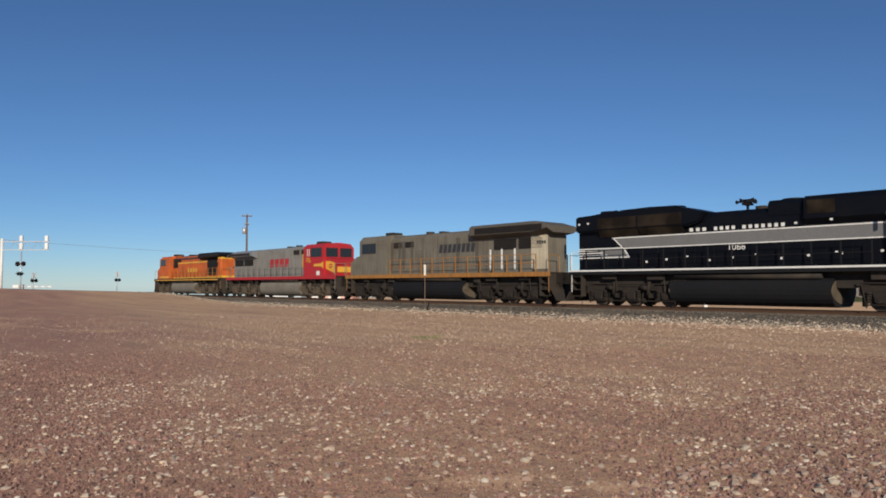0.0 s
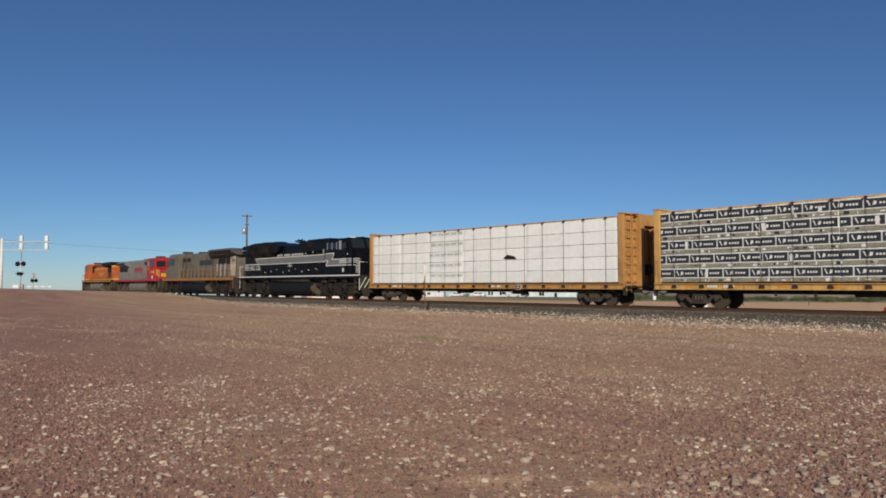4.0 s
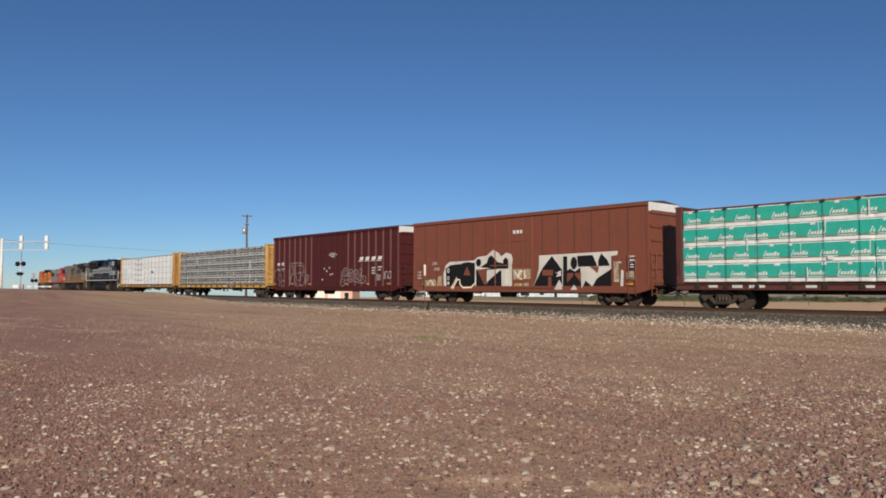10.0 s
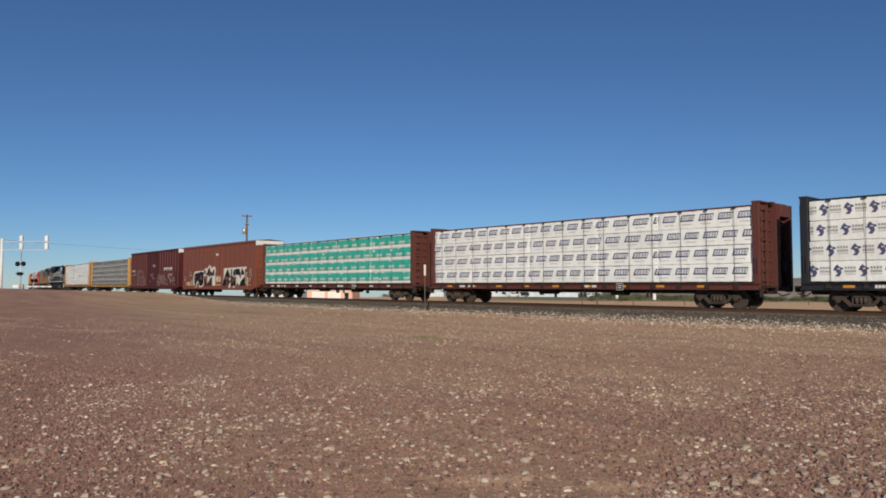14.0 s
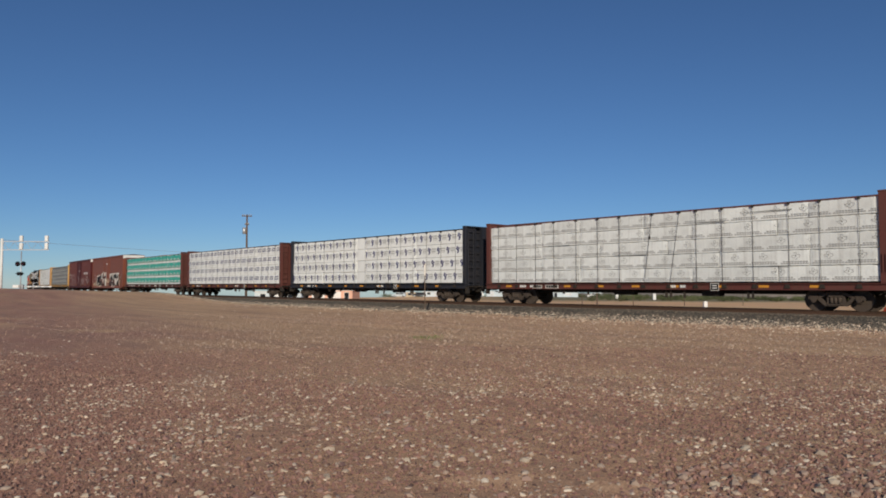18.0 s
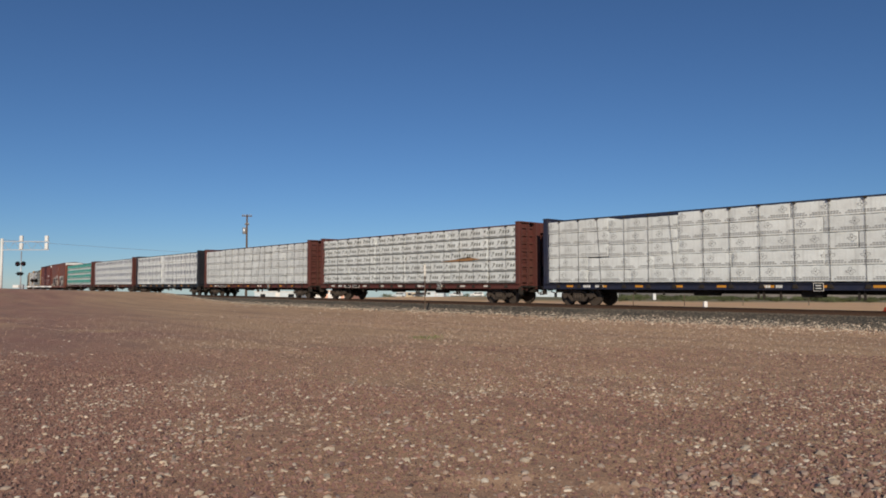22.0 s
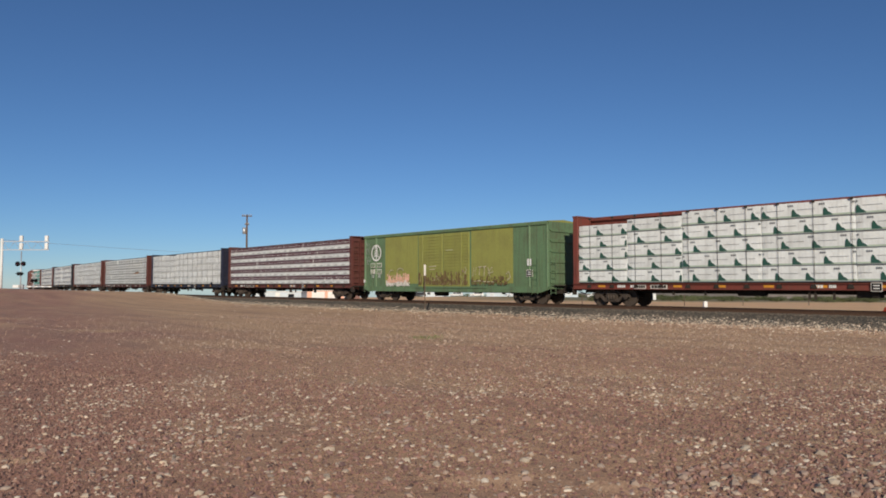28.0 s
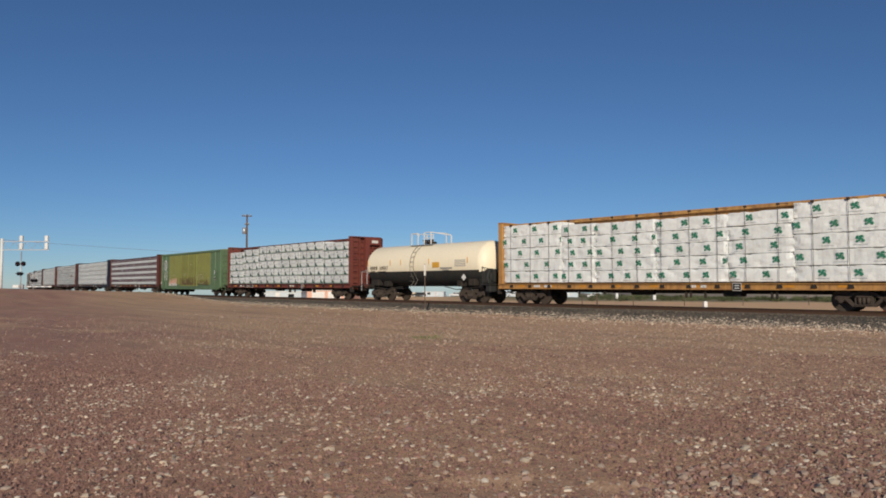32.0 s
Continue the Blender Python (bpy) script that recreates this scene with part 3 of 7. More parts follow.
def wire(a, b, za, zb, sag):
    bm = bmesh.new()
    prev = None
    for k in range(25):
        t = k / 24
        q = a.lerp(b, t)
        z = (a.z + za) * (1 - t) + (b.z + zb) * t - sag * 4 * t * (1 - t)
        cur = (q.x, q.y, z)
        if prev:
            tube(bm, prev, cur, 0.022, 5, caps=False)
        prev = cur
    return tagged(part("overhead_wire", bm, M["galv"], None), "thin sagging overhead wire between utility poles", "wire")


wire(near_p, far_p, 8.45, 10.9, 0.5)


# ---- road crossing ----
def flasher_pair(parent, z, w=0.33, y=-0.14):
    for x in (-w, w):
        bm = bmesh.new()
        tube(bm, (x, y + 0.03, z), (x, y, z), 0.29, 20)
        bk = part("light_backing", bm, M["signal_black"], parent)
        bm = bmesh.new()
        tube(bm, (x, y, z), (x, y - 0.02, z), 0.13, 16)
        part("lens", bm, M["lamp_red"], bk)
        bm = bmesh.new()
        tube(bm, (x, y - 0.005, z), (x, y - 0.25, z), 0.16, 16, caps=False)
        part("hood", bm, M["signal_black"], bk)
    bm = bmesh.new()
    tube(bm, (-w, y + 0.06, z), (w, y + 0.06, z), 0.03, 6)
    part("crossarm", bm, M["galv"], parent)


def crossing_signal(px, depth, height, label, turn=0.0, gate=0.0, lights=(2.3,), buck=True):
    p = spot(px, depth)
    cs = thing("crossing_signal", label, "crossing signal", pose(p.x, p.y, min(p.z, 0.0), 0, 0, FACE + turn), "road crossing signals")
    bm = bmesh.new()
    tube(bm, (0, 0, -0.2), (0, 0, height), 0.065, 12)
    part("mast", bm, M["galv"], cs)
    bm = bmesh.new()
    tube(bm, (0, 0, -0.1), (0, 0, 0.35), 0.2, 12, r2=0.1)
    part("base", bm, M["galv"], cs)
    if buck:
        for ang in (45, -45):
            bm = bmesh.new()
            box(bm, -0.6, 0.6, -0.09, -0.075 - 0.006 * (ang > 0), -0.11, 0.11)
            bm.transform(Matrix.Translation((0, 0, height - 0.45)) @ Matrix.Rotation(radians(ang), 4, "Y"))
            part("crossbuck_blade", bm, M["white"], cs)
    for z in lights:
        flasher_pair(cs, z)
    if gate:
        sg = 1 if gate > 0 else -1
        bm = bmesh.new()
        box(bm, -0.22, 0.22, 0.08, 0.4, 1.15, 1.75, bevel=0.03)
        part("gate_mechanism", bm, M["galv"], cs)
        n = 8
        for k in range(n):
            bm = bmesh.new()
            x0, x1 = sorted((sg * (0.3 + k * abs(gate) / n), sg * (0.3 + (k + 1) * abs(gate) / n)))
            box(bm, x0, x1, 0.18, 0.24, 1.44, 1.58)
            part("gate_arm", bm, M["white"] if k % 2 else M["galv"], cs)
        bm = bmesh.new()
        x0, x1 = sorted((-sg * 0.3, -sg * 1.0))
        box(bm, x0, x1, 0.1, 0.36, 1.35, 1.7, bevel=0.02)
        part("counterweight", bm, M["white"], cs)
    return cs


p = spot(-0.605, 85.0)
cl = thing("signal_cantilever", "white steel cantilever carrying road crossing lights", "signal cantilever", pose(p.x, p.y, 0, 0, 0, FACE))
bm = bmesh.new()
tube(bm, (0, 0, -0.2), (0, 0, 7.1), 0.16, 14)
part("mast", bm, M["white"], cl)
for z in (5.78, 6.75):
    bm = bmesh.new()
    box(bm, -1.2, 5.5, -0.05, 0.05, z - 0.05, z + 0.05)
    part("arm_chord", bm, M["galv"], cl)
for k in range(8):
    bm = bmesh.new()
    x = 0.1 + k * 0.68
    tube(bm, (x, 0, 5.78 if k % 2 else 6.75), (x + 0.68, 0, 6.75 if k % 2 else 5.78), 0.02, 6)
    part("brace", bm, M["galv"], cl)
for x in (2.25, 5.2):
    bm = bmesh.new()
    box(bm, x - 0.2, x + 0.2, -0.14, 0.14, 5.8, 6.6, bevel=0.06)
    part("light_unit", bm, M["white"], cl)
    bm = bmesh.new()
    box(bm, x - 0.2, x + 0.2, -0.14, 0.14, 6.75, 7.45, bevel=0.06)
    part("light_unit", bm, M["white"], cl)
crossing_signal(-0.578, 85.0, 5.6, "railway crossing signal mast with paired round lights and lowered gate", 0, 3.2, (4.15,), False)
crossing_signal(-0.5605, 112.0, 3.6, "white crossing signal with crossbuck and dark lights", 68, 0, (2.4,))
crossing_signal(-0.446, 128.0, 4.3, "white crossing signal with crossbuck beyond the railway", 62, 0, (2.9,))
p = spot(-0.5785, 84.0)
bm = bmesh.new()
box(bm, -0.28, 0.28, -0.2, 0.2, 2.95 - 0.15, 3.35 - 0.15, bevel=0.06)
box(bm, -0.48, 0.48, -0.1, 0.1, 3.1 - 0.15, 3.2 - 0.15, bevel=0.03)
bell_ob = part("lower_lights", bm, M["signal_black"], bpy.data.objects["crossing_signal"], at=(0, -0.2, 0))
p = spot(-0.593, 86.0)
bm = bmesh.new()
box(bm, -0.4, 0.4, -0.3, 0.3, 0.0, 0.75, bevel=0.04)
rb = tagged(part("signal_cabinet", bm, M["white"], None, at=pose(p.x, p.y, p.z - 0.05, 0, 0, FACE)), "small white signal equipment cabinet beside the crossing", "signal cabinet")

# ---- beyond the line ----
for px, depth, w, h in ((0.2376, 215.0, 0.75, 1.6), (0.2887, 200.0, 0.8, 1.65), (0.3584, 82.0, 0.42, 0.68)):
    p = spot(px, depth)
    bm = bmesh.new()
    box(bm, -w / 2, w / 2, -w / 2, w / 2, -0.1, h, bevel=0.05)
    tube(bm, (0, 0, h - 0.02), (0, 0, h + 0.06), w * 0.35, 10, r2=w * 0.2)
    tagged(part("white_bollard", bm, M["white"], None, at=pose(p.x, p.y, p.z, 0, 0, FACE)), "white painted bollard on bare dirt", "bollard", "bollards beyond the railway")
for px, depth in ((0.2105, 58.0), (0.26, 96.0), (0.19, 110.0), (0.33, 100.0), (0.41, 105.0), (0.5, 108.0)):
    p = spot(px, depth)
    bm = bmesh.new()
    tube(bm, (0, 0, -0.2), (0, 0, 1.5), 0.05, 8)
    tube(bm, (0, 0, 1.5), (0, 0, 1.56), 0.06, 8, r2=0.02)
    tagged(part("fence_post", bm, M["wood_pole"], None, at=p), "dark wooden fence post on bare dirt", "fence post", "fence posts beyond the railway")
p = spot(0.608, 47.5)
br = thing("road_barrier", "orange plastic road barrier lying beyond the track", "road barrier", pose(p.x, p.y, p.z, 0, 0, FACE))
bm = bmesh.new()
prism(bm, [(-0.3, -0.05), (1.2, -0.05), (1.15, 0.25), (1.0, 0.6), (-0.1, 0.6), (-0.25, 0.25)], -0.25, 0.25)
bmesh.ops.bevel(bm, geom=list(bm.edges), offset=0.05, segments=2, affect="EDGES")
part("shell", bm, M["barrier_orange"], br)
bm = bmesh.new()
box(bm, -0.02, 0.92, -0.262, -0.25, 0.3, 0.42)
part("reflective_band", bm, M["white"], br)


def house(px, depth, w, h, deep, wall, roof, label, doors, pitched=False, name="house"):
    p = spot(px, depth)
    hs = thing(name, label, "house" if name == "house" else "shed", pose(p.x, p.y, p.z - 0.1, 0, 0, FACE - 8))
    bm = bmesh.new()
    box(bm, -w / 2, w / 2, 0, deep, 0, h)
    part("wall", bm, M[wall], hs)
    bm = bmesh.new()
    if pitched:
        loft(bm, -w / 2 - 0.3, w / 2 + 0.3, [(-0.3, h - 0.05), (deep / 2, h + 0.9), (deep + 0.3, h - 0.05)])
    else:
        box(bm, -w / 2 - 0.15, w / 2 + 0.15, -0.15, deep + 0.15, h, h + 0.18)
    part("roof", bm, M[roof], hs)
    for x, dw, z0, z1, mt in doors:
        bm = bmesh.new()
        box(bm, x - dw / 2 - 0.08, x + dw / 2 + 0.08, -0.05, 0.0, z0 - 0.02, z1 + 0.1)
        fr = part("door_frame" if z0 < 0.2 else "window_frame", bm, M["white"], hs)
        bm = bmesh.new()
        box(bm, x - dw / 2, x + dw / 2, -0.065, -0.05, z0, z1)
        part("door" if z0 < 0.2 else "window", bm, M[mt], hs)
    return hs


house(-0.155, 150.0, 9.6, 2.3, 6, "stucco_pink", "white", "low pink stucco building with white doors", [(-2.4, 2.6, 0.05, 2.0, "white"), (1.0, 2.6, 0.05, 2.0, "white"), (3.6, 0.9, 0.05, 1.9, "glass")])
house(-0.226, 165.0, 11.0, 2.0, 4, "siding", "white", "pale blue mobile home with a white roof", [(-3.5, 1.2, 0.9, 1.6, "glass"), (0, 0.9, 0.05, 1.8, "white"), (3.2, 1.4, 0.9, 1.6, "glass")])
house(0.0765, 262.0, 9.0, 1.9, 5, "siding", "galv", "small white shed with a grey roof beyond the dirt lot", [(-2.4, 1.1, 0.05, 1.9, "galv"), (1.8, 1.4, 0.9, 1.7, "glass")], name="shed")
house(-0.0135, 272.0, 8.0, 1.85, 5, "siding", "white", "pale mobile home behind parked cars", [(-1.6, 1.2, 0.9, 1.7, "glass"), (1.0, 0.9, 0.05, 1.9, "galv")])
house(-0.0505, 276.0, 7.0, 1.8, 5, "stucco_tan", "white", "low tan building beyond the dirt lot", [(-1.2, 1.0, 0.05, 1.8, "galv"), (1.4, 1.4, 0.8, 1.6, "glass")])
house(0.139, 268.0, 24.0, 1.75, 6, "siding", "white", "long low white mobile home beyond the dirt lot", [(-9.0, 1.6, 0.8, 1.4, "glass"), (-5.0, 1.0, 0.05, 1.6, "galv"), (-1.0, 1.6, 0.8, 1.4, "glass"), (4.0, 1.0, 0.05, 1.6, "glass"), (8.5, 2.2, 0.7, 1.4, "galv")])


def parked_van(px, depth, turn, label, paint, length=4.9, height=1.55):
    p = spot(px, depth)
    vn = thing("parked_vehicle", label, "car", pose(p.x, p.y, p.z, 0, 0, FACE + turn), "vehicles parked beyond the railway")
    hl = length / 2
    bm = bmesh.new()
    prism(bm, [(-hl, 0.3), (-hl, 0.85), (-hl * 0.55, 0.95), (-hl * 0.3, height), (hl * 0.8, height), (hl, 0.9), (hl, 0.3)], -0.88, 0.88)
    bmesh.ops.bevel(bm, geom=list(bm.edges), offset=0.06, segments=2, affect="EDGES")
    part("body", bm, M[paint], vn)
    for x0, x1 in ((-hl * 0.35, 0.15), (0.25, hl * 0.75)):
        bm = bmesh.new()
        prism(bm, [(x0 - 0.1, 0.98), (x1, 0.98), (x1 - 0.05, height - 0.14), (x0 + 0.1, height - 0.14)], -0.9, -0.87)
        part("window", bm, M["glass"], vn)
    for x in (-hl * 0.62, hl * 0.62):
        for y in (-0.8, 0.8):
            bm = bmesh.new()
            tube(bm, (x, y - 0.1, 0.33), (x, y + 0.1, 0.33), 0.33, 16)
            wl = part("wheel", bm, M["signal_black"], vn)
            bm = bmesh.new()
            tube(bm, (x, y - 0.115, 0.33), (x, y + 0.115, 0.33), 0.2, 12)
            part("rim", bm, M["galv"], wl)
    return vn


rv = random.Random(3)
for px, depth, paint in ((-0.06, 262, "siding"), (-0.033, 252, "black_car"), (0.018, 256, "galv"), (0.046, 258, "white"), (0.096, 250, "galv"), (0.108, 254, "black_car"), (0.208, 243, "white")):
    parked_van(px, float(depth), rv.uniform(-25, 25), {"white": "white parked van on the dirt lot", "galv": "silver parked car on the dirt lot", "siding": "pale blue parked car on the dirt lot",
                                                       "black_car": "black parked car on the dirt lot", "oxide": "dark red parked car on the dirt lot"}[paint], paint)


def shrub_mesh(seed):
    rg = random.Random(seed)
    bm = bmesh.new()
    for k in range(420):
        a, el, r = rg.uniform(0, 6.28), rg.uniform(0.05, 1.5), rg.random() ** 0.45
        lump = 0.75 + 0.3 * noise.noise((a * 1.3, el * 2, seed))
        c = Vector((math.cos(a) * math.cos(el) * r * lump, math.sin(a) * math.cos(el) * r * lump, math.sin(el) * r * 0.85 * lump + 0.04))
        u = Vector((rg.uniform(-1, 1), rg.uniform(-1, 1), rg.uniform(-0.3, 1))).normalized() * rg.uniform(0.05, 0.11)
        w = u.orthogonal().normalized() * 0.035
        bm.faces.new([bm.verts.new(c - w), bm.verts.new(c + w), bm.verts.new(c + u)])
    for k in range(9):
        a = rg.uniform(0, 6.28)
        tube(bm, (0, 0, -0.05), (math.cos(a) * 0.4, math.sin(a) * 0.4, 0.5), 0.015, 4)
    return finish(bm, "shrub", M["shrub"])


SHRUBS = [shrub_mesh(k) for k in range(3)]
rs = random.Random(17)
for k in range(280):
    px = rs.uniform(0.2, 0.68) if k % 9 else rs.uniform(-0.09, 0.2)
    p = spot(px, rs.uniform(168, 330) - 14 * px if px > 0.2 else rs.uniform(275, 330))
    sc = rs.uniform(0.8, 2.2) if px > 0.2 else rs.uniform(1.4, 2.6)
    ob = part("desert_shrub", SHRUBS[k % 3], None, None, at=Matrix.Translation(p) @ Matrix.Rotation(rs.uniform(0, 6), 4, "Z") @ Matrix.Diagonal((sc * 1.5, sc * 1.5, sc, 1)))
    tagged(ob, "low olive green desert shrub on dry dirt", "shrub", "desert shrubs beyond the railway")


def build_hill():
    """A long low ridge far behind the line."""
    vs, fs = [], []
    nu, nv = 70, 14
    c0 = spot(0.62, 1500.0)
    for i in range(nu + 1):
        t = i / nu
        for j in range(nv + 1):
            w = j / nv
            px = 0.08 + 1.3 * t
            dep = 1400 + 500 * w
            p = spot(px, dep)
            ridge = 78 * math.sin(math.pi * w) ** 0.8 * (1 - math.exp(-3.2 * t)) * (0.75 + 0.25 * math.sin(math.pi * min(1.0, t * 1.05)))
            bump = 9 * noise.fractal((p.x * 0.006, p.y * 0.006, 2.0), 0.8, 2.0, 4) * math.sin(math.pi * w)
            vs.append((p.x, p.y, p.z - 1.0 + max(0.0, ridge + bump)))
    for i in range(nu):
        for j in range(nv):
            a = i * (nv + 1) + j
            fs.append((a, a + nv + 1, a + nv + 2, a + 1))
    me = bpy.data.meshes.new("hill")
    me.from_pydata(vs, [], fs)
    me.polygons.foreach_set("use_smooth", [True] * len(fs))
    me.materials.append(M["hill"])
    tagged(new("hill", me), "low brown desert ridge on the horizon", "hill", kind="structure")


build_hill()

# ---- the train: shared pieces ----
def wheelset_mesh(r):
    bm = bmesh.new()
    for sg in (-1, 1):
        y = 0.72 * sg
        tube(bm, (0, y - 0.07, 0), (0, y + 0.07, 0), r, 24)
        tube(bm, (0, y - sg * 0.07, 0), (0, y - sg * 0.10, 0), r + 0.025, 24)
        tube(bm, (0, y + sg * 0.05, 0), (0, y + sg * 0.12, 0), r * 0.35, 12)
        for k in range(3):
            a = k * 2.094
            tube(bm, (math.cos(a) * r * 0.6, y + 0.075 * sg, math.sin(a) * r * 0.6), (math.cos(a) * r * 0.6, y + 0.085 * sg, math.sin(a) * r * 0.6), r * 0.1, 6)
    tube(bm, (0, -0.95, 0), (0, 0.95, 0), 0.085, 10)
    return finish(bm, "wheelset", M["tread"])


R_CAR, R_LOCO = 0.485, 0.535
WHEEL = {R_CAR: wheelset_mesh(R_CAR), R_LOCO: wheelset_mesh(R_LOCO)}


def car_bogie_mesh():
    bm = bmesh.new()
    for sg in (-1, 1):
        y0, y1 = sorted((sg * 0.93, sg * 1.08))
        prism(bm, [(-1.12, 0.48), (-1.12, 0.63), (-0.72, 0.66), (-0.36, 0.82), (0.36, 0.82), (0.72, 0.66), (1.12, 0.63), (1.12, 0.48), (0.76, 0.52),
                   (0.34, 0.69), (-0.34, 0.69), (-0.76, 0.52)], y0, y1)
        prism(bm, [(-0.76, 0.52), (-0.62, 0.57), (-0.36, 0.34), (0.36, 0.34), (0.62, 0.57), (0.76, 0.52), (0.44, 0.22), (-0.44, 0.22)], y0, y1)
        for x in (-0.3, 0.3):
            box(bm, x - 0.05, x + 0.05, y0, y1, 0.3, 0.72)
        for x in (-0.9, 0.9):
            y2, y3 = sorted((sg * 1.05, sg * 1.16))
            tube(bm, (x, y2, 0.49), (x, y3, 0.49), 0.13, 10)
        for x in (-0.16, 0, 0.16):
            tube(bm, (x, sg * 1.09, 0.34), (x, sg * 1.09, 0.6), 0.075, 8)
        for x in (-0.9, 0.9):
            y2, y3 = sorted((sg * 1.16, sg * 1.2))
            tube(bm, (x, y2, 0.49), (x, y3, 0.49), 0.075, 8)
            box(bm, x - 0.17, x + 0.17, *sorted((sg * 0.95, sg * 1.1)), 0.58, 0.7, bevel=0.02)
        box(bm, -0.3, 0.3, *sorted((sg * 1.0, sg * 1.13)), 0.6, 0.74, bevel=0.02)
        box(bm, -0.34, 0.34, *sorted((sg * 1.0, sg * 1.12)), 0.26, 0.33, bevel=0.015)
    box(bm, -0.22, 0.22, -1.05, 1.05, 0.58, 0.86)
    for x in (-0.33, 0.33):
        box(bm, x - 0.06, x + 0.06, -0.9, 0.9, 0.3, 0.44)
    tube(bm, (0, 0, 0.7), (0, 0, 1.08), 0.2, 12)
    return finish(bm, "bogie", M["bogie"])


def loco_bogie_mesh(mt):
    bm = bmesh.new()
    for sg in (-1, 1):
        y0, y1 = sorted((sg * 0.98, sg * 1.12))
        prism(bm, [(-2.85, 0.68), (-2.85, 0.98), (-2.35, 1.16), (-1.5, 1.16), (-1.2, 1.04), (1.2, 1.04), (1.5, 1.16), (2.35, 1.16), (2.85, 0.98), (2.85, 0.68), (2.4, 0.6), (1.72, 0.6),
                   (1.5, 0.84), (0.55, 0.84), (0.36, 0.6), (-0.36, 0.6), (-0.55, 0.84), (-1.5, 0.84), (-1.72, 0.6), (-2.4, 0.6)], y0, y1)
        for x in (-2.05, 0.0, 2.05):
            box(bm, x - 0.27, x + 0.27, *sorted((sg * 1.0, sg * 1.2)), 0.34, 0.78, bevel=0.04)
            tube(bm, (x, sg * 1.18, 0.535), (x, sg * 1.28, 0.535), 0.17, 14)
            tube(bm, (x, sg * 1.28, 0.535), (x, sg * 1.31, 0.535), 0.08, 10)
            for dx in (-0.43, 0.43):
                for k in range(4):
                    tube(bm, (x + dx, sg * 1.1, 0.42 + k * 0.11), (x + dx, sg * 1.1, 0.49 + k * 0.11), 0.12, 8)
                box(bm, x + dx - 0.13, x + dx + 0.13, *sorted((sg * 0.98, sg * 1.2)), 0.36, 0.42)
            tube(bm, (x + 0.6, sg * 1.14, 1.02), (x + 1.05, sg * 1.14, 0.95), 0.14, 10)
            tube(bm, (x + 1.05, sg * 1.16, 0.95), (x + 1.22, sg * 1.16, 0.5), 0.035, 6)
            box(bm, x + 0.6, x + 0.72, *sorted((sg * 0.7, sg * 1.0)), 0.22, 0.82)
            box(bm, x - 0.72, x - 0.6, *sorted((sg * 0.7, sg * 1.0)), 0.22, 0.82)
        tube(bm, (-2.6, sg * 1.2, 0.3), (2.6, sg * 1.2, 0.3), 0.03, 6)
        tube(bm, (-2.7, sg * 1.2, 1.2), (2.7, sg * 1.2, 1.16), 0.035, 6)
        for x in (-2.75, 2.75):
            tube(bm, (x, sg * 1.2, 1.3), (x * 0.93, sg * 1.15, 0.16), 0.028, 6)
        for x in (-1.05, 1.05):
            tube(bm, (x, sg * 1.2, 0.62), (x + 0.1, sg * 1.2, 1.3), 0.09, 8)
    box(bm, -2.4, 2.4, -0.9, 0.9, 0.45, 0.95)
    return finish(bm, "bogie", mt)


CAR_BOGIE = car_bogie_mesh()
LOCO_BOGIE = {key: loco_bogie_mesh(M[key]) for key in ("loco_truck", "loco_truck_dusty")}
WHEELSETS = []          # (wheelset, its place in the bogie, radius)


def add_bogies(car, xs, loco=""):
    for x in xs:
        bg = part("bogie", LOCO_BOGIE[loco] if loco else CAR_BOGIE, None, car, at=(x, 0, -SINK))
        r = R_LOCO if loco else R_CAR
        for dx in ((-2.05, 0.0, 2.05) if loco else (-0.9, 0.9)):
            w = part("wheelset", WHEEL[r], None, bg, at=(dx, 0, r))
            WHEELSETS.append((w, Vector((dx, 0, r)), r))


def coupler_mesh():
    bm = bmesh.new()
    box(bm, 0, 0.62, -0.09, 0.09, 0.76, 0.96, bevel=0.02)
    box(bm, 0.55, 0.82, -0.17, 0.15, 0.72, 1.0, bevel=0.04)
    tube(bm, (0.1, -0.28, 0.8), (0.5, -0.3, 0.55), 0.028, 6)
    tube(bm, (0.5, -0.3, 0.55), (0.85, -0.28, 0.66), 0.028, 6)
    return finish(bm, "coupler", M["under"])


COUPLER = coupler_mesh()


def add_couplers(car, x):
    part("coupler", COUPLER, None, car, at=(x, 0, 0))
    part("coupler", COUPLER, None, car, at=pose(-x, 0, 0, 0, 0, 180))


CARS = []               # (thing, middle at the start in metres along the track, half the distance between bogies)


def new_car(name, label, category, west, east, bogie, group):
    """west, east: where its two ends stand along the track at the start."""
    car = thing(name, label, category, group=group)
    CARS.append((car, (west + east) / 2, bogie))
    return car, (west - east) / 2


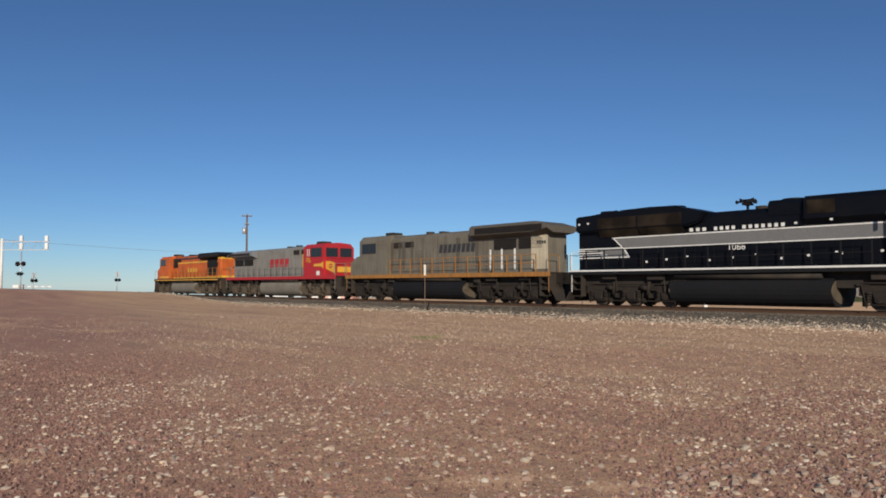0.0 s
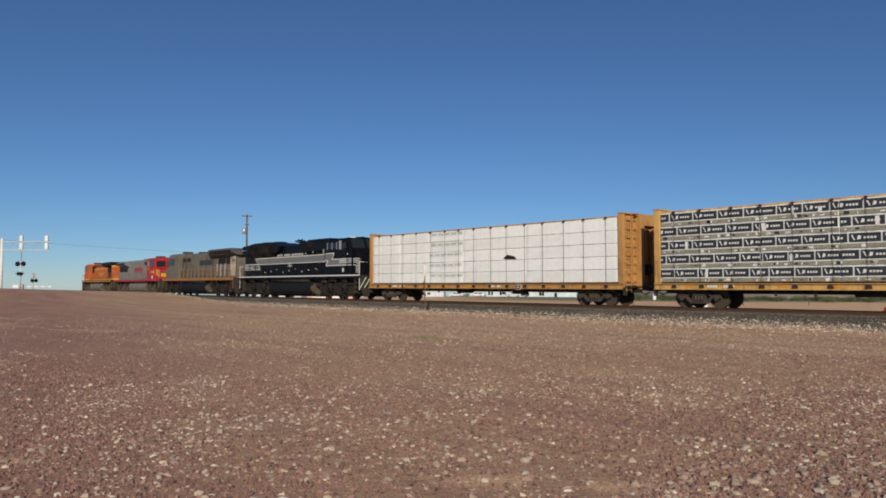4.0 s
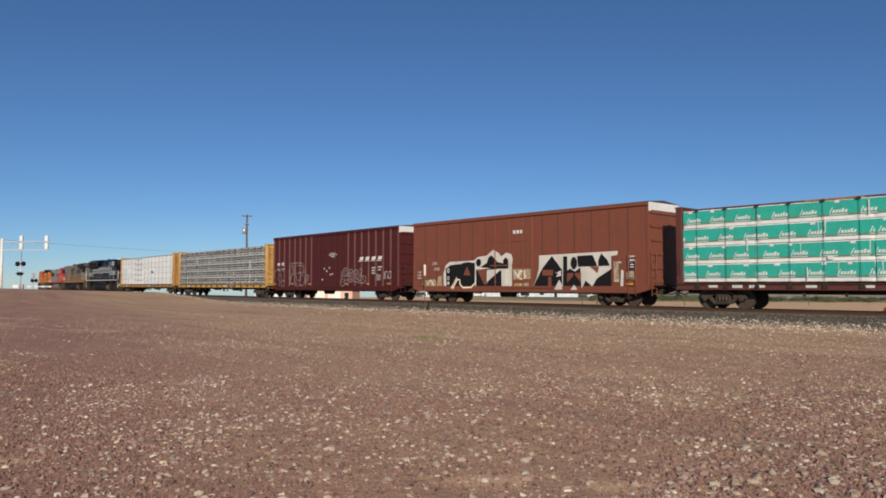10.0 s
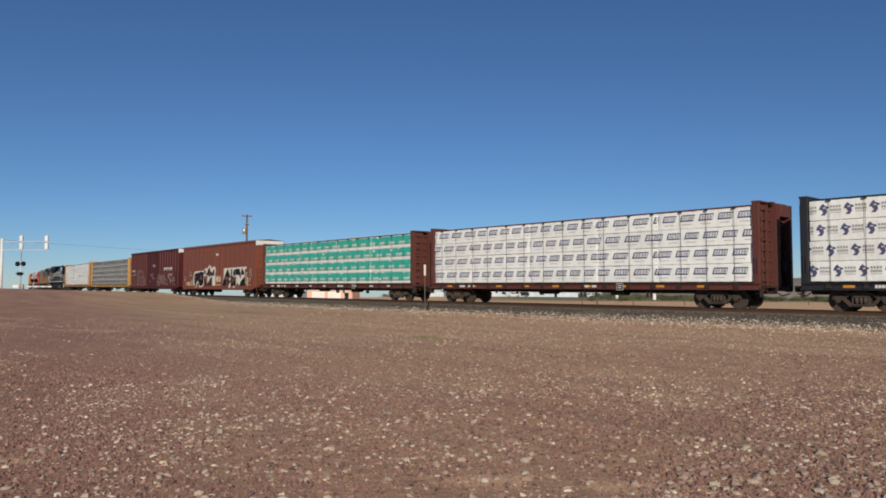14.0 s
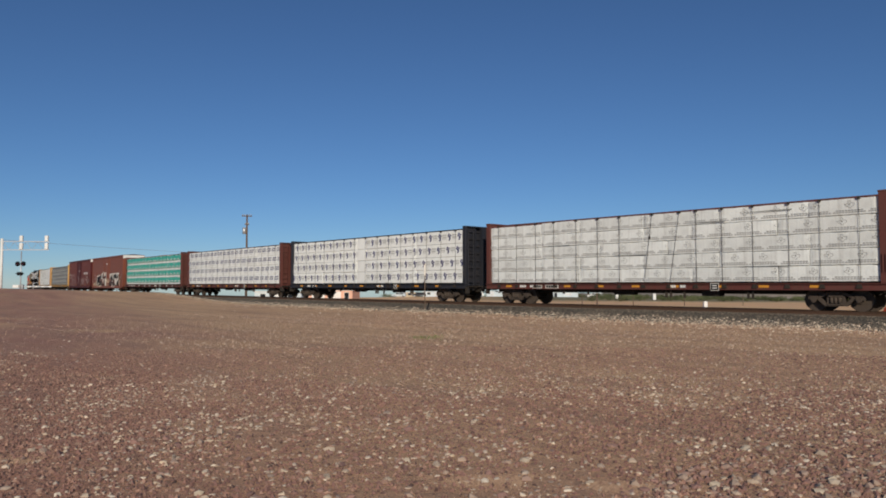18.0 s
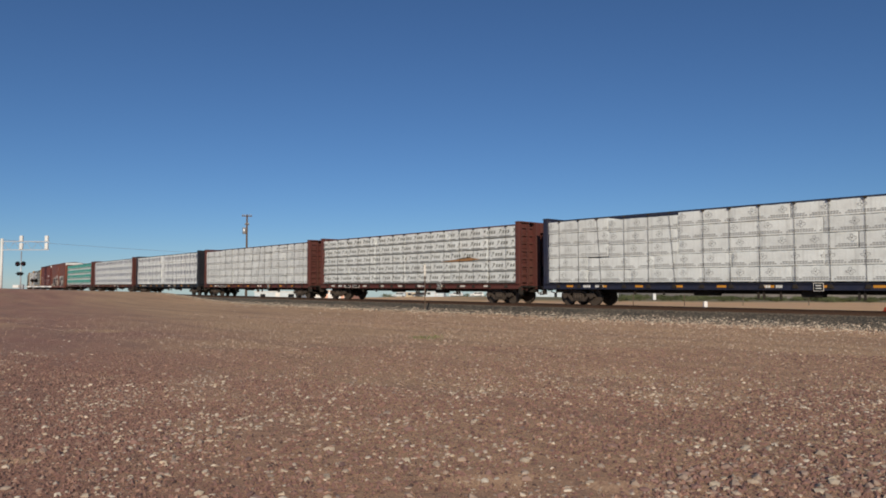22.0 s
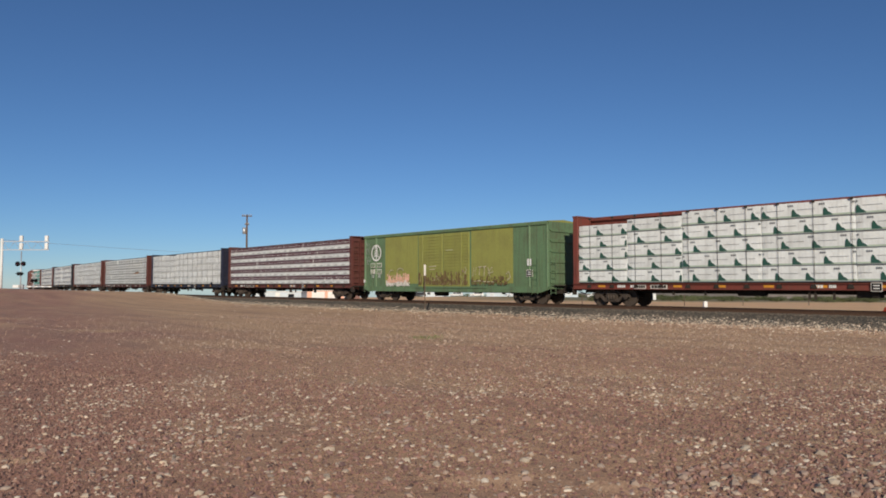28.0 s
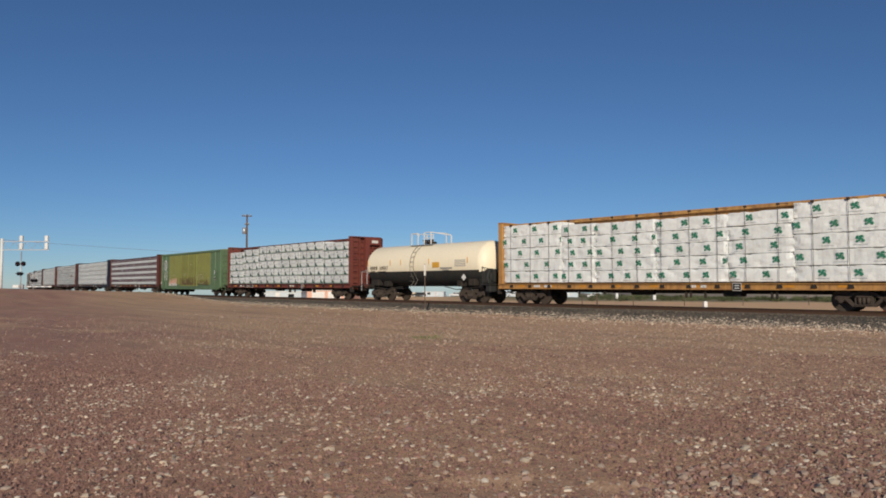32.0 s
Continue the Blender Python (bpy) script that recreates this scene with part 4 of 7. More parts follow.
# ---- lumber cars ----
def pack_mesh(length, h, style, seed, loose, wrap):
    """One wrapped lumber pack on the near side, outer face at y = 0, from x = 0, with its printed marks. loose: depth of the wrap's folds."""
    rnd = random.Random(seed)
    bm = bmesh.new()
    nx = max(4, int(length / 0.16))
    g = 0.007
    side = [(0.0, 0.035 + (h - 0.075) * k / 5) for k in range(6)]
    prof = [(1.2, g), (0.03, g)] + side + [(0.03, h - g), (1.2, h - g)]
    last = len(prof) - 1
    rows = []
    for k, (y, z) in enumerate(prof):
        row = []
        for i in range(nx + 1):
            u = i / nx
            x = 0.008 + (length - 0.016) * u
            dy = dz = 0.0
            if 0 < k < last:
                end = math.exp(-(min(u, 1 - u) * length / 0.22) ** 2)
                fold = noise.noise((x * 2.1 + seed, z * 3.4, seed * 0.37)) + 0.6 * noise.noise((x * 6.0, z * 5.0 + seed, 3.0))
                dy = loose * max(0.0, 0.35 + fold) * (0.6 + 1.3 * end) + (0.022 if i in (0, nx) else 0)
                dz = rnd.uniform(-0.006, 0.006) - (0.018 * loose / 0.02 * max(0.0, fold) if k > last - 3 else 0)
            row.append(bm.verts.new((x, y + dy, z + dz)))
        rows.append(row)
    for a, b in zip(rows, rows[1:]):
        for i in range(nx):
            bm.faces.new((a[i], a[i + 1], b[i + 1], b[i]))
    for i in (0, nx):
        bm.faces.new([r[i] for r in rows])
    mats = [M[wrap]]
    if style:
        style(bm, length, h, rnd, mats)
    return finish(bm, "lumber_pack", mats)


def plate(bm, pts, m, y=-0.012):
    """A printed mark: a thin sheet over the wrap."""
    a = [bm.verts.new((x, y, z)) for x, z in pts]
    bm.faces.new(a).material_index = m


def marks_grid(step, draw, materials):
    """Marks printed in a row; the wrap is cut where it happens to end."""
    def style(bm, length, h, rnd, mats):
        mats.extend(materials)
        n0 = len(bm.verts)
        f0 = len(bm.faces)
        n = max(1, round(length / step))
        w = length / n
        shift = rnd.uniform(-0.45, 0.45)
        for i in range(-1, n + 1):
            draw(bm, w * (i + 0.5 + shift), w, h, rnd)
        bm.verts.ensure_lookup_table()
        for v in list(bm.verts)[n0:]:
            v.co.x = min(max(v.co.x, 0.015), length - 0.015)
        flat = [f for f in list(bm.faces)[f0:] if f.calc_area() < 2e-4]
        bmesh.ops.delete(bm, geom=flat, context="FACES")
    return style


def slab(bm, x0, x1, z0, z1, m=1, slant=0.0, y=-0.012):
    plate(bm, [(x0, z0), (x1, z0), (x1 + slant, z1), (x0 + slant, z1)], m, y)


def draw_fine(bm, x, w, h, rnd):
    slab(bm, x - w * 0.48, x + w * 0.48, h * 0.60, h * 0.62)
    slab(bm, x - w * 0.48, x + w * 0.48, h * 0.84, h * 0.86)
    for k in range(3):
        slab(bm, x - w * 0.4 + k * w * 0.27, x - w * 0.22 + k * w * 0.27, h * 0.68, h * 0.78)


def draw_dark_band(bm, x, w, h, rnd):
    slab(bm, x - w * 0.475, x + w * 0.475, h * 0.36, h * 0.90)
    plate(bm, [(x - w * 0.42, h * 0.8), (x - w * 0.37, h * 0.8), (x - w * 0.29, h * 0.48), (x - w * 0.33, h * 0.48)], 2, -0.016)
    plate(bm, [(x - w * 0.24, h * 0.5), (x - w * 0.13, h * 0.54), (x - w * 0.11, h * 0.72), (x - w * 0.2, h * 0.76)], 2, -0.016)
    for k in range(4):
        slab(bm, x - w * 0.04 + k * w * 0.1, x + w * 0.03 + k * w * 0.1, h * 0.56, h * 0.68, 2, w * 0.012, y=-0.016)
    slab(bm, x - w * 0.5, x + w * 0.5, h * 0.05, h * 0.28, 3)
    # torn paper and lath ends over the open foot of the pack
    for k in range(3):
        a = x + rnd.uniform(-0.5, 0.35) * w
        slab(bm, a, a + rnd.uniform(0.05, 0.22), h * rnd.uniform(0.04, 0.12), h * rnd.uniform(0.16, 0.27), 2 if k else 1, rnd.uniform(-0.03, 0.03), -0.015)
    if rnd.random() < 0.16:
        a = x + rnd.uniform(-0.5, 0.3) * w
        slab(bm, a, a + rnd.uniform(0.08, 0.2), h * 0.3, h * rnd.uniform(0.6, 0.98), 2, rnd.uniform(-0.04, 0.04), -0.02)


def draw_teal(bm, x, w, h, rnd):
    slab(bm, x - w * 0.5, x + w * 0.5, h * 0.31, h * 0.95)
    slab(bm, x - w * 0.5, x + w * 0.5, h * 0.21, h * 0.31, 3)
    if rnd.random() < 0.2:
        a = x + rnd.uniform(-0.5, 0.4) * w
        slab(bm, a, a + rnd.uniform(0.02, 0.04), h * 0.31, h * 0.95, 2, rnd.uniform(-0.02, 0.02), -0.02)
    if rnd.random() < 0.35:
        a = x + rnd.uniform(-0.5, 0.3) * w
        slab(bm, a, a + rnd.uniform(0.14, 0.26), h * 0.84, h * 0.98, 2, 0.02, -0.021)
    # a slanted white word, as plain strokes
    plate(bm, [(x - w * 0.3, h * 0.34), (x - w * 0.26, h * 0.34), (x - w * 0.17, h * 0.62), (x - w * 0.2, h * 0.62)], 2, -0.017)
    for k in range(5):
        a = x - w * 0.2 + k * w * 0.1
        slab(bm, a, a + w * 0.075, h * 0.36, h * (0.56 if k == 3 else 0.5), 2, 0.04, y=-0.018)
    slab(bm, x - w * 0.3, x + w * 0.3, h * 0.25, h * 0.285, 2, y=-0.016)


def draw_blue_slant(bm, x, w, h, rnd):
    slab(bm, x - w * 0.42, x + w * 0.3, h * 0.43, h * 0.80, 1, w * 0.10)
    for k in range(5):
        a = x - w * 0.33 + k * w * 0.135
        slab(bm, a, a + w * 0.1, h * 0.495, h * 0.735, 2, w * 0.045, y=-0.016)
        if k != 2:
            slab(bm, a + w * 0.042, a + w * 0.066, h * 0.56, h * 0.665, 1, w * 0.02, y=-0.018)
    for k in range(6):
        slab(bm, x - w * 0.3 + k * w * 0.09, x - w * 0.24 + k * w * 0.09, h * 0.24, h * 0.28, 3)


def draw_blue_dot(bm, x, w, h, rnd):
    x += w * 0.22
    plate(bm, [(x - 0.2, h * 0.55), (x - 0.02, h * 0.54), (x + 0.2, h * 0.6), (x + 0.19, h * 0.67), (x + 0.05, h * 0.72), (x - 0.04, h * 0.84), (x - 0.13, h * 0.73)], 1)
    plate(bm, [(x - 0.1, h * 0.55), (x + 0.1, h * 0.56), (x + 0.13, h * 0.42), (x + 0.04, h * 0.26), (x - 0.13, h * 0.27), (x - 0.02, h * 0.4)], 1, -0.014)
    slab(bm, x - 0.04, x + 0.07, h * 0.6, h * 0.65, 3, y=-0.017)
    for z, n in ((0.62, 4), (0.45, 5)):
        for j in range(n):
            a = x - w * 0.74 + j * w * 0.46 / n
            slab(bm, a, a + w * 0.33 / n, h * z, h * (z + 0.11), 2)
    slab(bm, x - w * 0.74, x - w * 0.3, h * 0.36, h * 0.385, 2)


def draw_outline(bm, x, w, h, rnd):
    """A grey outline with a dark dot, over two lines of small print."""
    x += rnd.uniform(-0.08, 0.08)
    c = h * 0.66
    pts = [(-0.06, 0.14), (0.03, 0.14), (0.04, 0.05), (0.17, 0.04), (0.19, -0.05), (0.08, -0.09), (0.05, -0.17), (-0.01, -0.16), (-0.07, -0.07), (-0.12, -0.09), (-0.19, 0.0), (-0.06, 0.01)]
    for (xa, za), (xb, zb) in zip(pts, pts[1:] + pts[:1]):
        dx, dz = xb - xa, zb - za
        n = math.hypot(dx, dz)
        ox, oz = -dz / n * 0.008, dx / n * 0.008
        plate(bm, [(x + xa + ox, c + za + oz), (x + xa - ox, c + za - oz), (x + xb - ox, c + zb - oz), (x + xb + ox, c + zb + oz)], 1)
    plate(bm, arc_pts(x, c - 0.01, 0.032, 6), 2, -0.014)
    for z, n, s in ((0.25, 9, 0.8), (0.14, 11, 0.95)):
        for k in range(n):
            a = x - w * s / 2 + k * w * s / n
            slab(bm, a, a + w * s / n * 0.78, h * z, h * (z + 0.07), 1)


def draw_words(bm, x, w, h, rnd):
    plate(bm, [(x - w * 0.46, h * 0.36), (x - w * 0.42, h * 0.36), (x - w * 0.28, h * 0.66), (x - w * 0.27, h * 0.5), (x - w * 0.24, h * 0.78), (x - w * 0.42, h * 0.74), (x - w * 0.33, h * 0.68)], 1)
    for k in range(3):
        a = x - w * 0.17 + k * w * 0.18
        slab(bm, a, a + w * 0.105, h * 0.42, h * 0.68, 1, 0.05, -0.014)
    slab(bm, x - w * 0.4, x + w * 0.36, h * 0.13, h * 0.2, 1)
    # dark line along the foot: the shadowed gap under each pack, painted on
    slab(bm, x - w * 0.5, x + w * 0.5, h * 0.005, h * 0.075, 1)
    slab(bm, x - w * 0.5, x + w * 0.5, h * 0.075, h * 0.12, 2)
    slab(bm, x + w * 0.4, x + w * 0.44, h * 0.0, h * 0.22, 1, 0.0, -0.02)


def draw_maroon(bm, x, w, h, rnd):
    slab(bm, x - w * 0.5, x + w * 0.5, h * 0.49, h * 0.97)
    slab(bm, x - w * 0.485, x - w * 0.475, h * 0.5, h * 0.96, 2, y=-0.016)
    plate(bm, arc_pts(x - w * 0.37, h * 0.72, 0.055), 2, -0.016)
    for k in range(8):
        slab(bm, x - w * 0.27 + k * w * 0.082, x - w * 0.225 + k * w * 0.082, h * 0.69, h * 0.76, 2, y=-0.016)
    plate(bm, [(x - w * 0.45, h * 0.1), (x + w * 0.15, h * 0.1), (x + w * 0.05, h * 0.16), (x - w * 0.08, h * 0.27), (x - w * 0.16, h * 0.19), (x - w * 0.25, h * 0.23)], 3)
    slab(bm, x - w * 0.5, x + w * 0.5, h * 0.0, h * 0.05, 3)
    slab(bm, x - w * 0.5, x + w * 0.5, h * 0.41, h * 0.44, 3)


def arc_pts(cx, cz, r, n=8):
    return [(cx + r * math.cos(6.2832 * i / n), cz + r * math.sin(6.2832 * i / n)) for i in range(n)]


def draw_triangle(bm, x, w, h, rnd):
    slab(bm, x - w * 0.5, x + w * 0.5, h * 0.07, h * 0.17, 3)
    slab(bm, x - w * 0.5, x + w * 0.5, h * 0.0, h * 0.06, 2)
    plate(bm, [(x + w * 0.10, h * 0.09), (x + w * 0.41, h * 0.09), (x + w * 0.33, h * 0.26), (x + w * 0.27, h * 0.3), (x + w * 0.2, h * 0.52), (x + w * 0.15, h * 0.6), (x + w * 0.11, h * 0.45)], 1, -0.015)
    for k in range(3):
        slab(bm, x - w * 0.02 + k * 0.085, x - w * 0.02 + k * 0.085 + 0.065, h * 0.74, h * 0.86, 2)
    slab(bm, x + w * 0.28, x + w * 0.86, h * 0.52, h * 0.545, 2, 0.0, -0.014)


def draw_leaf(bm, x, w, h, rnd):
    x += rnd.uniform(-0.14, 0.14)
    c = h * 0.56
    for cx, cz, r, a0 in ((-0.09, 0.06, 0.095, 2.4), (0.06, 0.07, 0.1, 0.2), (-0.02, -0.02, 0.1, 1.5), (0.1, -0.08, 0.085, 5.0), (-0.11, -0.1, 0.06, 1.0)):
        pts = []
        for i in range(12):
            a = a0 + i * math.pi / 6
            q = r * (1.0 if i % 2 == 0 else 0.74) * rnd.uniform(0.85, 1.12)
            pts.append((x + cx + q * 1.05 * math.cos(a), c + cz + q * math.sin(a)))
        plate(bm, pts, 1, -0.012 - 0.001 * (cx > 0) - 0.002 * (cz > 0.05))
    for a in (0.5, 2.1, 3.6, 5.0):
        plate(bm, [(x + 0.04 * math.cos(a), c + 0.04 * math.sin(a)), (x + 0.14 * math.cos(a - 0.16), c + 0.14 * math.sin(a - 0.16)), (x + 0.14 * math.cos(a + 0.06), c + 0.14 * math.sin(a + 0.06))], 3, -0.018)
    slab(bm, x - 0.28, x + 0.3, c - 0.25, c - 0.238, 2, 0.0, -0.015)


STYLES = {
    "plain": None,
    "fine_words": marks_grid(0.6, draw_fine, [M["green_dark"]]),
    "dark_band": marks_grid(1.3, draw_dark_band, [M["dark_print"], M["white"], M["grey_lumber"]]),
    "teal": marks_grid(1.22, draw_teal, [M["teal"], M["white"], M["olive_print"]]),
    "blue_slant": marks_grid(1.08, draw_blue_slant, [M["blue_print"], M["white"], M["faint_print"]]),
    "blue_dot": marks_grid(1.08, draw_blue_dot, [M["dull_blue"], M["faint_print"], M["white"]]),
    "outline": marks_grid(1.3, draw_outline, [M["faint_print"], M["words_print"]]),
    "words": marks_grid(1.2, draw_words, [M["words_print"], M["faint_print"]]),
    "maroon": marks_grid(1.2, draw_maroon, [M["maroon_print"], M["white"], M["faint_print"]]),
    "triangle": marks_grid(1.27, draw_triangle, [M["pine_print"], M["grey_stripe"], M["pale_green"]]),
    "leaf": marks_grid(1.3, draw_leaf, [M["green_print"], M["grey_stripe"], M["white"]]),
}
PACKS = {}
LOOSE = {"leaf": 0.065, "teal": 0.018, "blue_slant": 0.024, "words": 0.032, "blue_dot": 0.010, "plain": 0.008, "maroon": 0.014}


def pack(length, h, style, seed):
    key = (round(length, 3), round(h, 3), style, seed)
    if key not in PACKS:
        PACKS[key] = pack_mesh(length, h, STYLES[style], (round(length * 1000) * 7 + seed * 131) % 997, LOOSE.get(style, 0.012), "wrap_bright" if style in ("plain", "leaf", "blue_slant", "blue_dot", "fine_words", "teal") else "wrap")
    return PACKS[key]


SHARED = {}


def shared(key, build):
    if key not in SHARED:
        SHARED[key] = build()
    return SHARED[key]


DECK = 1.12


def strip(name, w, h, mt, parent, x, y, z, label=""):
    """A thin painted or riveted plate on the near side."""
    def build():
        bm = bmesh.new()
        box(bm, -w / 2, w / 2, -0.004, 0.004, -h / 2, h / 2)
        return finish(bm, name, M[mt])
    return part(name, shared((name, w, h, mt), build), None, parent, label, at=(x, y, z))


def stencil(parent, x, y, z, w=0.42, h=0.36):
    """The framed white data stencil of a freight car, with unreadable lines."""
    st = strip("stencil", w, h, "chalk", parent, x, y, z)
    strip("stencil_field", w * 0.88, h * 0.84, "signal_black", st, 0, -0.008, 0)
    for dz in (-0.16, 0.16):
        strip("stencil_line", w * 0.55, h * 0.12, "white", st, 0, -0.016, dz * h)
    return st


def lumber_car(label, paint, west, east, layers, style, columns, top=4.66, chord=4.84, low=None, reflect="reflector", marks=True, roll=0, slants=None, plate_sign=False, panels=False, wire_r=0.009):
    """low: by how much a column is stacked lower; columns: relative pack lengths; roll: layers take turns in their order; slants: lean of single cables."""
    car, half = new_car("lumber_flatcar", label, "lumber flatcar", west, east, 9.1, "lumber flatcars of the train")
    L = round(half, 2)
    pm = M[paint]
    rnd = random.Random(int(-west * 10))

    def sill():
        bm = bmesh.new()
        box(bm, -L, L, -0.05, 0.05, -0.15, 0.13)
        box(bm, -L, L, -0.13, -0.02, 0.10, 0.135)
        box(bm, -L, L, -0.11, -0.02, -0.16, -0.13)
        return finish(bm, "side_sill", pm)

    def pocket():
        bm = bmesh.new()
        prism(bm, [(-0.13, -0.08), (0.13, -0.08), (0.07, 0.1), (-0.07, 0.1)], -0.06, 0.0)
        return finish(bm, "winch", M["under"])
    me = shared(("sill", L, paint), sill)
    for sg in (-1, 1):
        sl = part("side_sill", me, None, car, at=pose(0, sg * 1.38, DECK - 0.14, 0, 0, 0 if sg < 0 else 180))
        if sg < 0:
            for i in range(15):
                part("winch", shared("winch", pocket), None, sl, at=(-L + 1.1 + (2 * L - 2.2) * i / 14, -0.05, 0.0))
            for i in range(9):
                x = -L + 1.9 + i * (2 * L - 3.4) / 8.6
                strip("reflector", 0.46, 0.11, reflect, sl, x, -0.056, 0.0)
            if marks:
                for x, w in ((-8.4, 0.5), (-7.6, 0.55), (1.4, 0.5), (2.1, 0.3)):
                    for k in range(4):
                        strip("lettering", w / 5.2, 0.13, "white", sl, x + k * w / 4, -0.064, 0.0)
            stencil(sl, 3.9, -0.13, -0.02)
            if panels:
                for x, w in ((-7.1, 0.72), (-6.0, 0.95)):
                    pn = strip("lettering_panel", w, 0.21, "chalk", sl, x, -0.066, -0.02)
                    for k in range(5):
                        strip("lettering", w / 7, 0.13, "signal_black", pn, (k - 2) * w / 5.6, -0.008, 0.0)
    bm = bmesh.new()
    box(bm, -L, L, -1.33, 1.33, DECK - 0.1, DECK)
    part("deck", bm, pm, car)
    bm = bmesh.new()
    box(bm, -L, L, -0.3, 0.3, 0.62, DECK - 0.1)
    for x in (-9.1, 9.1):
        box(bm, x - 0.25, x + 0.25, -1.3, 1.3, 0.86, DECK - 0.1)
    for i in range(9):
        x = -6.4 + 1.6 * i
        box(bm, x - 0.06, x + 0.06, -1.3, 1.3, 0.86, DECK - 0.1)
    part("centre_sill", bm, M["under"], car)
    bm = bmesh.new()
    tube(bm, (-2.2, -0.7, 0.72), (-0.9, -0.7, 0.72), 0.2, 12)
    part("brake_reservoir", bm, M["under"], car)
    bm = bmesh.new()
    tube(bm, (-6, -0.85, 0.85), (6, -0.85, 0.85), 0.03, 6)
    part("brake_pipe", bm, M["under"], car)
    for x in (-5.3, -3.6, 1.2, 1.45, 2.2, 5.4, 5.62):
        bm = bmesh.new()
        box(bm, x - 0.04, x + 0.04, -1.3, -1.2, 0.42 if x > 0 else 0.55, DECK - 0.2)
        part("hanger", bm, M["under"], car)
    bm = bmesh.new()
    box(bm, 3.0, 3.9, -1.1, -0.5, 0.5, 0.9, bevel=0.05)
    part("brake_cylinder", bm, M["under"], car)

    def post():
        bm = bmesh.new()
        box(bm, -0.16, 0.16, -0.1, 0.1, DECK, chord - 0.02, bevel=0.012)
        return finish(bm, "corner_post", pm)

    def rib():
        bm = bmesh.new()
        box(bm, -0.13, 0.13, -1.22, 1.22, -0.045, 0.045)
        return finish(bm, "rib", pm)

    def ladder():
        bm = bmesh.new()
        for y in (-1.27, -0.83):
            tube(bm, (0, y, 0.7), (0, y, chord - 0.3), 0.018, 6)
        for k in range(9):
            tube(bm, (0, -1.27, 0.8 + k * 0.42), (0, -0.83, 0.8 + k * 0.42), 0.015, 6)
        return finish(bm, "ladder", pm)

    def grab():
        bm = bmesh.new()
        tube(bm, (-0.04, -0.05, 0), (-0.04, -0.05, 0.75), 0.016, 6)
        tube(bm, (0.08, -0.05, 0), (0.08, -0.05, 0.75), 0.016, 6)
        return finish(bm, "grab_iron", pm)
    for sg in (-1, 1):
        o = sg * L
        bm = bmesh.new()
        xi = sorted((o - sg * 0.30, o - sg * 0.10))
        box(bm, *xi, -1.24, 1.24, DECK, chord - 0.03)
        bk = part("bulkhead", bm, pm, car)
        for y in (-1.34, 1.34):
            part("corner_post", shared(("post", chord, paint), post), None, bk, at=(o - sg * 0.16, y, 0))
        for k in range(8):
            part("rib", shared(("brib", paint), rib), None, bk, at=(o - sg * 0.12, 0, DECK + 0.12 + k * 0.47))
        bm = bmesh.new()
        x0, x1 = sorted((o - sg * 0.32, o + sg * 0.02))
        box(bm, *sorted((o - sg * 0.3, o + sg * 0.24)), -0.2, 0.2, DECK - 0.3, chord - 0.03)
        part("centre_post", bm, pm, bk)
        bm = bmesh.new()
        box(bm, *sorted((o - sg * 0.1, o + sg * 0.3)), 1.2, 1.42, DECK - 0.25, chord - 0.03, bevel=0.015)
        part("side_flange", bm, pm, bk)
        bm = bmesh.new()
        box(bm, *sorted((o - sg * 0.08, o + sg * 0.3)), 0.2, 1.42, chord - 0.6, chord - 0.03, bevel=0.015)
        part("head_beam", bm, pm, bk)
        bm = bmesh.new()
        box(bm, x0 - 0.02, x1 + 0.02, -1.45, 1.45, chord - 0.02, chord + 0.06, bevel=0.015)
        box(bm, *sorted((o - sg * 0.05, o + sg * 0.28)), -0.75, -0.35, chord - 0.03, chord + 0.03)
        part("top_cap", bm, pm, bk)
        bm = bmesh.new()
        tube(bm, (o + sg * 0.2, 0.72, DECK + 0.75), (o + sg * 0.26, 0.72, DECK + 0.75), 0.26, 14)
        box(bm, *sorted((o, o + sg * 0.2)), 0.5, 0.95, DECK + 0.5, DECK + 1.05, bevel=0.03)
        part("hand_brake", bm, M["under"], bk)
        part("ladder", shared(("ladder", chord, paint), ladder), None, bk, at=(o + sg * 0.06, 0, 0))
        for y in (-0.62, 0.62):
            bm = bmesh.new()
            box(bm, *sorted((o - sg * 0.13, o + sg * 0.06)), y - 0.05, y + 0.05, DECK, chord - 0.03)
            part("stiffener", bm, pm, bk)
        bm = bmesh.new()
        box(bm, *sorted((o, o + sg * 0.02)), -1.5, -1.12, 0.5, DECK - 0.2)
        part("sill_step", bm, M["under"], bk)
        if plate_sign:
            bm = bmesh.new()
            box(bm, *sorted((o + sg * 0.305, o + sg * 0.315)), 0.35, 0.95, chord - 0.45, chord - 0.23)
            part("sign_plate", bm, M["chalk"], bk, "small white sign plate")
        part("grab_iron", shared(("grab", paint), grab), None, bk, at=(o - sg * 0.16, -1.44, DECK + 0.45))
        bm = bmesh.new()
        x0, x1 = sorted((o, o + sg * 0.28))
        box(bm, x0, x1, -1.3, 1.3, 0.92, 0.98)
        part("end_platform", bm, M["under"], car)
    bm = bmesh.new()
    box(bm, -L + 0.3, L - 0.3, -0.24, 0.24, chord - 0.16, chord + 0.02)
    part("top_chord", bm, pm, car)
    bm = bmesh.new()
    box(bm, -L + 0.3, L - 0.3, -0.05, 0.05, DECK, chord - 0.16)
    part("centre_web", bm, pm, car)
    low, slants = low or {}, slants or {}
    h = (top - DECK - 0.06) / layers
    span = 2 * (L - 0.34)
    total = sum(columns)
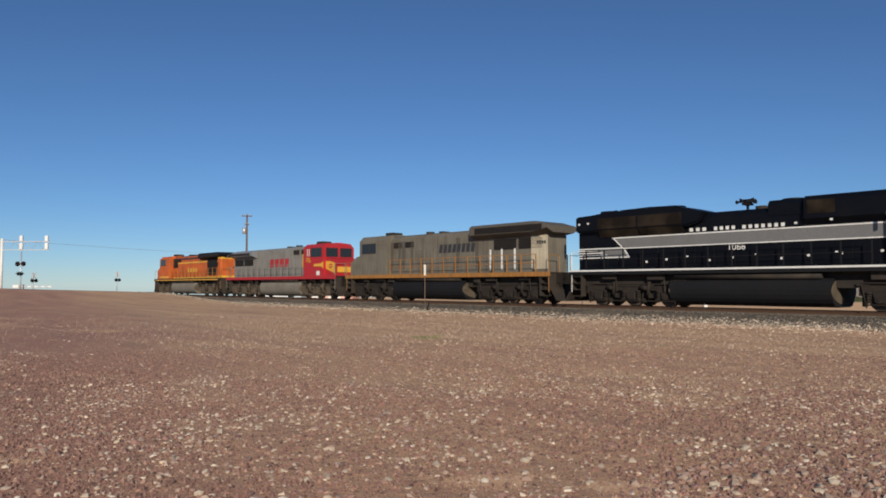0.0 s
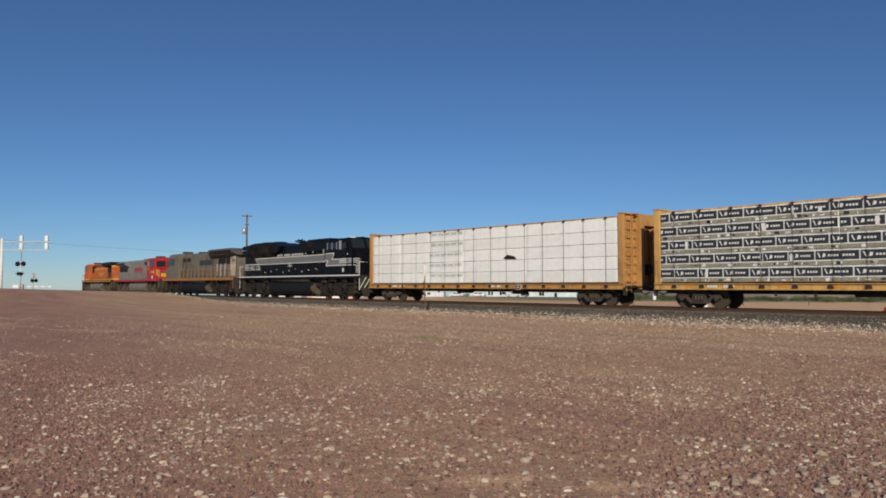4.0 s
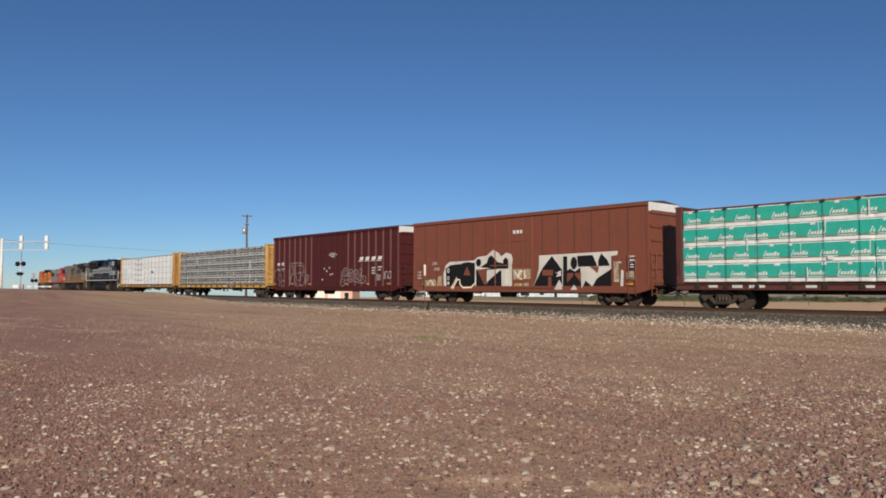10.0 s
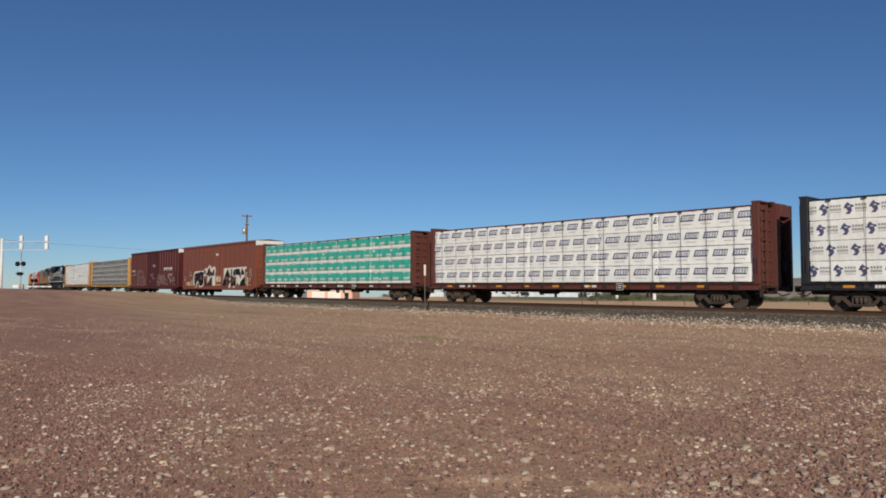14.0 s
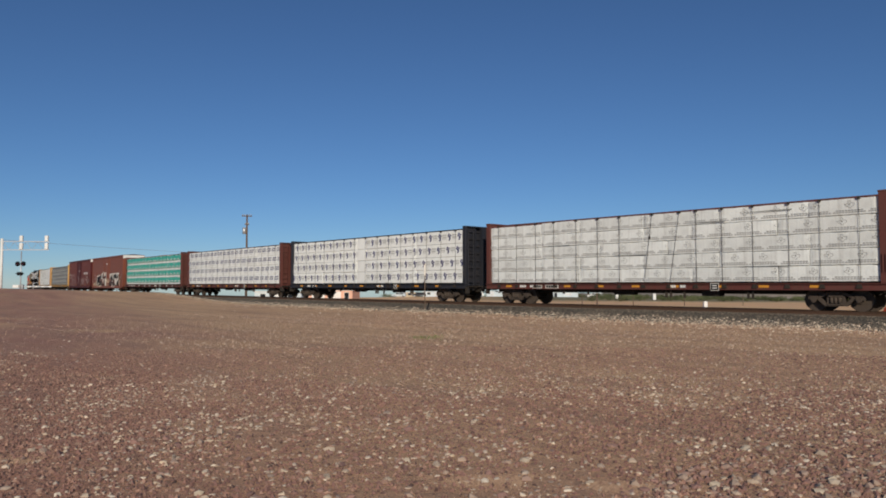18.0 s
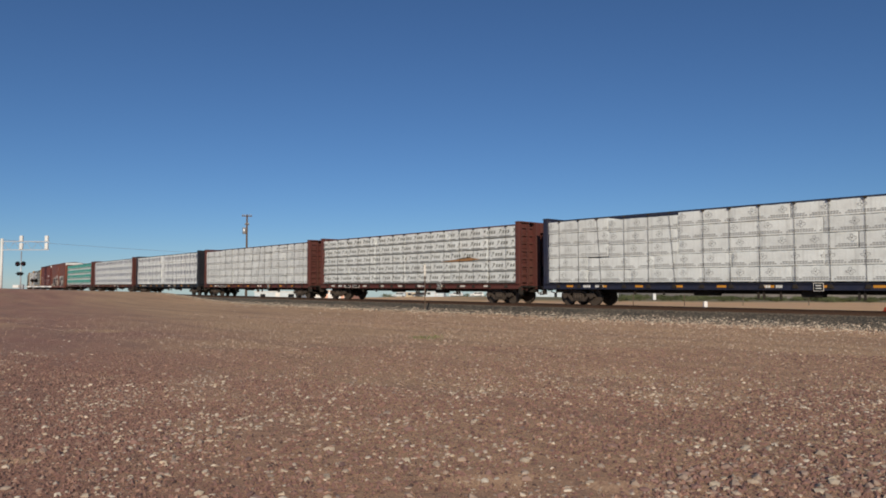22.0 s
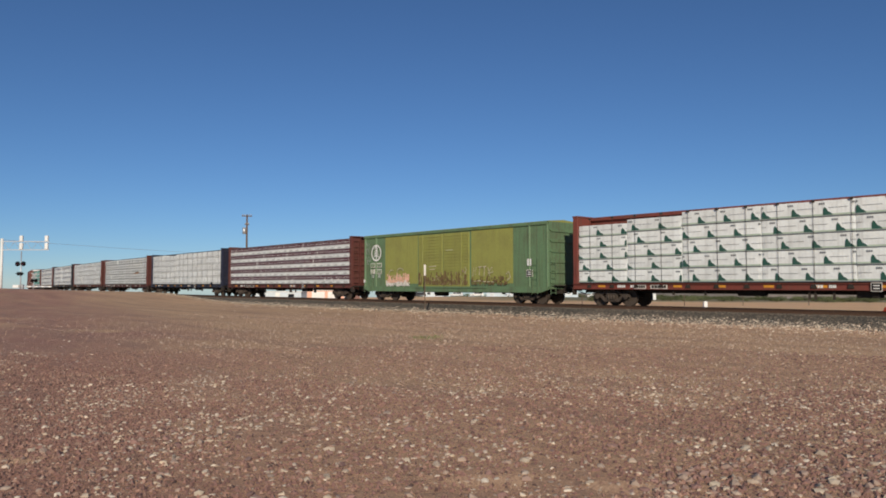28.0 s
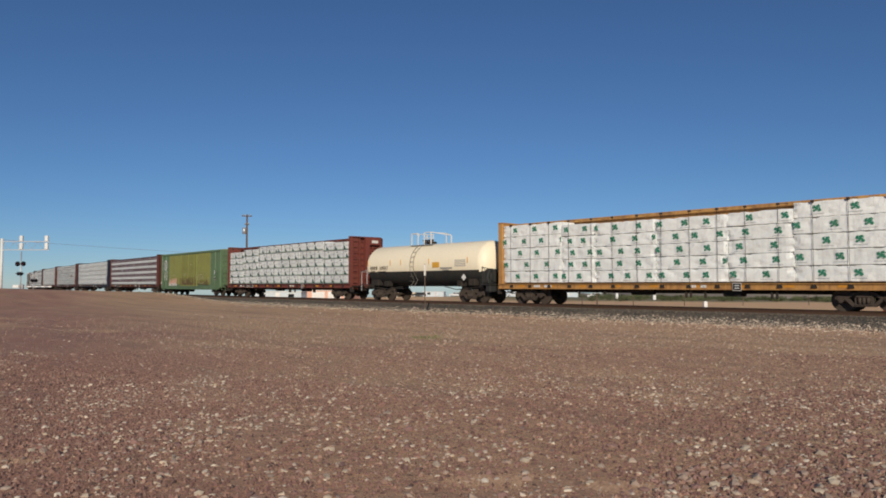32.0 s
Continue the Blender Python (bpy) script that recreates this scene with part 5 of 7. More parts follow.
    for k in range(layers):
        x = -L + 0.34
        turned = k * roll % len(columns)
        for c, col in enumerate(columns[turned:] + columns[:turned]):
            w = span * col / total
            hc = round(h - low.get(c, 0.0) / layers, 3)
            st = style
            if isinstance(style, (list, tuple)):
                st = style[c]
            me = pack(w, hc, st, (k * 3 + c) % 5)
            jy = rnd.uniform(-0.025, 0.02)
            part("lumber_pack", me, None, car, at=pose(x + rnd.uniform(-0.02, 0.02), -1.36 + jy, DECK + 0.06 + k * hc, rnd.uniform(-0.5, 0.5)))
            part("lumber_pack", me, None, car, at=pose(x + w, 1.36, DECK + 0.06 + k * hc, 0, 0, 180))
            x += w

    def cable(lean):
        bm = bmesh.new()
        tube(bm, (0, -1.415, DECK), (lean, -1.415, top + 0.03), wire_r, 5)
        tube(bm, (lean, -1.415, top + 0.03), (lean, -0.25, chord - 0.06), 0.009, 5)
        box(bm, lean - 0.06, lean + 0.06, -1.45, -1.36, top - 0.05, top + 0.05)
        return finish(bm, "tie_down_cable", M["under"])
    for i in range(15):
        lean = slants.get(i, 0.0)
        part("tie_down_cable", shared(("cable", top, chord, lean, wire_r), lambda: cable(lean)), None, car, at=(-L + 1.1 + (2 * L - 2.2) * i / 14 + rnd.uniform(-0.1, 0.1), 0, 0))
    add_bogies(car, (-9.1, 9.1))
    add_couplers(car, L)
    return car


# ---- box cars ----
def stroke(bm, pts, w, y, m=0):
    """A painted line through points in x and z."""
    pts = [q for k, q in enumerate(pts) if k == 0 or math.dist(q, pts[k - 1]) > 1e-4]
    rows = []
    for k, (x, z) in enumerate(pts):
        xa, za = pts[max(k - 1, 0)]
        xb, zb = pts[min(k + 1, len(pts) - 1)]
        n = math.hypot(xb - xa, zb - za) or 1.0
        ox, oz = -(zb - za) / n * w / 2, (xb - xa) / n * w / 2
        yk = y - 0.0002 * k
        rows.append((bm.verts.new((x + ox, yk, z + oz)), bm.verts.new((x - ox, yk, z - oz))))
    for a, b in zip(rows, rows[1:]):
        bm.faces.new((a[0], a[1], b[1], b[0])).material_index = m


def rounded(pts, n=5):
    """A smooth line through a few points."""
    out = []
    for k in range(len(pts) - 1):
        p0, p1, p2, p3 = pts[max(k - 1, 0)], pts[k], pts[k + 1], pts[min(k + 2, len(pts) - 1)]
        for i in range(n):
            t = i / n
            out.append(tuple(0.5 * (2 * b + (c - a) * t + (2 * a - 5 * b + 4 * c - d) * t * t + (3 * b - a - 3 * c + d) * t ** 3) for a, b, c, d in zip(p0, p1, p2, p3)))
    return out + [pts[-1]]


def arc(cx, cz, rx, rz, a0, a1, n=12):
    return [(cx + rx * math.cos(radians(a0 + (a1 - a0) * i / n)), cz + rz * math.sin(radians(a0 + (a1 - a0) * i / n))) for i in range(n + 1)]


def letters(parent, mt, x0, x1, z0, z1, y, n, name="lettering", slant=0.0, fill=0.74):
    """A line of writing that cannot be read, or a company name: plain bars."""
    w = (x1 - x0) / n
    bm = bmesh.new()
    for i in range(n):
        a = x0 + i * w
        plate(bm, [(a, z0), (a + w * fill, z0), (a + w * fill + slant, z1), (a + slant, z1)], 0, y)
    return part(name, bm, M[mt], parent)


def box_car(label, paint, west, east, roof_z, door, ribs, roof_mat, sill_z=0.85, door_paint=None, fascia="white", rib_paint=None, fluted=False, seams=False):
    car, half = new_car("box_car", label, "box car", west, east, 7.1, "box cars of the train")
    L = half
    pm = M[paint]
    dm = M[door_paint] if door_paint else pm
    bm = bmesh.new()
    box(bm, -L + 0.12, L - 0.12, -1.42, 1.42, sill_z, roof_z - 0.12)
    part("body", bm, pm, car)

    def rib(mt):
        bm = bmesh.new()
        if seams:
            box(bm, -0.018, 0.018, -0.012, 0.0, sill_z + 0.12, roof_z - 0.26)
            return finish(bm, "panel_seam", M["dark_roof"])
        prism2 = [(-0.085, -0.0), (-0.045, -0.07), (0.03, -0.07), (0.085, 0.0)]
        a = [bm.verts.new((x, y, sill_z + 0.12)) for x, y in prism2]
        b = [bm.verts.new((x, y, roof_z - 0.26)) for x, y in prism2]
        for i in range(3):
            bm.faces.new((a[i], a[i + 1], b[i + 1], b[i]))
        bm.faces.new(a)
        bm.faces.new(b)
        bm.faces.new((a[0], b[0], b[3], a[3]))
        return finish(bm, "rib", mt)

    def sill():
        bm = bmesh.new()
        prism(bm, [(-L, 0.14), (-L, -0.05), (-L + 0.6, -0.22), (L - 0.6, -0.22), (L, -0.05), (L, 0.14)], -0.05, 0.05)
        return finish(bm, "side_sill", pm)

    def rail():
        bm = bmesh.new()
        box(bm, -L, L, -0.06, 0.05, -0.16, 0.02)
        return finish(bm, "top_rail", pm)

    def panel():
        bm = bmesh.new()
        w = (door[1] - door[0]) / 2 - 0.06
        box(bm, 0.03, w, -0.05, 0.05, sill_z + 0.12, roof_z - 0.34, bevel=0.01)
        for z in (0.3, 0.62):
            zz = sill_z + (roof_z - sill_z) * z
            box(bm, 0.1, w - 0.07, -0.075, 0.0, zz, zz + 0.07)
        for k in range(17 if fluted else 0):
            zz = sill_z + 0.3 + k * (roof_z - sill_z - 0.85) / 16
            box(bm, 0.08, w - 0.05, -0.085, 0.0, zz, zz + 0.06)
        return finish(bm, "door_panel", dm)

    def lock_rod():
        bm = bmesh.new()
        tube(bm, (0, -0.1, sill_z + 0.1), (0, -0.1, roof_z - 0.32), 0.026, 6)
        for z in (1.2, 2.4, 3.6):
            box(bm, -0.06, 0.06, -0.12, -0.05, z, z + 0.09)
        return finish(bm, "lock_rod", dm)
    for sg in (-1, 1):
        turn = 0 if sg < 0 else 180
        part("side_sill", shared(("bsill", L, paint), sill), None, car, at=pose(0, sg * 1.45, sill_z, 0, 0, turn))
        part("top_rail", shared(("brail", L, paint), rail), None, car, at=pose(0, sg * 1.45, roof_z - 0.1, 0, 0, turn))
        for i in range(ribs + 1):
            x = -L + 0.08 + (2 * L - 0.16) * i / ribs
            if (door[0] - 0.2 < x < door[1] + 0.2 or door_paint and abs(x) < 6.45) and 0 < i < ribs:
                continue
            part("panel_seam" if seams else "rib", shared(("rib", paint, roof_z), lambda: rib(M[rib_paint] if rib_paint else pm)), None, car, at=pose(x, sg * 1.42, 0, 0, 0, turn))
        dr = thing("door", "", "")
        dr.parent = car
        dr.matrix_basis = pose(0, sg * 1.43, 0, 0, 0, turn)
        for x in (door[0], (door[0] + door[1]) / 2):
            part("door_panel", shared(("panel", label), panel), None, dr, at=(x, 0, 0))
        for x in (door[0] + 0.55, door[1] - 0.75):
            part("lock_rod", shared(("rod", label), lock_rod), None, dr, at=(x, 0, 0))
        bm = bmesh.new()
        box(bm, door[0] - 0.3, door[1] + 1.6, -0.12, 0.0, sill_z + 0.02, sill_z + 0.1)
        part("door_track", bm, pm, dr)

    def corrugation():
        bm = bmesh.new()
        loft(bm, -0.06, 0.06, [(-1.36, 0), (-1.2, 0.09), (1.2, 0.09), (1.36, 0), (1.2, -0.09), (-1.2, -0.09)])
        return finish(bm, "corrugation", pm)

    def ladder(n):
        def build():
            bm = bmesh.new()
            for y in (-1.36, -0.92):
                tube(bm, (0, y, 0.5), (0, y, 0.6 + n * 0.42), 0.018, 6)
            for k in range(n):
                tube(bm, (0, -1.36, 0.6 + k * 0.42), (0, -0.92, 0.6 + k * 0.42), 0.016, 6)
            return finish(bm, "ladder", pm)
        return build
    for sg in (-1, 1):
        bm = bmesh.new()
        x0, x1 = sorted((sg * L, sg * (L - 0.12)))
        box(bm, x0, x1, -1.45, 1.45, sill_z, roof_z - 0.1)
        ew = part("end_wall", bm, pm, car)
        n = 6
        for k in range(n):
            part("corrugation", shared(("corr", paint), corrugation), None, ew, at=(sg * L, 0, sill_z + 0.4 + k * (roof_z - sill_z - 1.0) / (n - 1)))
        bm = bmesh.new()
        xa, xb = sorted((sg * (L + 0.005), sg * (L + 0.03)))
        box(bm, xa, xb, -1.44, 1.44, roof_z - 0.56, roof_z - 0.1)
        part("end_fascia", bm, M[fascia], ew)
        part("ladder", shared(("lad", paint, 5), ladder(5)), None, ew, at=(sg * (L + 0.1), 0, 0))
        part("ladder", shared(("lad", paint, 5), ladder(5)), None, ew, at=pose(sg * (L - 0.95) - 1.14, -1.56, 0, 0, 0, 90))
        bm = bmesh.new()
        xa, xb = sorted((sg * L, sg * (L + 0.3)))
        box(bm, xa, xb, -1.1, 1.1, 1.0, 1.05)
        part("crossover_step", bm, M["under"], ew)
    bm = bmesh.new()
    loft(bm, -L, L, [(-1.5, roof_z - 0.14), (-1.48, roof_z - 0.06), (0, roof_z + 0.06), (1.48, roof_z - 0.06), (1.5, roof_z - 0.14)])
    part("roof", bm, M[roof_mat], car)
    bm = bmesh.new()
    box(bm, -L, L, -0.3, 0.3, 0.55, sill_z)
    for x in (-7.1, 7.1):
        box(bm, x - 0.25, x + 0.25, -1.3, 1.3, 0.8, sill_z)
    part("centre_sill", bm, M["under"], car)
    bm = bmesh.new()
    tube(bm, (-1.6, -0.7, 0.5), (-0.5, -0.7, 0.5), 0.2, 12)
    part("brake_reservoir", bm, M["under"], car)
    add_bogies(car, (-7.1, 7.1))
    add_couplers(car, L)
    return car, L


# ---- tank car ----
def tank_car(label, west, east):
    car, L = new_car("tank_car", label, "tank car", west, east, 4.9, "")
    R, zc, H = 1.5, 2.46, 6.72
    bm = bmesh.new()
    prof = [(-H, 0.0)]
    for k in range(1, 11):
        a = k / 10 * math.pi / 2
        prof.append((-H + 0.85 * (1 - math.cos(a)), R * math.sin(a)))
    prof += [(-2.0, R), (0.0, R)]
    prof += [(-x, r) for x, r in prof[-2::-1]]
    n = 64
    cut_z = zc - 0.5
    ang = [2 * math.pi * i / n for i in range(n)]
    rings = [[bm.verts.new((x, r * math.cos(t), zc + r * math.sin(t))) for t in ang] if r > 0 else [bm.verts.new((x, 0, zc))] for x, r in prof]
    for a, b in zip(rings, rings[1:]):
        for i in range(n):
            va = [a[i % len(a)], a[(i + 1) % len(a)]] if len(a) > 1 else [a[0]]
            vb = [b[(i + 1) % len(b)], b[i % len(b)]] if len(b) > 1 else [b[0]]
            f = bm.faces.new(va + vb)
            f.smooth = True
            f.material_index = 1 if f.calc_center_median().z < cut_z else 0
    tank = part("tank", bm, [M["cream"], M["tank_black"]], car)
    for x in (-4.4, -2.2, 0.0, 2.2, 4.4):
        bm = bmesh.new()
        for i in range(40):
            t0, t1 = radians(-16 + 212 * i / 40), radians(-16 + 212 * (i + 1) / 40)
            q = [(dx, (R + 0.006) * math.cos(t), zc + (R + 0.006) * math.sin(t)) for dx, t in ((x - 0.012, t0), (x + 0.012, t0), (x + 0.012, t1), (x - 0.012, t1))]
            bm.faces.new([bm.verts.new(v) for v in q])
        part("weld_seam", bm, M["cream"], tank)
    strip("label_panel", 0.72, 0.36, "yellow_loco", tank, 1.92, -1.51, 2.42)
    for k in range(4):
        letters(tank, "faint_print", 3.84, 4.89, 2.28 + 0.12 * k, 2.35 + 0.12 * k, -1.512, 9 - k % 2)
    letters(tank, "signal_black", -5.57, -4.64, 2.2, 2.43, -1.52, 4, "lettering", 0.0, 0.6)
    text(tank, "200067", 0.25, "signal_black", pose(-3.93, -1.52, 2.2))
    letters(tank, "signal_black", -5.5, -4.9, 2.02, 2.09, -1.535, 4)
    letters(tank, "signal_black", -4.6, -3.6, 2.02, 2.08, -1.535, 9)
    letters(tank, "grey_stripe", 2.38, 3.59, 2.14, 2.23, -1.52, 11)
    letters(tank, "grey_stripe", 2.6, 3.3, 2.02, 2.08, -1.53, 8)
    for x in (-5.94, -3.17, -1.93, 1.19, 5.04):
        strip("reflector", 0.075, 0.4, "yellow_loco", tank, x, -1.507, 2.66)
    bm = bmesh.new()
    a = Matrix.Rotation(radians(45), 4, "Y")
    box(bm, -0.16, 0.16, -0.006, 0.006, -0.16, 0.16)
    bm.transform(a)
    part("placard", bm, M["white"], tank, at=(4.61, -1.42, 1.55))
    # top fittings and platform
    bm = bmesh.new()
    box(bm, -1.72, 0.72, -0.75, 0.75, 3.86, 3.91)
    plat = part("platform", bm, M["galv"], car)
    for x, y in ((-1.62, -0.72), (-0.92, -0.72), (-0.23, -0.72), (0.51, -0.72), (-1.62, 0.72), (-0.92, 0.72), (0.51, 0.72), (1.84, 0.0)):
        bm = bmesh.new()
        box(bm, x - 0.035, x + 0.035, y - 0.03, y + 0.03, 3.88, 4.76 if x < 1 else 4.5)
        part("railing_post", bm, M["white"], plat)
    for a, b in (((-1.65, -0.72, 4.74), (-0.95, -0.72, 4.74)), ((-0.95, -0.72, 4.74), (-0.75, -0.72, 4.55)), ((-0.26, -0.72, 4.6), (-0.1, -0.72, 4.76)), ((-0.1, -0.72, 4.76), (0.54, -0.72, 4.76)), ((0.54, -0.72, 4.76), (1.84, 0.0, 4.5)),
                 ((-1.65, 0.72, 4.74), (-0.9, 0.72, 4.74)), ((0.48, 0.72, 4.74), (1.84, 0.0, 4.5)), ((-1.62, -0.72, 4.74), (-1.62, 0.72, 4.74)), ((0.51, -0.72, 4.74), (0.51, 0.72, 4.74)), ((-0.23, -0.72, 4.35), (0.51, -0.72, 4.35))):
        bm = bmesh.new()
        tube(bm, a, b, 0.032, 6)
        part("railing", bm, M["white"], plat)
    for x in (-0.8, -0.5, -0.2, 0.05):
        bm = bmesh.new()
        tube(bm, (x, -0.2, 3.95), (x, -0.2, 4.22), 0.09, 10)
        tube(bm, (x, -0.2, 4.22), (x, -0.2, 4.28), 0.13, 10)
        part("valve", bm, M["under"], plat)
    bm = bmesh.new()
    tube(bm, (-0.4, 0.15, 3.9), (-0.4, 0.15, 4.15), 0.35, 20)
    part("manway", bm, M["under"], plat)
    bm = bmesh.new()
    for dx in (-0.2, 0.2):
        prev = None
        for k in range(13):
            t = radians(115 + k * 9)
            p = (-0.62 + dx, 1.56 * math.cos(t), zc + 1.56 * math.sin(t))
            if prev:
                tube(bm, prev, p, 0.018, 5)
            prev = p
        tube(bm, prev, (-0.62 + dx, -1.5, 0.9), 0.018, 5)
    for k in range(8):
        z = 0.98 + k * 0.34
        c = max(-1.0, min(1.0, (z - zc) / 1.56))
        y = -1.56 * math.sqrt(max(0, 1 - c * c)) if z > zc else -1.53
        tube(bm, (-0.82, y, z), (-0.42, y, z), 0.016, 5)
    part("ladder", bm, M["dusty_tank"], car)
    bm = bmesh.new()
    box(bm, -L, -3.2, -0.28, 0.28, 0.78, 1.12)
    part("stub_sill", bm, M["tank_black"], car)
    bm = bmesh.new()
    box(bm, 3.2, L, -0.28, 0.28, 0.78, 1.12)
    part("stub_sill", bm, M["tank_black"], car)
    for sg in (-1, 1):
        bm = bmesh.new()
        x = sg * 4.9
        prism(bm, [(x - 0.5, 1.0), (x + 0.5, 1.0), (x + 0.85, 1.7), (x - 0.85, 1.7)], -0.85, 0.85)
        part("saddle", bm, M["signal_black"], car)
        for k, (dx, w, z0, z1, yy) in enumerate(((-0.9, 0.5, 0.95, 1.35, -1.15), (0.3, 0.6, 1.0, 1.45, -1.2), (1.0, 0.35, 0.8, 1.6, -1.0))):
            bm = bmesh.new()
            box(bm, x + sg * dx - w / 2, x + sg * dx + w / 2, yy - 0.1, yy + 0.4, z0, z1, bevel=0.04)
            part("fitting", bm, M["under"], car)
        bm = bmesh.new()
        tube(bm, (x - sg * 1.2, -1.2, 0.75), (x + sg * 1.3, -1.25, 0.95), 0.03, 6)
        tube(bm, (x - sg * 1.2, -1.2, 0.75), (x - sg * 2.6, -1.0, 0.95), 0.03, 6)
        part("brake_rod", bm, M["under"], car)
        bm = bmesh.new()
        x0, x1 = sorted((sg * L, sg * (L - 0.8)))
        box(bm, x0, x1, -1.4, 1.4, 1.06, 1.12)
        part("end_platform", bm, M["tank_black"], car)
        bm = bmesh.new()
        xo = sg * (L - 0.05)
        xi = sg * (L - 0.75)
        tube(bm, (xo, -1.35, 0.6), (xo, -1.35, 2.05), 0.022, 6)
        tube(bm, (xo, -1.35, 2.05), (xi, -1.35, 2.2), 0.022, 6)
        tube(bm, (xi, -1.35, 2.2), (xi, -1.35, 1.1), 0.022, 6)
        tube(bm, (xo, 1.35, 1.1), (xo, 1.35, 2.05), 0.022, 6)
        tube(bm, (xo, -1.35, 2.05), (xo, 1.35, 2.05), 0.022, 6)
        part("handrail", bm, M["galv"] if sg < 0 else M["tank_black"], car)
    bm = bmesh.new()
    box(bm, L - 1.0, L - 0.35, -1.15, -0.3, 1.12, 2.1, bevel=0.08)
    tube(bm, (L - 0.32, -0.75, 1.6), (L - 0.24, -0.75, 1.6), 0.34, 16)
    tube(bm, (L - 0.6, -1.2, 1.0), (L - 0.3, -1.2, 1.9), 0.07, 8)
    box(bm, L - 0.5, L - 0.1, -1.3, -0.6, 0.6, 1.1, bevel=0.05)
    part("hand_brake", bm, M["tank_black"], car)
    add_bogies(car, (-4.9, 4.9))
    add_couplers(car, L - 0.1)
    return car, L


# ---- locomotives ----
def text(parent, words, height, mt, at, name="number"):
    cu = bpy.data.curves.new(name, "FONT")
    cu.body, cu.size, cu.align_x = words, height * 1.4, "CENTER"
    tmp = bpy.data.objects.new(name, cu)
    me = bpy.data.meshes.new_from_object(tmp)
    bpy.data.objects.remove(tmp)
    me.materials.clear()
    me.materials.append(M[mt])
    return part(name, me, None, parent, at=at @ pose(0, 0, 0, 90))


def loco_base(label, west, east, cab_west, frame_mat, rail_mat, deck_z=1.8, tank=(-3.0, 4.5), stanchion_mat=None):
    car, L = new_car("diesel_locomotive", label, "locomotive", west, east, 6.9, "locomotives of the train")
    d = -1 if cab_west else 1
    F = L - 0.35
    stanchion_mat = stanchion_mat or rail_mat

    def X(a, b):
        return sorted((d * a, d * b))
    bm = bmesh.new()
    box(bm, *X(-F, F), -1.45, 1.45, deck_z - 0.08, deck_z)
    part("walkway", bm, M["under"], car)
    for sg in (-1, 1):
        bm = bmesh.new()
        box(bm, *X(-F, F), sg * 1.5 - 0.03, sg * 1.5 + 0.03, deck_z - 0.24, deck_z + 0.02)
        part("side_sill", bm, M[frame_mat], car)
    bm = bmesh.new()
    box(bm, *X(-F, F), -0.95, 0.95, 0.92, deck_z - 0.08)
    part("main_frame", bm, M["under"], car)
    bm = bmesh.new()
    loft(bm, *X(*tank), [(-0.75, 0.07), (-1.0, 0.13), (-1.2, 0.25), (-1.34, 0.42), (-1.41, 0.62), (-1.43, 0.85), (-1.41, 1.05), (-1.34, 1.22), (-1.2, 1.33), (1.2, 1.33), (1.41, 1.05), (1.43, 0.75), (1.34, 0.42), (1.0, 0.13), (0.75, 0.07)], smooth=False)
    part("fuel_tank", bm, M["dusty_tank" if frame_mat == "red_loco" or (rail_mat == "orange_sill" and frame_mat == "signal_black") else "signal_black"], car)
    for e in tank:
        bm = bmesh.new()
        tube(bm, (d * e - 0.03, 0, 0.78), (d * e + 0.03, 0, 0.78), 1.36, 28)
        bm.transform(Matrix.Translation((0, 0, 0.78)) @ Matrix.Diagonal((1, 1.06, 0.43, 1)) @ Matrix.Translation((0, 0, -0.78)))
        part("tank_rim", bm, M["loco_truck_dusty"], car)
    bm = bmesh.new()
    tube(bm, (d * (tank[0] + 0.3), -1.3, 1.45), (d * (tank[1] - 0.4), -1.3, 1.45), 0.13, 10)
    part("air_reservoir", bm, M["under"], car)
    # end sheets, steps, plough and end rails
    for e in (-1, 1):
        x = d * e * F
        out = d * e
        bm = bmesh.new()
        box(bm, *sorted((x, x - out * 0.12)), -1.45, 1.45, 0.75, deck_z)
        part("end_sheet", bm, M["under"], car)
        bm = bmesh.new()
        prism(bm, [(x, 0.75), (x + out * 0.05, 0.75), (x + out * 0.45, 0.16), (x + out * 0.38, 0.14)], -1.4, 1.4)
        part("plough", bm, M["under"], car)
        for sg in (-1, 1):
            bm = bmesh.new()
            for k in range(4):
                z = 0.42 + k * 0.36
                box(bm, *sorted((x - out * 0.15, x - out * 0.75)), *sorted((sg * 1.15, sg * 1.5)), z, z + 0.04)
            box(bm, *sorted((x - out * 0.75, x - out * 0.8)), *sorted((sg * 1.1, sg * 1.5)), 0.42, deck_z)
            part("steps", bm, M[rail_mat if frame_mat == "yellow_loco" else "under"], car)
            bm = bmesh.new()
            tube(bm, (x - out * 0.12, sg * 1.47, 0.65), (x - out * 0.12, sg * 1.47, deck_z + 1.0), 0.022, 6)
            tube(bm, (x - out * 0.12, sg * 1.47, deck_z + 1.0), (x - out * 0.12, sg * 0.5, deck_z + 1.0), 0.022, 6)
            tube(bm, (x - out * 0.12, sg * 0.5, deck_z + 1.0), (x - out * 0.12, sg * 0.5, deck_z), 0.022, 6)
            part("end_rail", bm, M[rail_mat], car)

    def stanchion():
        bm = bmesh.new()
        box(bm, -0.03, 0.03, -0.02, 0.02, deck_z, deck_z + 1.08)
        return finish(bm, "stanchion", M[stanchion_mat])
    u0, u1 = -F + 1.1, 4.7
    n = 13
    for sg in (-1, 1):
        for i in range(n):
            part("stanchion", shared(("st", stanchion_mat, deck_z), stanchion), None, car, at=(d * (u0 + (u1 - u0) * i / (n - 1)), sg * 1.46, 0))
        for z in (deck_z + 1.07, deck_z + 0.55):
            bm = bmesh.new()
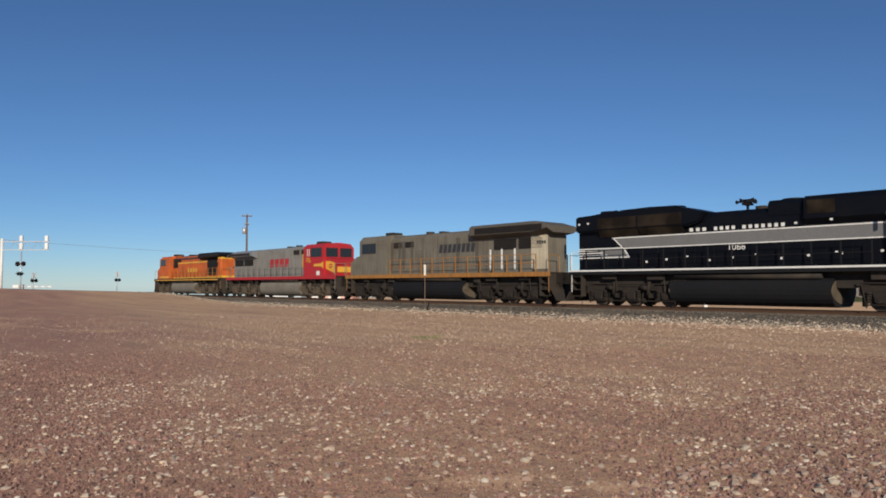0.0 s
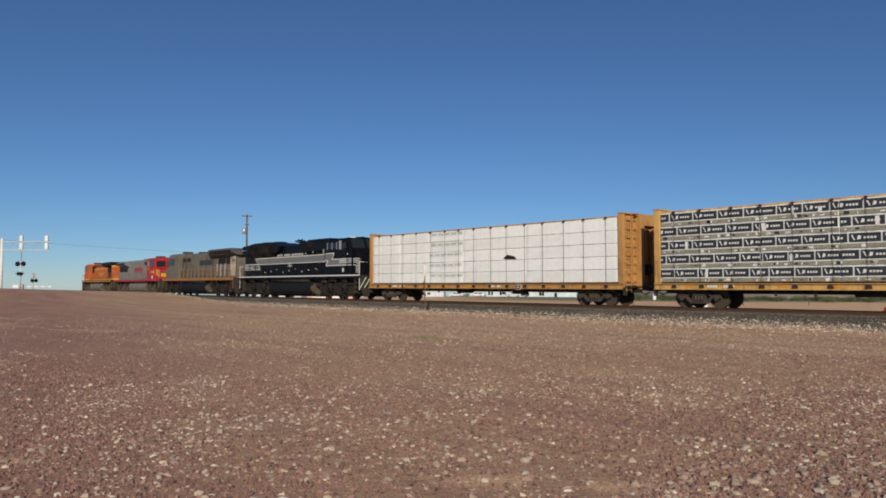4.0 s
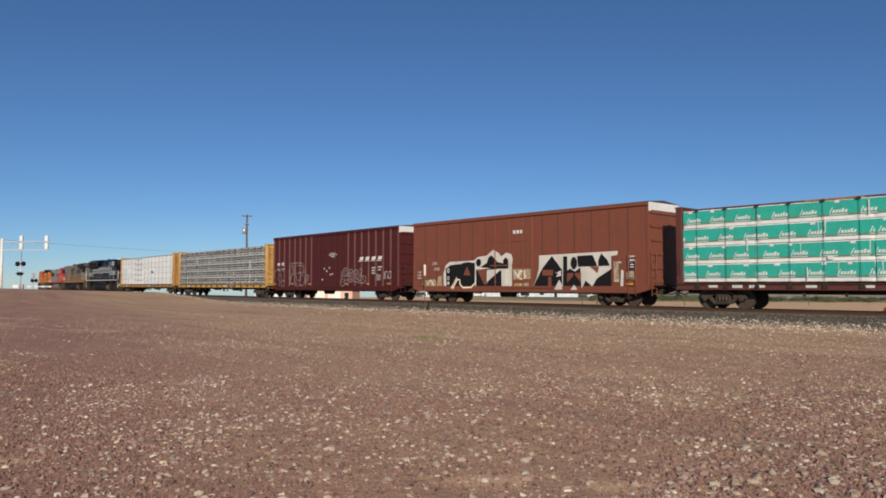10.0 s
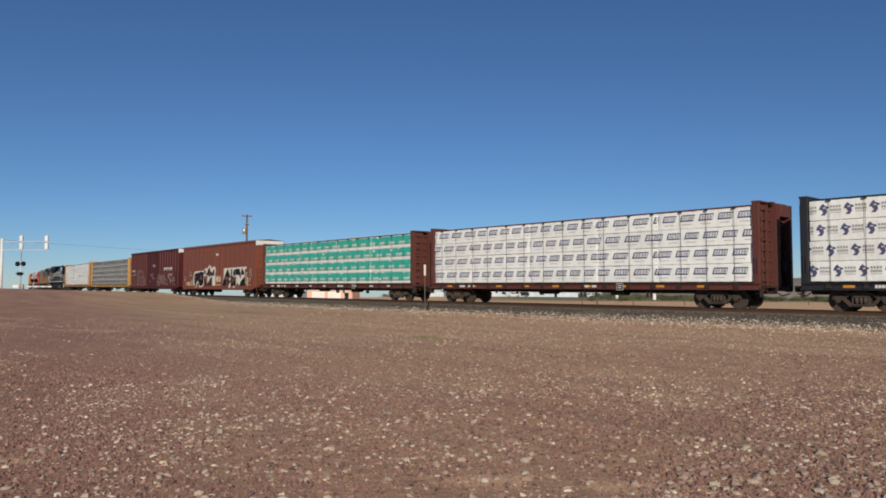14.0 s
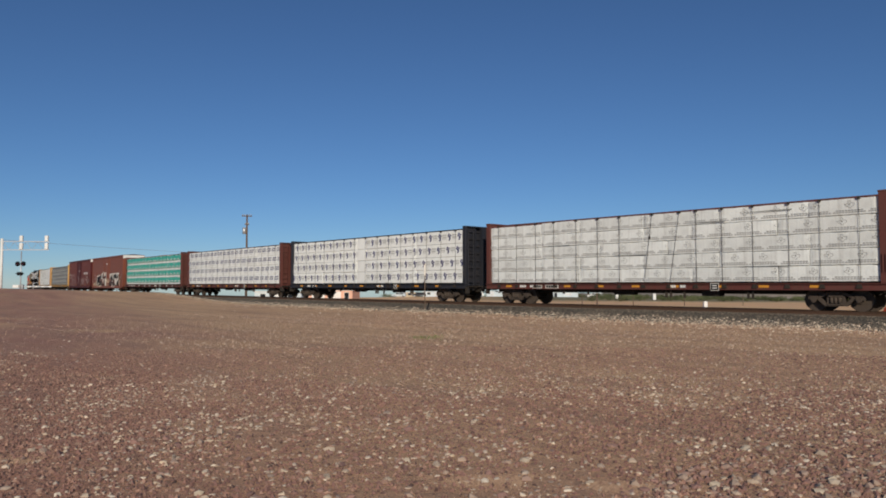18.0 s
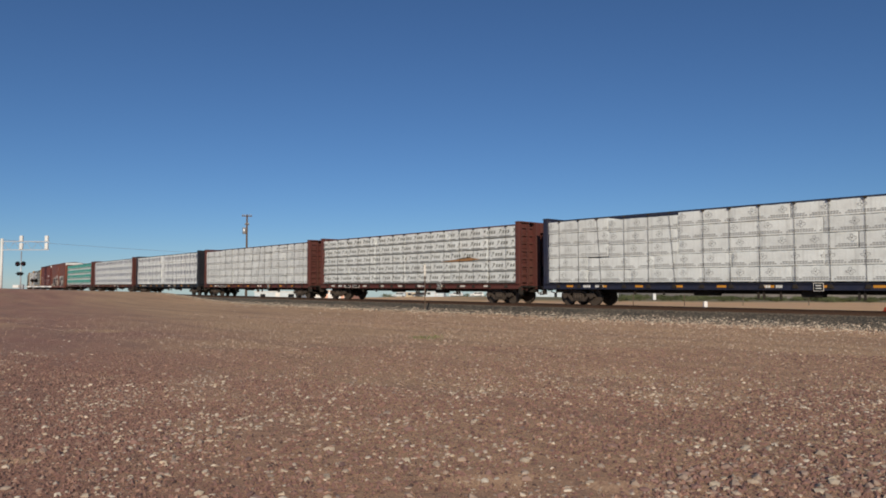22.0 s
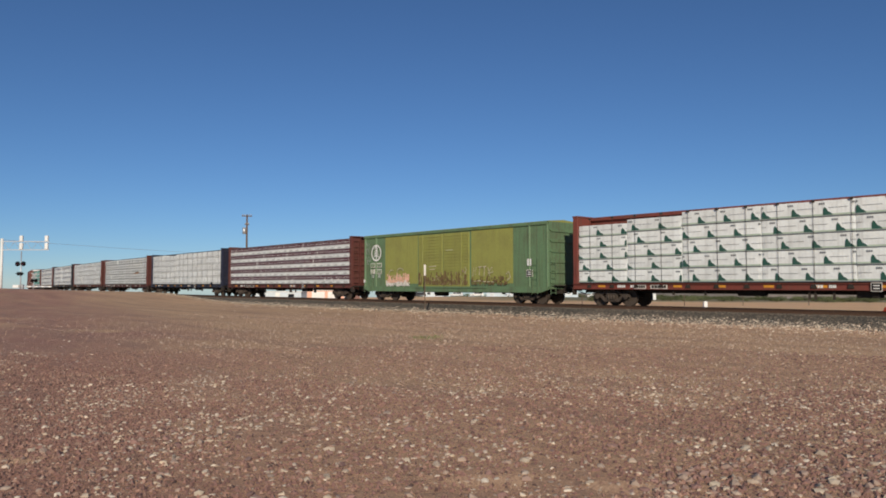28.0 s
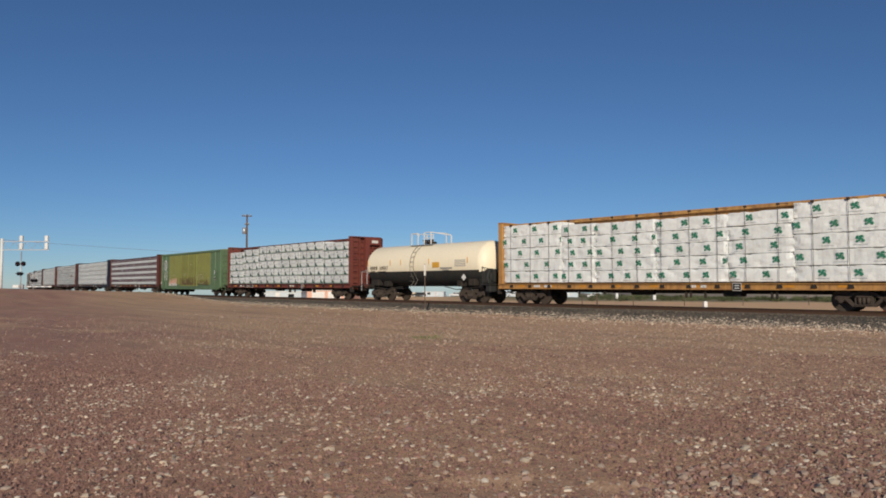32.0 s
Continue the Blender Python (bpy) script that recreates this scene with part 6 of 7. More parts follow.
            tube(bm, (d * u0, sg * 1.46, z), (d * u1, sg * 1.46, z), 0.02, 6)
            part("handrail", bm, M[stanchion_mat], car)
    dusty = rail_mat == "silver_loco" or (rail_mat == "orange_sill" and frame_mat == "signal_black")
    add_bogies(car, (-6.9, 6.9), "loco_truck_dusty" if dusty else "loco_truck")
    for x, w, z in ((-5.4, 0.9, 1.3), (-4.1, 0.5, 1.2), (4.9, 0.7, 1.25), (6.2, 1.1, 1.35), (8.0, 0.6, 1.3), (-8.2, 0.8, 1.35)):
        for sg in (-1, 1):
            bm = bmesh.new()
            box(bm, d * x - w / 2, d * x + w / 2, *sorted((sg * 0.95, sg * 1.28)), z, deck_z - 0.1, bevel=0.03)
            part("equipment_box", bm, M["under"], car)
            bm = bmesh.new()
            tube(bm, (d * x + w / 2 + 0.08, sg * 1.3, deck_z - 0.15), (d * x + w / 2 + 0.16, sg * 1.3, 0.7), 0.025, 6)
            part("air_hose", bm, M["under"], car)
    add_couplers(car, L - 0.45)
    return car, F, d, X


def doors_on(car, mt, X, spans, y, z0, z1):
    """Access doors along a hood, a little proud of it."""
    for a, b in spans:
        for sg in (-1, 1):
            bm = bmesh.new()
            box(bm, *X(a + 0.02, b - 0.02), sg * y - 0.015, sg * y + 0.015, z0, z1, bevel=0.008)
            dr = part("access_door", bm, mt, car)
    return car


def grille(car, X, a, b, y, z0, z1, mt="under", n=8):
    for sg in (-1, 1):
        bm = bmesh.new()
        box(bm, *X(a, b), sg * y - 0.012, sg * y + 0.012, z0, z1)
        g = part("grille", bm, M["signal_black"], car)
        bm = bmesh.new()
        for k in range(n):
            z = z0 + (z1 - z0) * (k + 0.5) / n
            box(bm, *X(a, b), sg * (y + 0.012) - 0.012, sg * (y + 0.012) + 0.012, z - 0.012, z + 0.012)
        part("slats", bm, M[mt], g)


def paint_patch(car, name, mt, pts, y, d=1):
    bm = bmesh.new()
    plate(bm, [(d * x, z) for x, z in pts], 0, y)
    return part(name, bm, M[mt], car)


def ge_loco(label, west, east, cab_west, hood, cabm, nosem, frame_mat, rail_mat, wing, roof_mat, hood_top=4.45):
    """A six-axle locomotive with a wide nose, side-door hood and a winged radiator at its rear. wing: (start, bottom, top)."""
    car, F, d, X = loco_base(label, west, east, cab_west, frame_mat, rail_mat)
    hm, cm, nm = M[hood], M[cabm], M[nosem]
    zt = hood_top
    bm = bmesh.new()
    loft(bm, *X(-F + 0.75, 5.25), [(-0.95, 1.8), (-0.95, zt - 0.2), (-0.75, zt - 0.02), (0.75, zt - 0.02), (0.95, zt - 0.2), (0.95, 1.8)])
    hd = part("hood", bm, hm, car)
    bm = bmesh.new()
    loft(bm, *X(-F + 0.8, 5.2), [(-0.72, zt - 0.04), (-0.68, zt + 0.05), (0.68, zt + 0.05), (0.72, zt - 0.04)])
    part("hood_roof", bm, M[roof_mat], car)
    w0, wb, wt = wing
    bm = bmesh.new()
    ends = ((w0, wb - 0.12, wt), (-F + 1.3, wb - 0.12, wt), (-F + 0.2, wb + 0.05, wt - 0.3))
    rings = []
    for x, lo, hi in ends:
        half_top = 1.3 if hi == wt else 1.15
        rings.append([bm.verts.new((d * x, y, z)) for y, z in ((-0.95, lo), (-1.5, lo + 0.24), (-1.5, hi - 0.15), (-half_top, hi), (half_top, hi), (1.5, hi - 0.15), (1.5, lo + 0.24), (0.95, lo))])
    for a, b in zip(rings, rings[1:]):
        for i in range(8):
            bm.faces.new((a[i], a[(i + 1) % 8], b[(i + 1) % 8], b[i]))
    bm.faces.new(rings[0])
    bm.faces.new(rings[-1])
    part("radiator", bm, M[roof_mat], car)
    grille(car, X, -F + 0.6, w0 - 0.5, 1.505, wb + 0.16, wt - 0.2, "under", 5)
    grille(car, X, -F + 1.0, -F + 2.9, 0.965, wb - 0.85, wb - 0.2)
    grille(car, X, -F + 3.1, -F + 5.0, 0.965, wb - 0.85, wb - 0.2)
    doors_on(hd, hm, X, [(-5.6 + 0.95 * i, -4.65 + 0.95 * i) for i in range(6)], 0.955, 1.95, 3.05)
    doors_on(hd, hm, X, [(0.3 + 1.1 * i, 1.4 + 1.1 * i) for i in range(4)], 0.955, 1.95, 3.6)
    grille(car, X, 2.6, 3.6, 0.975, 3.75, 4.15)
    grille(car, X, 4.0, 4.9, 0.975, 3.75, 4.15)
    bm = bmesh.new()
    loft(bm, *X(5.25, 8.55), [(-1.48, 1.8), (-1.48, zt - 0.22), (-1.15, zt + 0.12), (0, zt + 0.2), (1.15, zt + 0.12), (1.48, zt - 0.22), (1.48, 1.8)])
    cab = part("cab", bm, cm, car)
    for sg in (-1, 1):
        for a, b in ((6.5, 7.3), (7.38, 8.2)):
            bm = bmesh.new()
            box(bm, *X(a, b), sg * 1.485 - 0.012, sg * 1.485 + 0.012, 3.45, 4.12)
            part("window", bm, M["glass"], cab)
            bm = bmesh.new()
            box(bm, *X(a - 0.04, b + 0.04), sg * 1.48 - 0.012, sg * 1.48 + 0.012, 3.4, 4.17)
            part("window_frame", bm, M["under"], cab)
        bm = bmesh.new()
        box(bm, *X(8.55, 8.575), *sorted((sg * 0.12, sg * 1.25)), 3.4, 4.15)
        part("windshield", bm, M["glass"], cab)
    bm = bmesh.new()
    for sg in (1,):
        prism(bm, [(d * 8.5, 1.8), (d * 8.5, 3.35), (d * 9.35, 3.2), (d * 10.1, 2.75), (d * 10.1, 1.8)], -1.25, 1.25)
    ns = part("nose", bm, nm, car)
    bm = bmesh.new()
    box(bm, *X(10.1, 10.14), -0.35, 0.35, 1.85, 2.7)
    part("nose_door", bm, nm, ns)
    bm = bmesh.new()
    tube(bm, (d * 1.9, 0, zt), (d * 1.9, 0, zt + 0.25), 0.3, 14)
    part("exhaust_stack", bm, M["under"], car)
    bm = bmesh.new()
    box(bm, *X(0.2, 0.6), -0.35, 0.35, zt + 0.03, zt + 0.2, bevel=0.03)
    part("hatch", bm, M["under"], car)
    bm = bmesh.new()
    box(bm, *X(5.7, 6.6), -0.5, 0.5, zt + 0.16, zt + 0.4, bevel=0.05)
    part("air_conditioner", bm, M["under"], car)
    return car, hd, cab, ns, d


def emd_loco(label, west, east):
    """A black six-axle locomotive, its cab to the east, with a grey lightning stripe edged in white."""
    car, F, d, X = loco_base(label, west, east, False, "signal_black", "white", 1.85, (-4.5, 3.1), "signal_black")
    pm = M["black_loco"]
    for sg in (-1, 1):
        bm = bmesh.new()
        box(bm, -F, F, sg * 1.536 - 0.004, sg * 1.536 + 0.004, 1.78, 1.865)
        part("sill_line", bm, M["white"], car)
    bm = bmesh.new()
    loft(bm, -10.3, 5.55, [(-1.0, 1.85), (-1.0, 4.35), (-0.8, 4.58), (0.8, 4.58), (1.0, 4.35), (1.0, 1.85)])
    hd = part("hood", bm, pm, car)
    bm = bmesh.new()
    prism(bm, [(-10.3, 3.95), (-10.3, 4.82), (-7.6, 4.95), (-7.45, 5.02), (-5.5, 5.06), (-4.2, 5.02), (-2.6, 4.6), (-2.9, 4.1), (-3.6, 3.95)], -1.36, 1.36)
    bmesh.ops.bevel(bm, geom=list(bm.edges), offset=0.08, segments=2, affect="EDGES")
    part("radiator", bm, pm, car)
    for sg in (-1, 1):
        for a, b in ((-8.8, -6.4), (-6.3, -3.8)):
            bm = bmesh.new()
            loft(bm, a, b, [(sg * 1.02, 3.62), (sg * 1.06, 3.62), (sg * 1.38, 4.1), (sg * 1.38, 4.66), (sg * 1.34, 4.66), (sg * 1.34, 4.12)])
            part("radiator_screen", bm, M["tan_screen"], car)
    for x in (-8.8, -6.9, -5.0):
        bm = bmesh.new()
        tube(bm, (x, 0, 4.95), (x, 0, 5.12), 0.62, 22)
        part("fan", bm, pm, car)
    bm = bmesh.new()
    loft(bm, 0.33, 1.84, [(-1.03, 4.2), (-1.03, 4.72), (-0.85, 4.9), (0.85, 4.9), (1.03, 4.72), (1.03, 4.2)])
    part("dynamic_brake_hatch", bm, pm, car)
    bm = bmesh.new()
    loft(bm, 1.96, 5.5, [(-1.0, 3.7), (-1.22, 3.95), (-1.22, 4.74), (-1.05, 4.95), (1.05, 4.95), (1.22, 4.74), (1.22, 3.95), (1.0, 3.7)])
    part("inverter_cabinet", bm, pm, car)
    for sg in (-1, 1):
        bm = bmesh.new()
        box(bm, 2.1, 3.25, sg * 1.225 - 0.01, sg * 1.225 + 0.01, 4.15, 4.75)
        part("intake_screen", bm, M["tan_screen"], car)
    for x in (1.1, 2.9, 4.2):
        bm = bmesh.new()
        tube(bm, (x, 0, 4.9), (x, 0, 5.0), 0.5, 20)
        part("fan", bm, M["signal_black"], car)
    bm = bmesh.new()
    tube(bm, (-0.4, 0, 4.5), (-0.4, 0, 4.78), 0.28, 14)
    part("exhaust_stack", bm, M["under"], car)
    bm = bmesh.new()
    for y, z, a, b in ((-0.3, 5.02, -1.5, -0.55), (-0.1, 5.12, -1.4, -0.75), (0.1, 5.02, -1.35, -0.7)):
        tube(bm, (a, y, z), (a + 0.14, y, z), 0.1, 10, r2=0.045)
        tube(bm, (a + 0.14, y, z), (b - 0.14, y, z), 0.04, 8)
        tube(bm, (b - 0.14, y, z), (b, y, z), 0.045, 10, r2=0.1)
    box(bm, -1.2, -0.86, -0.36, 0.16, 4.86, 4.96)
    tube(bm, (-1.03, -0.1, 4.5), (-1.03, -0.1, 4.9), 0.07, 6)
    part("horn", bm, M["signal_black"], car)
    doors_on(hd, pm, X, [(-9.4 + 1.02 * i, -8.38 + 1.02 * i) for i in range(14)], 1.005, 2.0, 2.85)
    bm = bmesh.new()
    loft(bm, 5.55, 8.75, [(-1.5, 1.85), (-1.5, 4.45), (-1.2, 4.82), (0, 4.94), (1.2, 4.82), (1.5, 4.45), (1.5, 1.85)])
    prism(bm, [(8.75, 1.85), (8.75, 4.83), (8.9, 4.8), (9.3, 3.9), (9.3, 1.85)], -1.42, 1.42)
    cab = part("cab", bm, pm, car)
    for sg in (-1, 1):
        for a, b in ((5.85, 6.5), (6.58, 7.2), (7.27, 7.85)):
            bm = bmesh.new()
            box(bm, a, b, sg * 1.505 - 0.012, sg * 1.505 + 0.012, 3.95, 4.45)
            w = part("window", bm, M["glass"], cab)
            bm = bmesh.new()
            box(bm, a - 0.03, a + 0.04, sg * 1.51 - 0.014, sg * 1.51 + 0.014, 3.92, 4.5)
            part("window_frame", bm, M["galv"], w)
        bm = bmesh.new()
        prism(bm, [(8.965, 4.7), (8.985, 4.72), (9.305, 4.0), (9.285, 3.97)], *sorted((sg * 0.12, sg * 1.3)))
        part("windshield", bm, M["glass"], cab)
        bm = bmesh.new()
        box(bm, 8.15, 8.62, sg * 1.505 - 0.01, sg * 1.505 + 0.01, 3.98, 4.42)
        part("window", bm, M["glass"], cab)
    bm = bmesh.new()
    box(bm, 8.68, 8.84, -1.25, -0.75, 4.72, 4.9, bevel=0.02)
    box(bm, 8.68, 8.84, 0.75, 1.25, 4.72, 4.9, bevel=0.02)
    part("number_board", bm, M["white"], cab)
    bm = bmesh.new()
    box(bm, 7.86, 7.93, -1.66, -1.5, 3.9, 4.6)
    part("wind_deflector", bm, M["galv"], cab)
    bm = bmesh.new()
    prism(bm, [(9.3, 1.85), (9.3, 3.92), (10.05, 3.86), (10.4, 3.6), (10.5, 3.0), (10.5, 1.85)], -1.24, 1.24)
    bmesh.ops.bevel(bm, geom=[e for e in bm.edges if min(v.co.x for v in e.verts) > 10.0 and abs(e.verts[0].co.y - e.verts[1].co.y) < 0.01], offset=0.22, segments=3, affect="EDGES")
    ns = part("nose", bm, pm, car)
    # stripe: upper run on the hood, the step, and the lower run round the nose
    y = -1.035
    paint_patch(hd, "stripe", "stripe_grey", [(-7.95, 3.54), (-7.3, 3.02), (5.5, 3.02), (5.5, 3.58)], y)
    paint_patch(hd, "stripe", "stripe_grey", [(-8.9, 2.56), (-7.15, 2.56), (-7.35, 3.02), (-8.9, 3.02)], y)
    for k, z in enumerate((2.64, 2.77, 2.9)):
        paint_patch(hd, "stripe_line", "white", [(-10.28, z), (-8.4 - 0.3 * k, z), (-8.4 - 0.3 * k, z + 0.055), (-10.28, z + 0.055)], y - 0.006)
    for pts in ([(-8.05, 3.54), (5.5, 3.58), (5.5, 3.64), (-8.1, 3.6)], [(-7.3, 2.98), (5.5, 2.98), (5.5, 3.03), (-7.3, 3.03)],
                [(-8.1, 3.6), (-8.0, 3.6), (-7.35, 3.02), (-7.45, 3.02)], [(-7.42, 3.03), (-7.32, 3.03), (-6.98, 2.51), (-7.1, 2.51)],
                [(-10.28, 2.5), (-7.0, 2.5), (-7.0, 2.56), (-10.28, 2.56)], [(-10.28, 3.0), (-7.4, 3.0), (-7.4, 3.06), (-10.28, 3.06)]):
        paint_patch(hd, "stripe_line", "white", pts, y - 0.006)
    y = -1.515
    paint_patch(cab, "stripe", "stripe_grey", [(5.58, 3.06), (6.0, 3.06), (5.7, 2.68), (8.75, 2.66), (8.75, 3.1), (6.58, 3.1), (6.88, 3.6), (5.58, 3.6)], y)
    for k, z in enumerate((2.82, 2.96)):
        paint_patch(cab, "stripe_line", "white", [(7.7, z), (8.75, z), (8.75, z + 0.055), (7.7, z + 0.055)], y - 0.006)
    for pts in ([(5.58, 3.58), (6.88, 3.6), (6.95, 3.66), (5.58, 3.64)], [(6.86, 3.64), (6.96, 3.64), (6.66, 3.13), (6.56, 3.13)], [(6.56, 3.1), (8.75, 3.1), (8.75, 3.16), (6.56, 3.16)],
                [(5.68, 2.6), (8.75, 2.6), (8.75, 2.66), (5.68, 2.66)], [(5.64, 2.62), (5.74, 2.62), (6.05, 3.08), (5.95, 3.08)], [(5.58, 3.02), (6.02, 3.02), (6.02, 3.08), (5.58, 3.08)]):
        paint_patch(cab, "stripe_line", "white", pts, y - 0.009)
    y = -1.435
    for z in (2.6, 2.82, 2.96, 3.1):
        paint_patch(cab, "stripe_line", "white", [(8.75, z), (9.3, z), (9.3, z + 0.06), (8.75, z + 0.06)], y)
    y = -1.25
    for k, z in enumerate((3.1, 2.96, 2.82, 2.6)):
        x = 10.16 - 0.16 * k
        paint_patch(ns, "stripe_line", "white", [(9.3, z), (x - 0.08, z), (x, z - 0.1), (x, 2.0), (x + 0.06, 2.0), (x + 0.06, z - 0.04), (x - 0.06, z + 0.06), (9.3, z + 0.06)], y)
    for a, b, n in ((-3.55, -2.53, 3), (-2.28, -1.1, 4), (-0.88, 1.2, 7)):
        letters(hd, "white", a, b, 3.68, 3.85, -1.041, n, "company_name", 0.0, 0.56)
    text(hd, "1066", 0.32, "white", pose(-1.16, -1.09, 2.7))
    paint_patch(cab, "builder_plate", "chalk", [(8.1, 2.1), (8.36, 2.1), (8.36, 2.4), (8.1, 2.4)], -1.512)
    for x, z in ((3.1, 3.85), (4.95, 2.45), (5.3, 4.3), (3.4, 2.4), (-10.0, 4.4), (-9.4, 4.42), (1.55, 3.8), (8.9, 3.5)):
        strip("door_label", 0.12, 0.09, "white", hd, x, -1.24 if z > 3.65 and x > 1.9 else -1.52 if x > 8 else -1.4 if x < -9 else -1.043, z)
    for i in range(9):
        strip("door_label", 0.12, 0.1, "white", hd, -6.0 + i * 1.15, -1.03, 2.25 + 0.1 * (i % 3))
    for k in range(7):
        bm = bmesh.new()
        box(bm, F + 0.002, F + 0.012, -0.03, 0.03, -0.5, 0.5)
        bm.transform(Matrix.Translation((0, -1.2 + k * 0.4, 1.25)) @ Matrix.Rotation(radians(-35), 4, "X"))
        part("warning_stripe", bm, M["white"], car)
    bm = bmesh.new()
    box(bm, 5.3, 5.36, -1.6, -1.5, 3.6, 4.0)
    part("mirror", bm, M["galv"], cab)
    return car


# ---- the train, from its head ----
car, hd, cab, ns, d = ge_loco("weathered orange diesel locomotive with a dark roof", 92.6, 71.0, True, "orange_loco", "orange_loco", "orange_loco",
                              "signal_black", "orange_sill", (-4.0, 3.95, 4.55), "signal_black", 4.4)
paint_patch(hd, "stripe", "yellow_loco", [(-9.6, 3.55), (5.2, 3.55), (5.2, 3.72), (-9.6, 3.72)], -0.985, d)
paint_patch(hd, "stripe", "yellow_loco", [(-9.6, 1.82), (5.2, 1.82), (5.2, 2.0), (-9.6, 2.0)], -0.985, d)
letters(hd, "yellow_loco", -0.4, 2.8, 2.5, 3.0, -0.99, 4, "company_name")
grille(car, lambda a, b: sorted((-a, -b)), -8.3, -5.6, 0.985, 2.15, 3.85)
grille(car, lambda a, b: sorted((-a, -b)), 3.6, 5.1, 0.985, 3.1, 4.1)
paint_patch(hd, "soot_streak", "dark_roof", [(-9.6, 4.0), (5.2, 4.0), (5.2, 4.22), (-9.6, 4.22)], -0.987, d)
bm = bmesh.new()
box(bm, 9.15, 10.05, -1.28, 1.28, 1.82, 4.02, bevel=0.12)
es = part("rear_hood", bm, M["orange_loco"], car, "bright orange rounded rear hood end")
bm = bmesh.new()
box(bm, 9.12, 10.08, -1.3, 1.3, 3.72, 4.06, bevel=0.1)
part("rear_band", bm, M["yellow_loco"], es)
bm = bmesh.new()
box(bm, 9.12, 10.08, -1.3, 1.3, 1.84, 2.06)
part("rear_band", bm, M["yellow_loco"], es)
bm = bmesh.new()
box(bm, -9.9, 9.9, -1.54, -1.532, 1.6, 1.7)
part("sill_line", bm, M["yellow_loco"], car)
paint_patch(cab, "stripe", "yellow_loco", [(5.3, 1.9), (8.5, 1.9), (8.5, 2.12), (5.3, 2.12)], -1.495, d)
car, hd, cab, ns, d = ge_loco("silver diesel locomotive with a red nose and yellow emblem", 70.3, 48.75, False, "silver_loco", "red_loco", "red_loco",
                              "red_loco", "silver_loco", (-4.6, 3.75, 4.35), "grey_stripe", 4.4)
letters(hd, "red_loco", -1.9, 1.9, 2.7, 3.45, -0.99, 4, "company_name", 0.1)
paint_patch(hd, "stripe", "red_loco", [(4.6, 1.85), (5.25, 1.85), (5.25, 4.2), (4.9, 4.2), (4.35, 3.6), (4.35, 2.6)], -0.985)
paint_patch(hd, "stripe_line", "yellow_loco", [(4.2, 2.6), (4.35, 2.6), (4.35, 3.6), (4.9, 4.2), (4.75, 4.2), (4.2, 3.65)], -0.987)
text(cab, "706", 0.42, "yellow_loco", pose(6.1, -1.52, 2.95))
paint_patch(cab, "emblem", "yellow_loco", [(7.0, 2.62), (8.2, 2.6), (8.55, 2.4), (8.55, 3.05), (8.2, 2.85), (7.0, 2.82)], -1.505)
paint_patch(ns, "emblem", "yellow_loco", [(8.55, 2.4), (9.1, 2.25), (10.0, 2.0), (10.0, 2.85), (9.3, 3.0), (8.55, 3.05)], -1.262)
paint_patch(ns, "emblem_ring", "red_loco", arc(9.3, 2.62, 0.3, 0.18, 0, 350, 14), -1.266)
paint_patch(ns, "emblem_bar", "yellow_loco", [(9.05, 2.57), (9.55, 2.57), (9.55, 2.67), (9.05, 2.67)], -1.27)
for u in (5.9, 6.2):
    paint_patch(cab, "window_sun_screen", "white", [(u, 3.5), (u + 0.12, 3.5), (u + 0.12, 4.1), (u, 4.1)], -1.507)
bm = bmesh.new()
box(bm, 10.145, 10.16, -1.15, 1.15, 2.1, 2.55)
part("emblem", bm, M["yellow_loco"], ns)
strip("label_panel", 0.5, 0.35, "white", cab, 7.7, -1.5, 2.05)
car, hd, cab, ns, d = ge_loco("dusty grey diesel locomotive with blue lettering", 48.0, 26.45, True, "grey_loco", "grey_loco", "grey_loco",
                              "orange_sill", "orange_sill", (-3.7, 4.1, 4.85), "dark_grey_loco", 4.6)
letters(hd, "dark_print", 0.15, 3.75, 3.25, 3.8, -0.99, 8, "company_name", 0.1)
paint_patch(hd, "number_panel", "beige_panel", [(-9.85, 2.0), (-8.55, 2.0), (-8.55, 4.0), (-9.85, 4.0)], -0.985, d)
letters(hd, "dark_print", 9.0, 9.75, 3.5, 3.68, -0.995, 4, "number")
for u, w in ((5.0, 0.5), (4.1, 0.25), (3.6, 0.35), (2.7, 0.2), (-2.2, 0.3), (-4.0, 0.25)):
    paint_patch(hd, "soot_streak", "dark_grey_loco", [(u, 2.4), (u + w * 0.5, 2.1), (u + w, 2.5), (u + w * 1.1, 4.2), (u - 0.1, 4.2)], -0.988, d)
for u in (-5.2, -6.2, -7.3):
    paint_patch(hd, "streak", "white", [(u, 2.0), (u + 0.16, 2.0), (u + 0.16, 3.3), (u, 3.3)], -0.99, d)
emd_loco("black diesel locomotive with a grey lightning stripe", 25.75, 3.85)
w_car = lumber_car("yellow lumber flatcar stacked with plain white wrapped packs", "amber", 3.05, -19.55, 5, ("plain", "plain", "fine_words", "plain", "plain"), (3, 3, 3, 5, 6))
lumber_car("yellow lumber flatcar with dark-printed lumber packs", "yellow", -21.35, -43.95, 5, "dark_band", (3, 2, 3, 3, 2))
bx, L = box_car("maroon box car with white graffiti outlines", "maroon", -45.45, -64.25, 5.42, (-1.9, 1.85), 20, "dark_roof", rib_paint="maroon_rib")
Y = -1.494
def outline_tag(*lines, w=0.042):
    """Graffiti sprayed as pale outlines."""
    for pts in lines:
        bm = bmesh.new()
        stroke(bm, rounded(pts) if len(pts) > 2 else pts, w, Y)
        part("graffiti", bm, M["chalk_thin"], bx, "white painted outline graffiti")


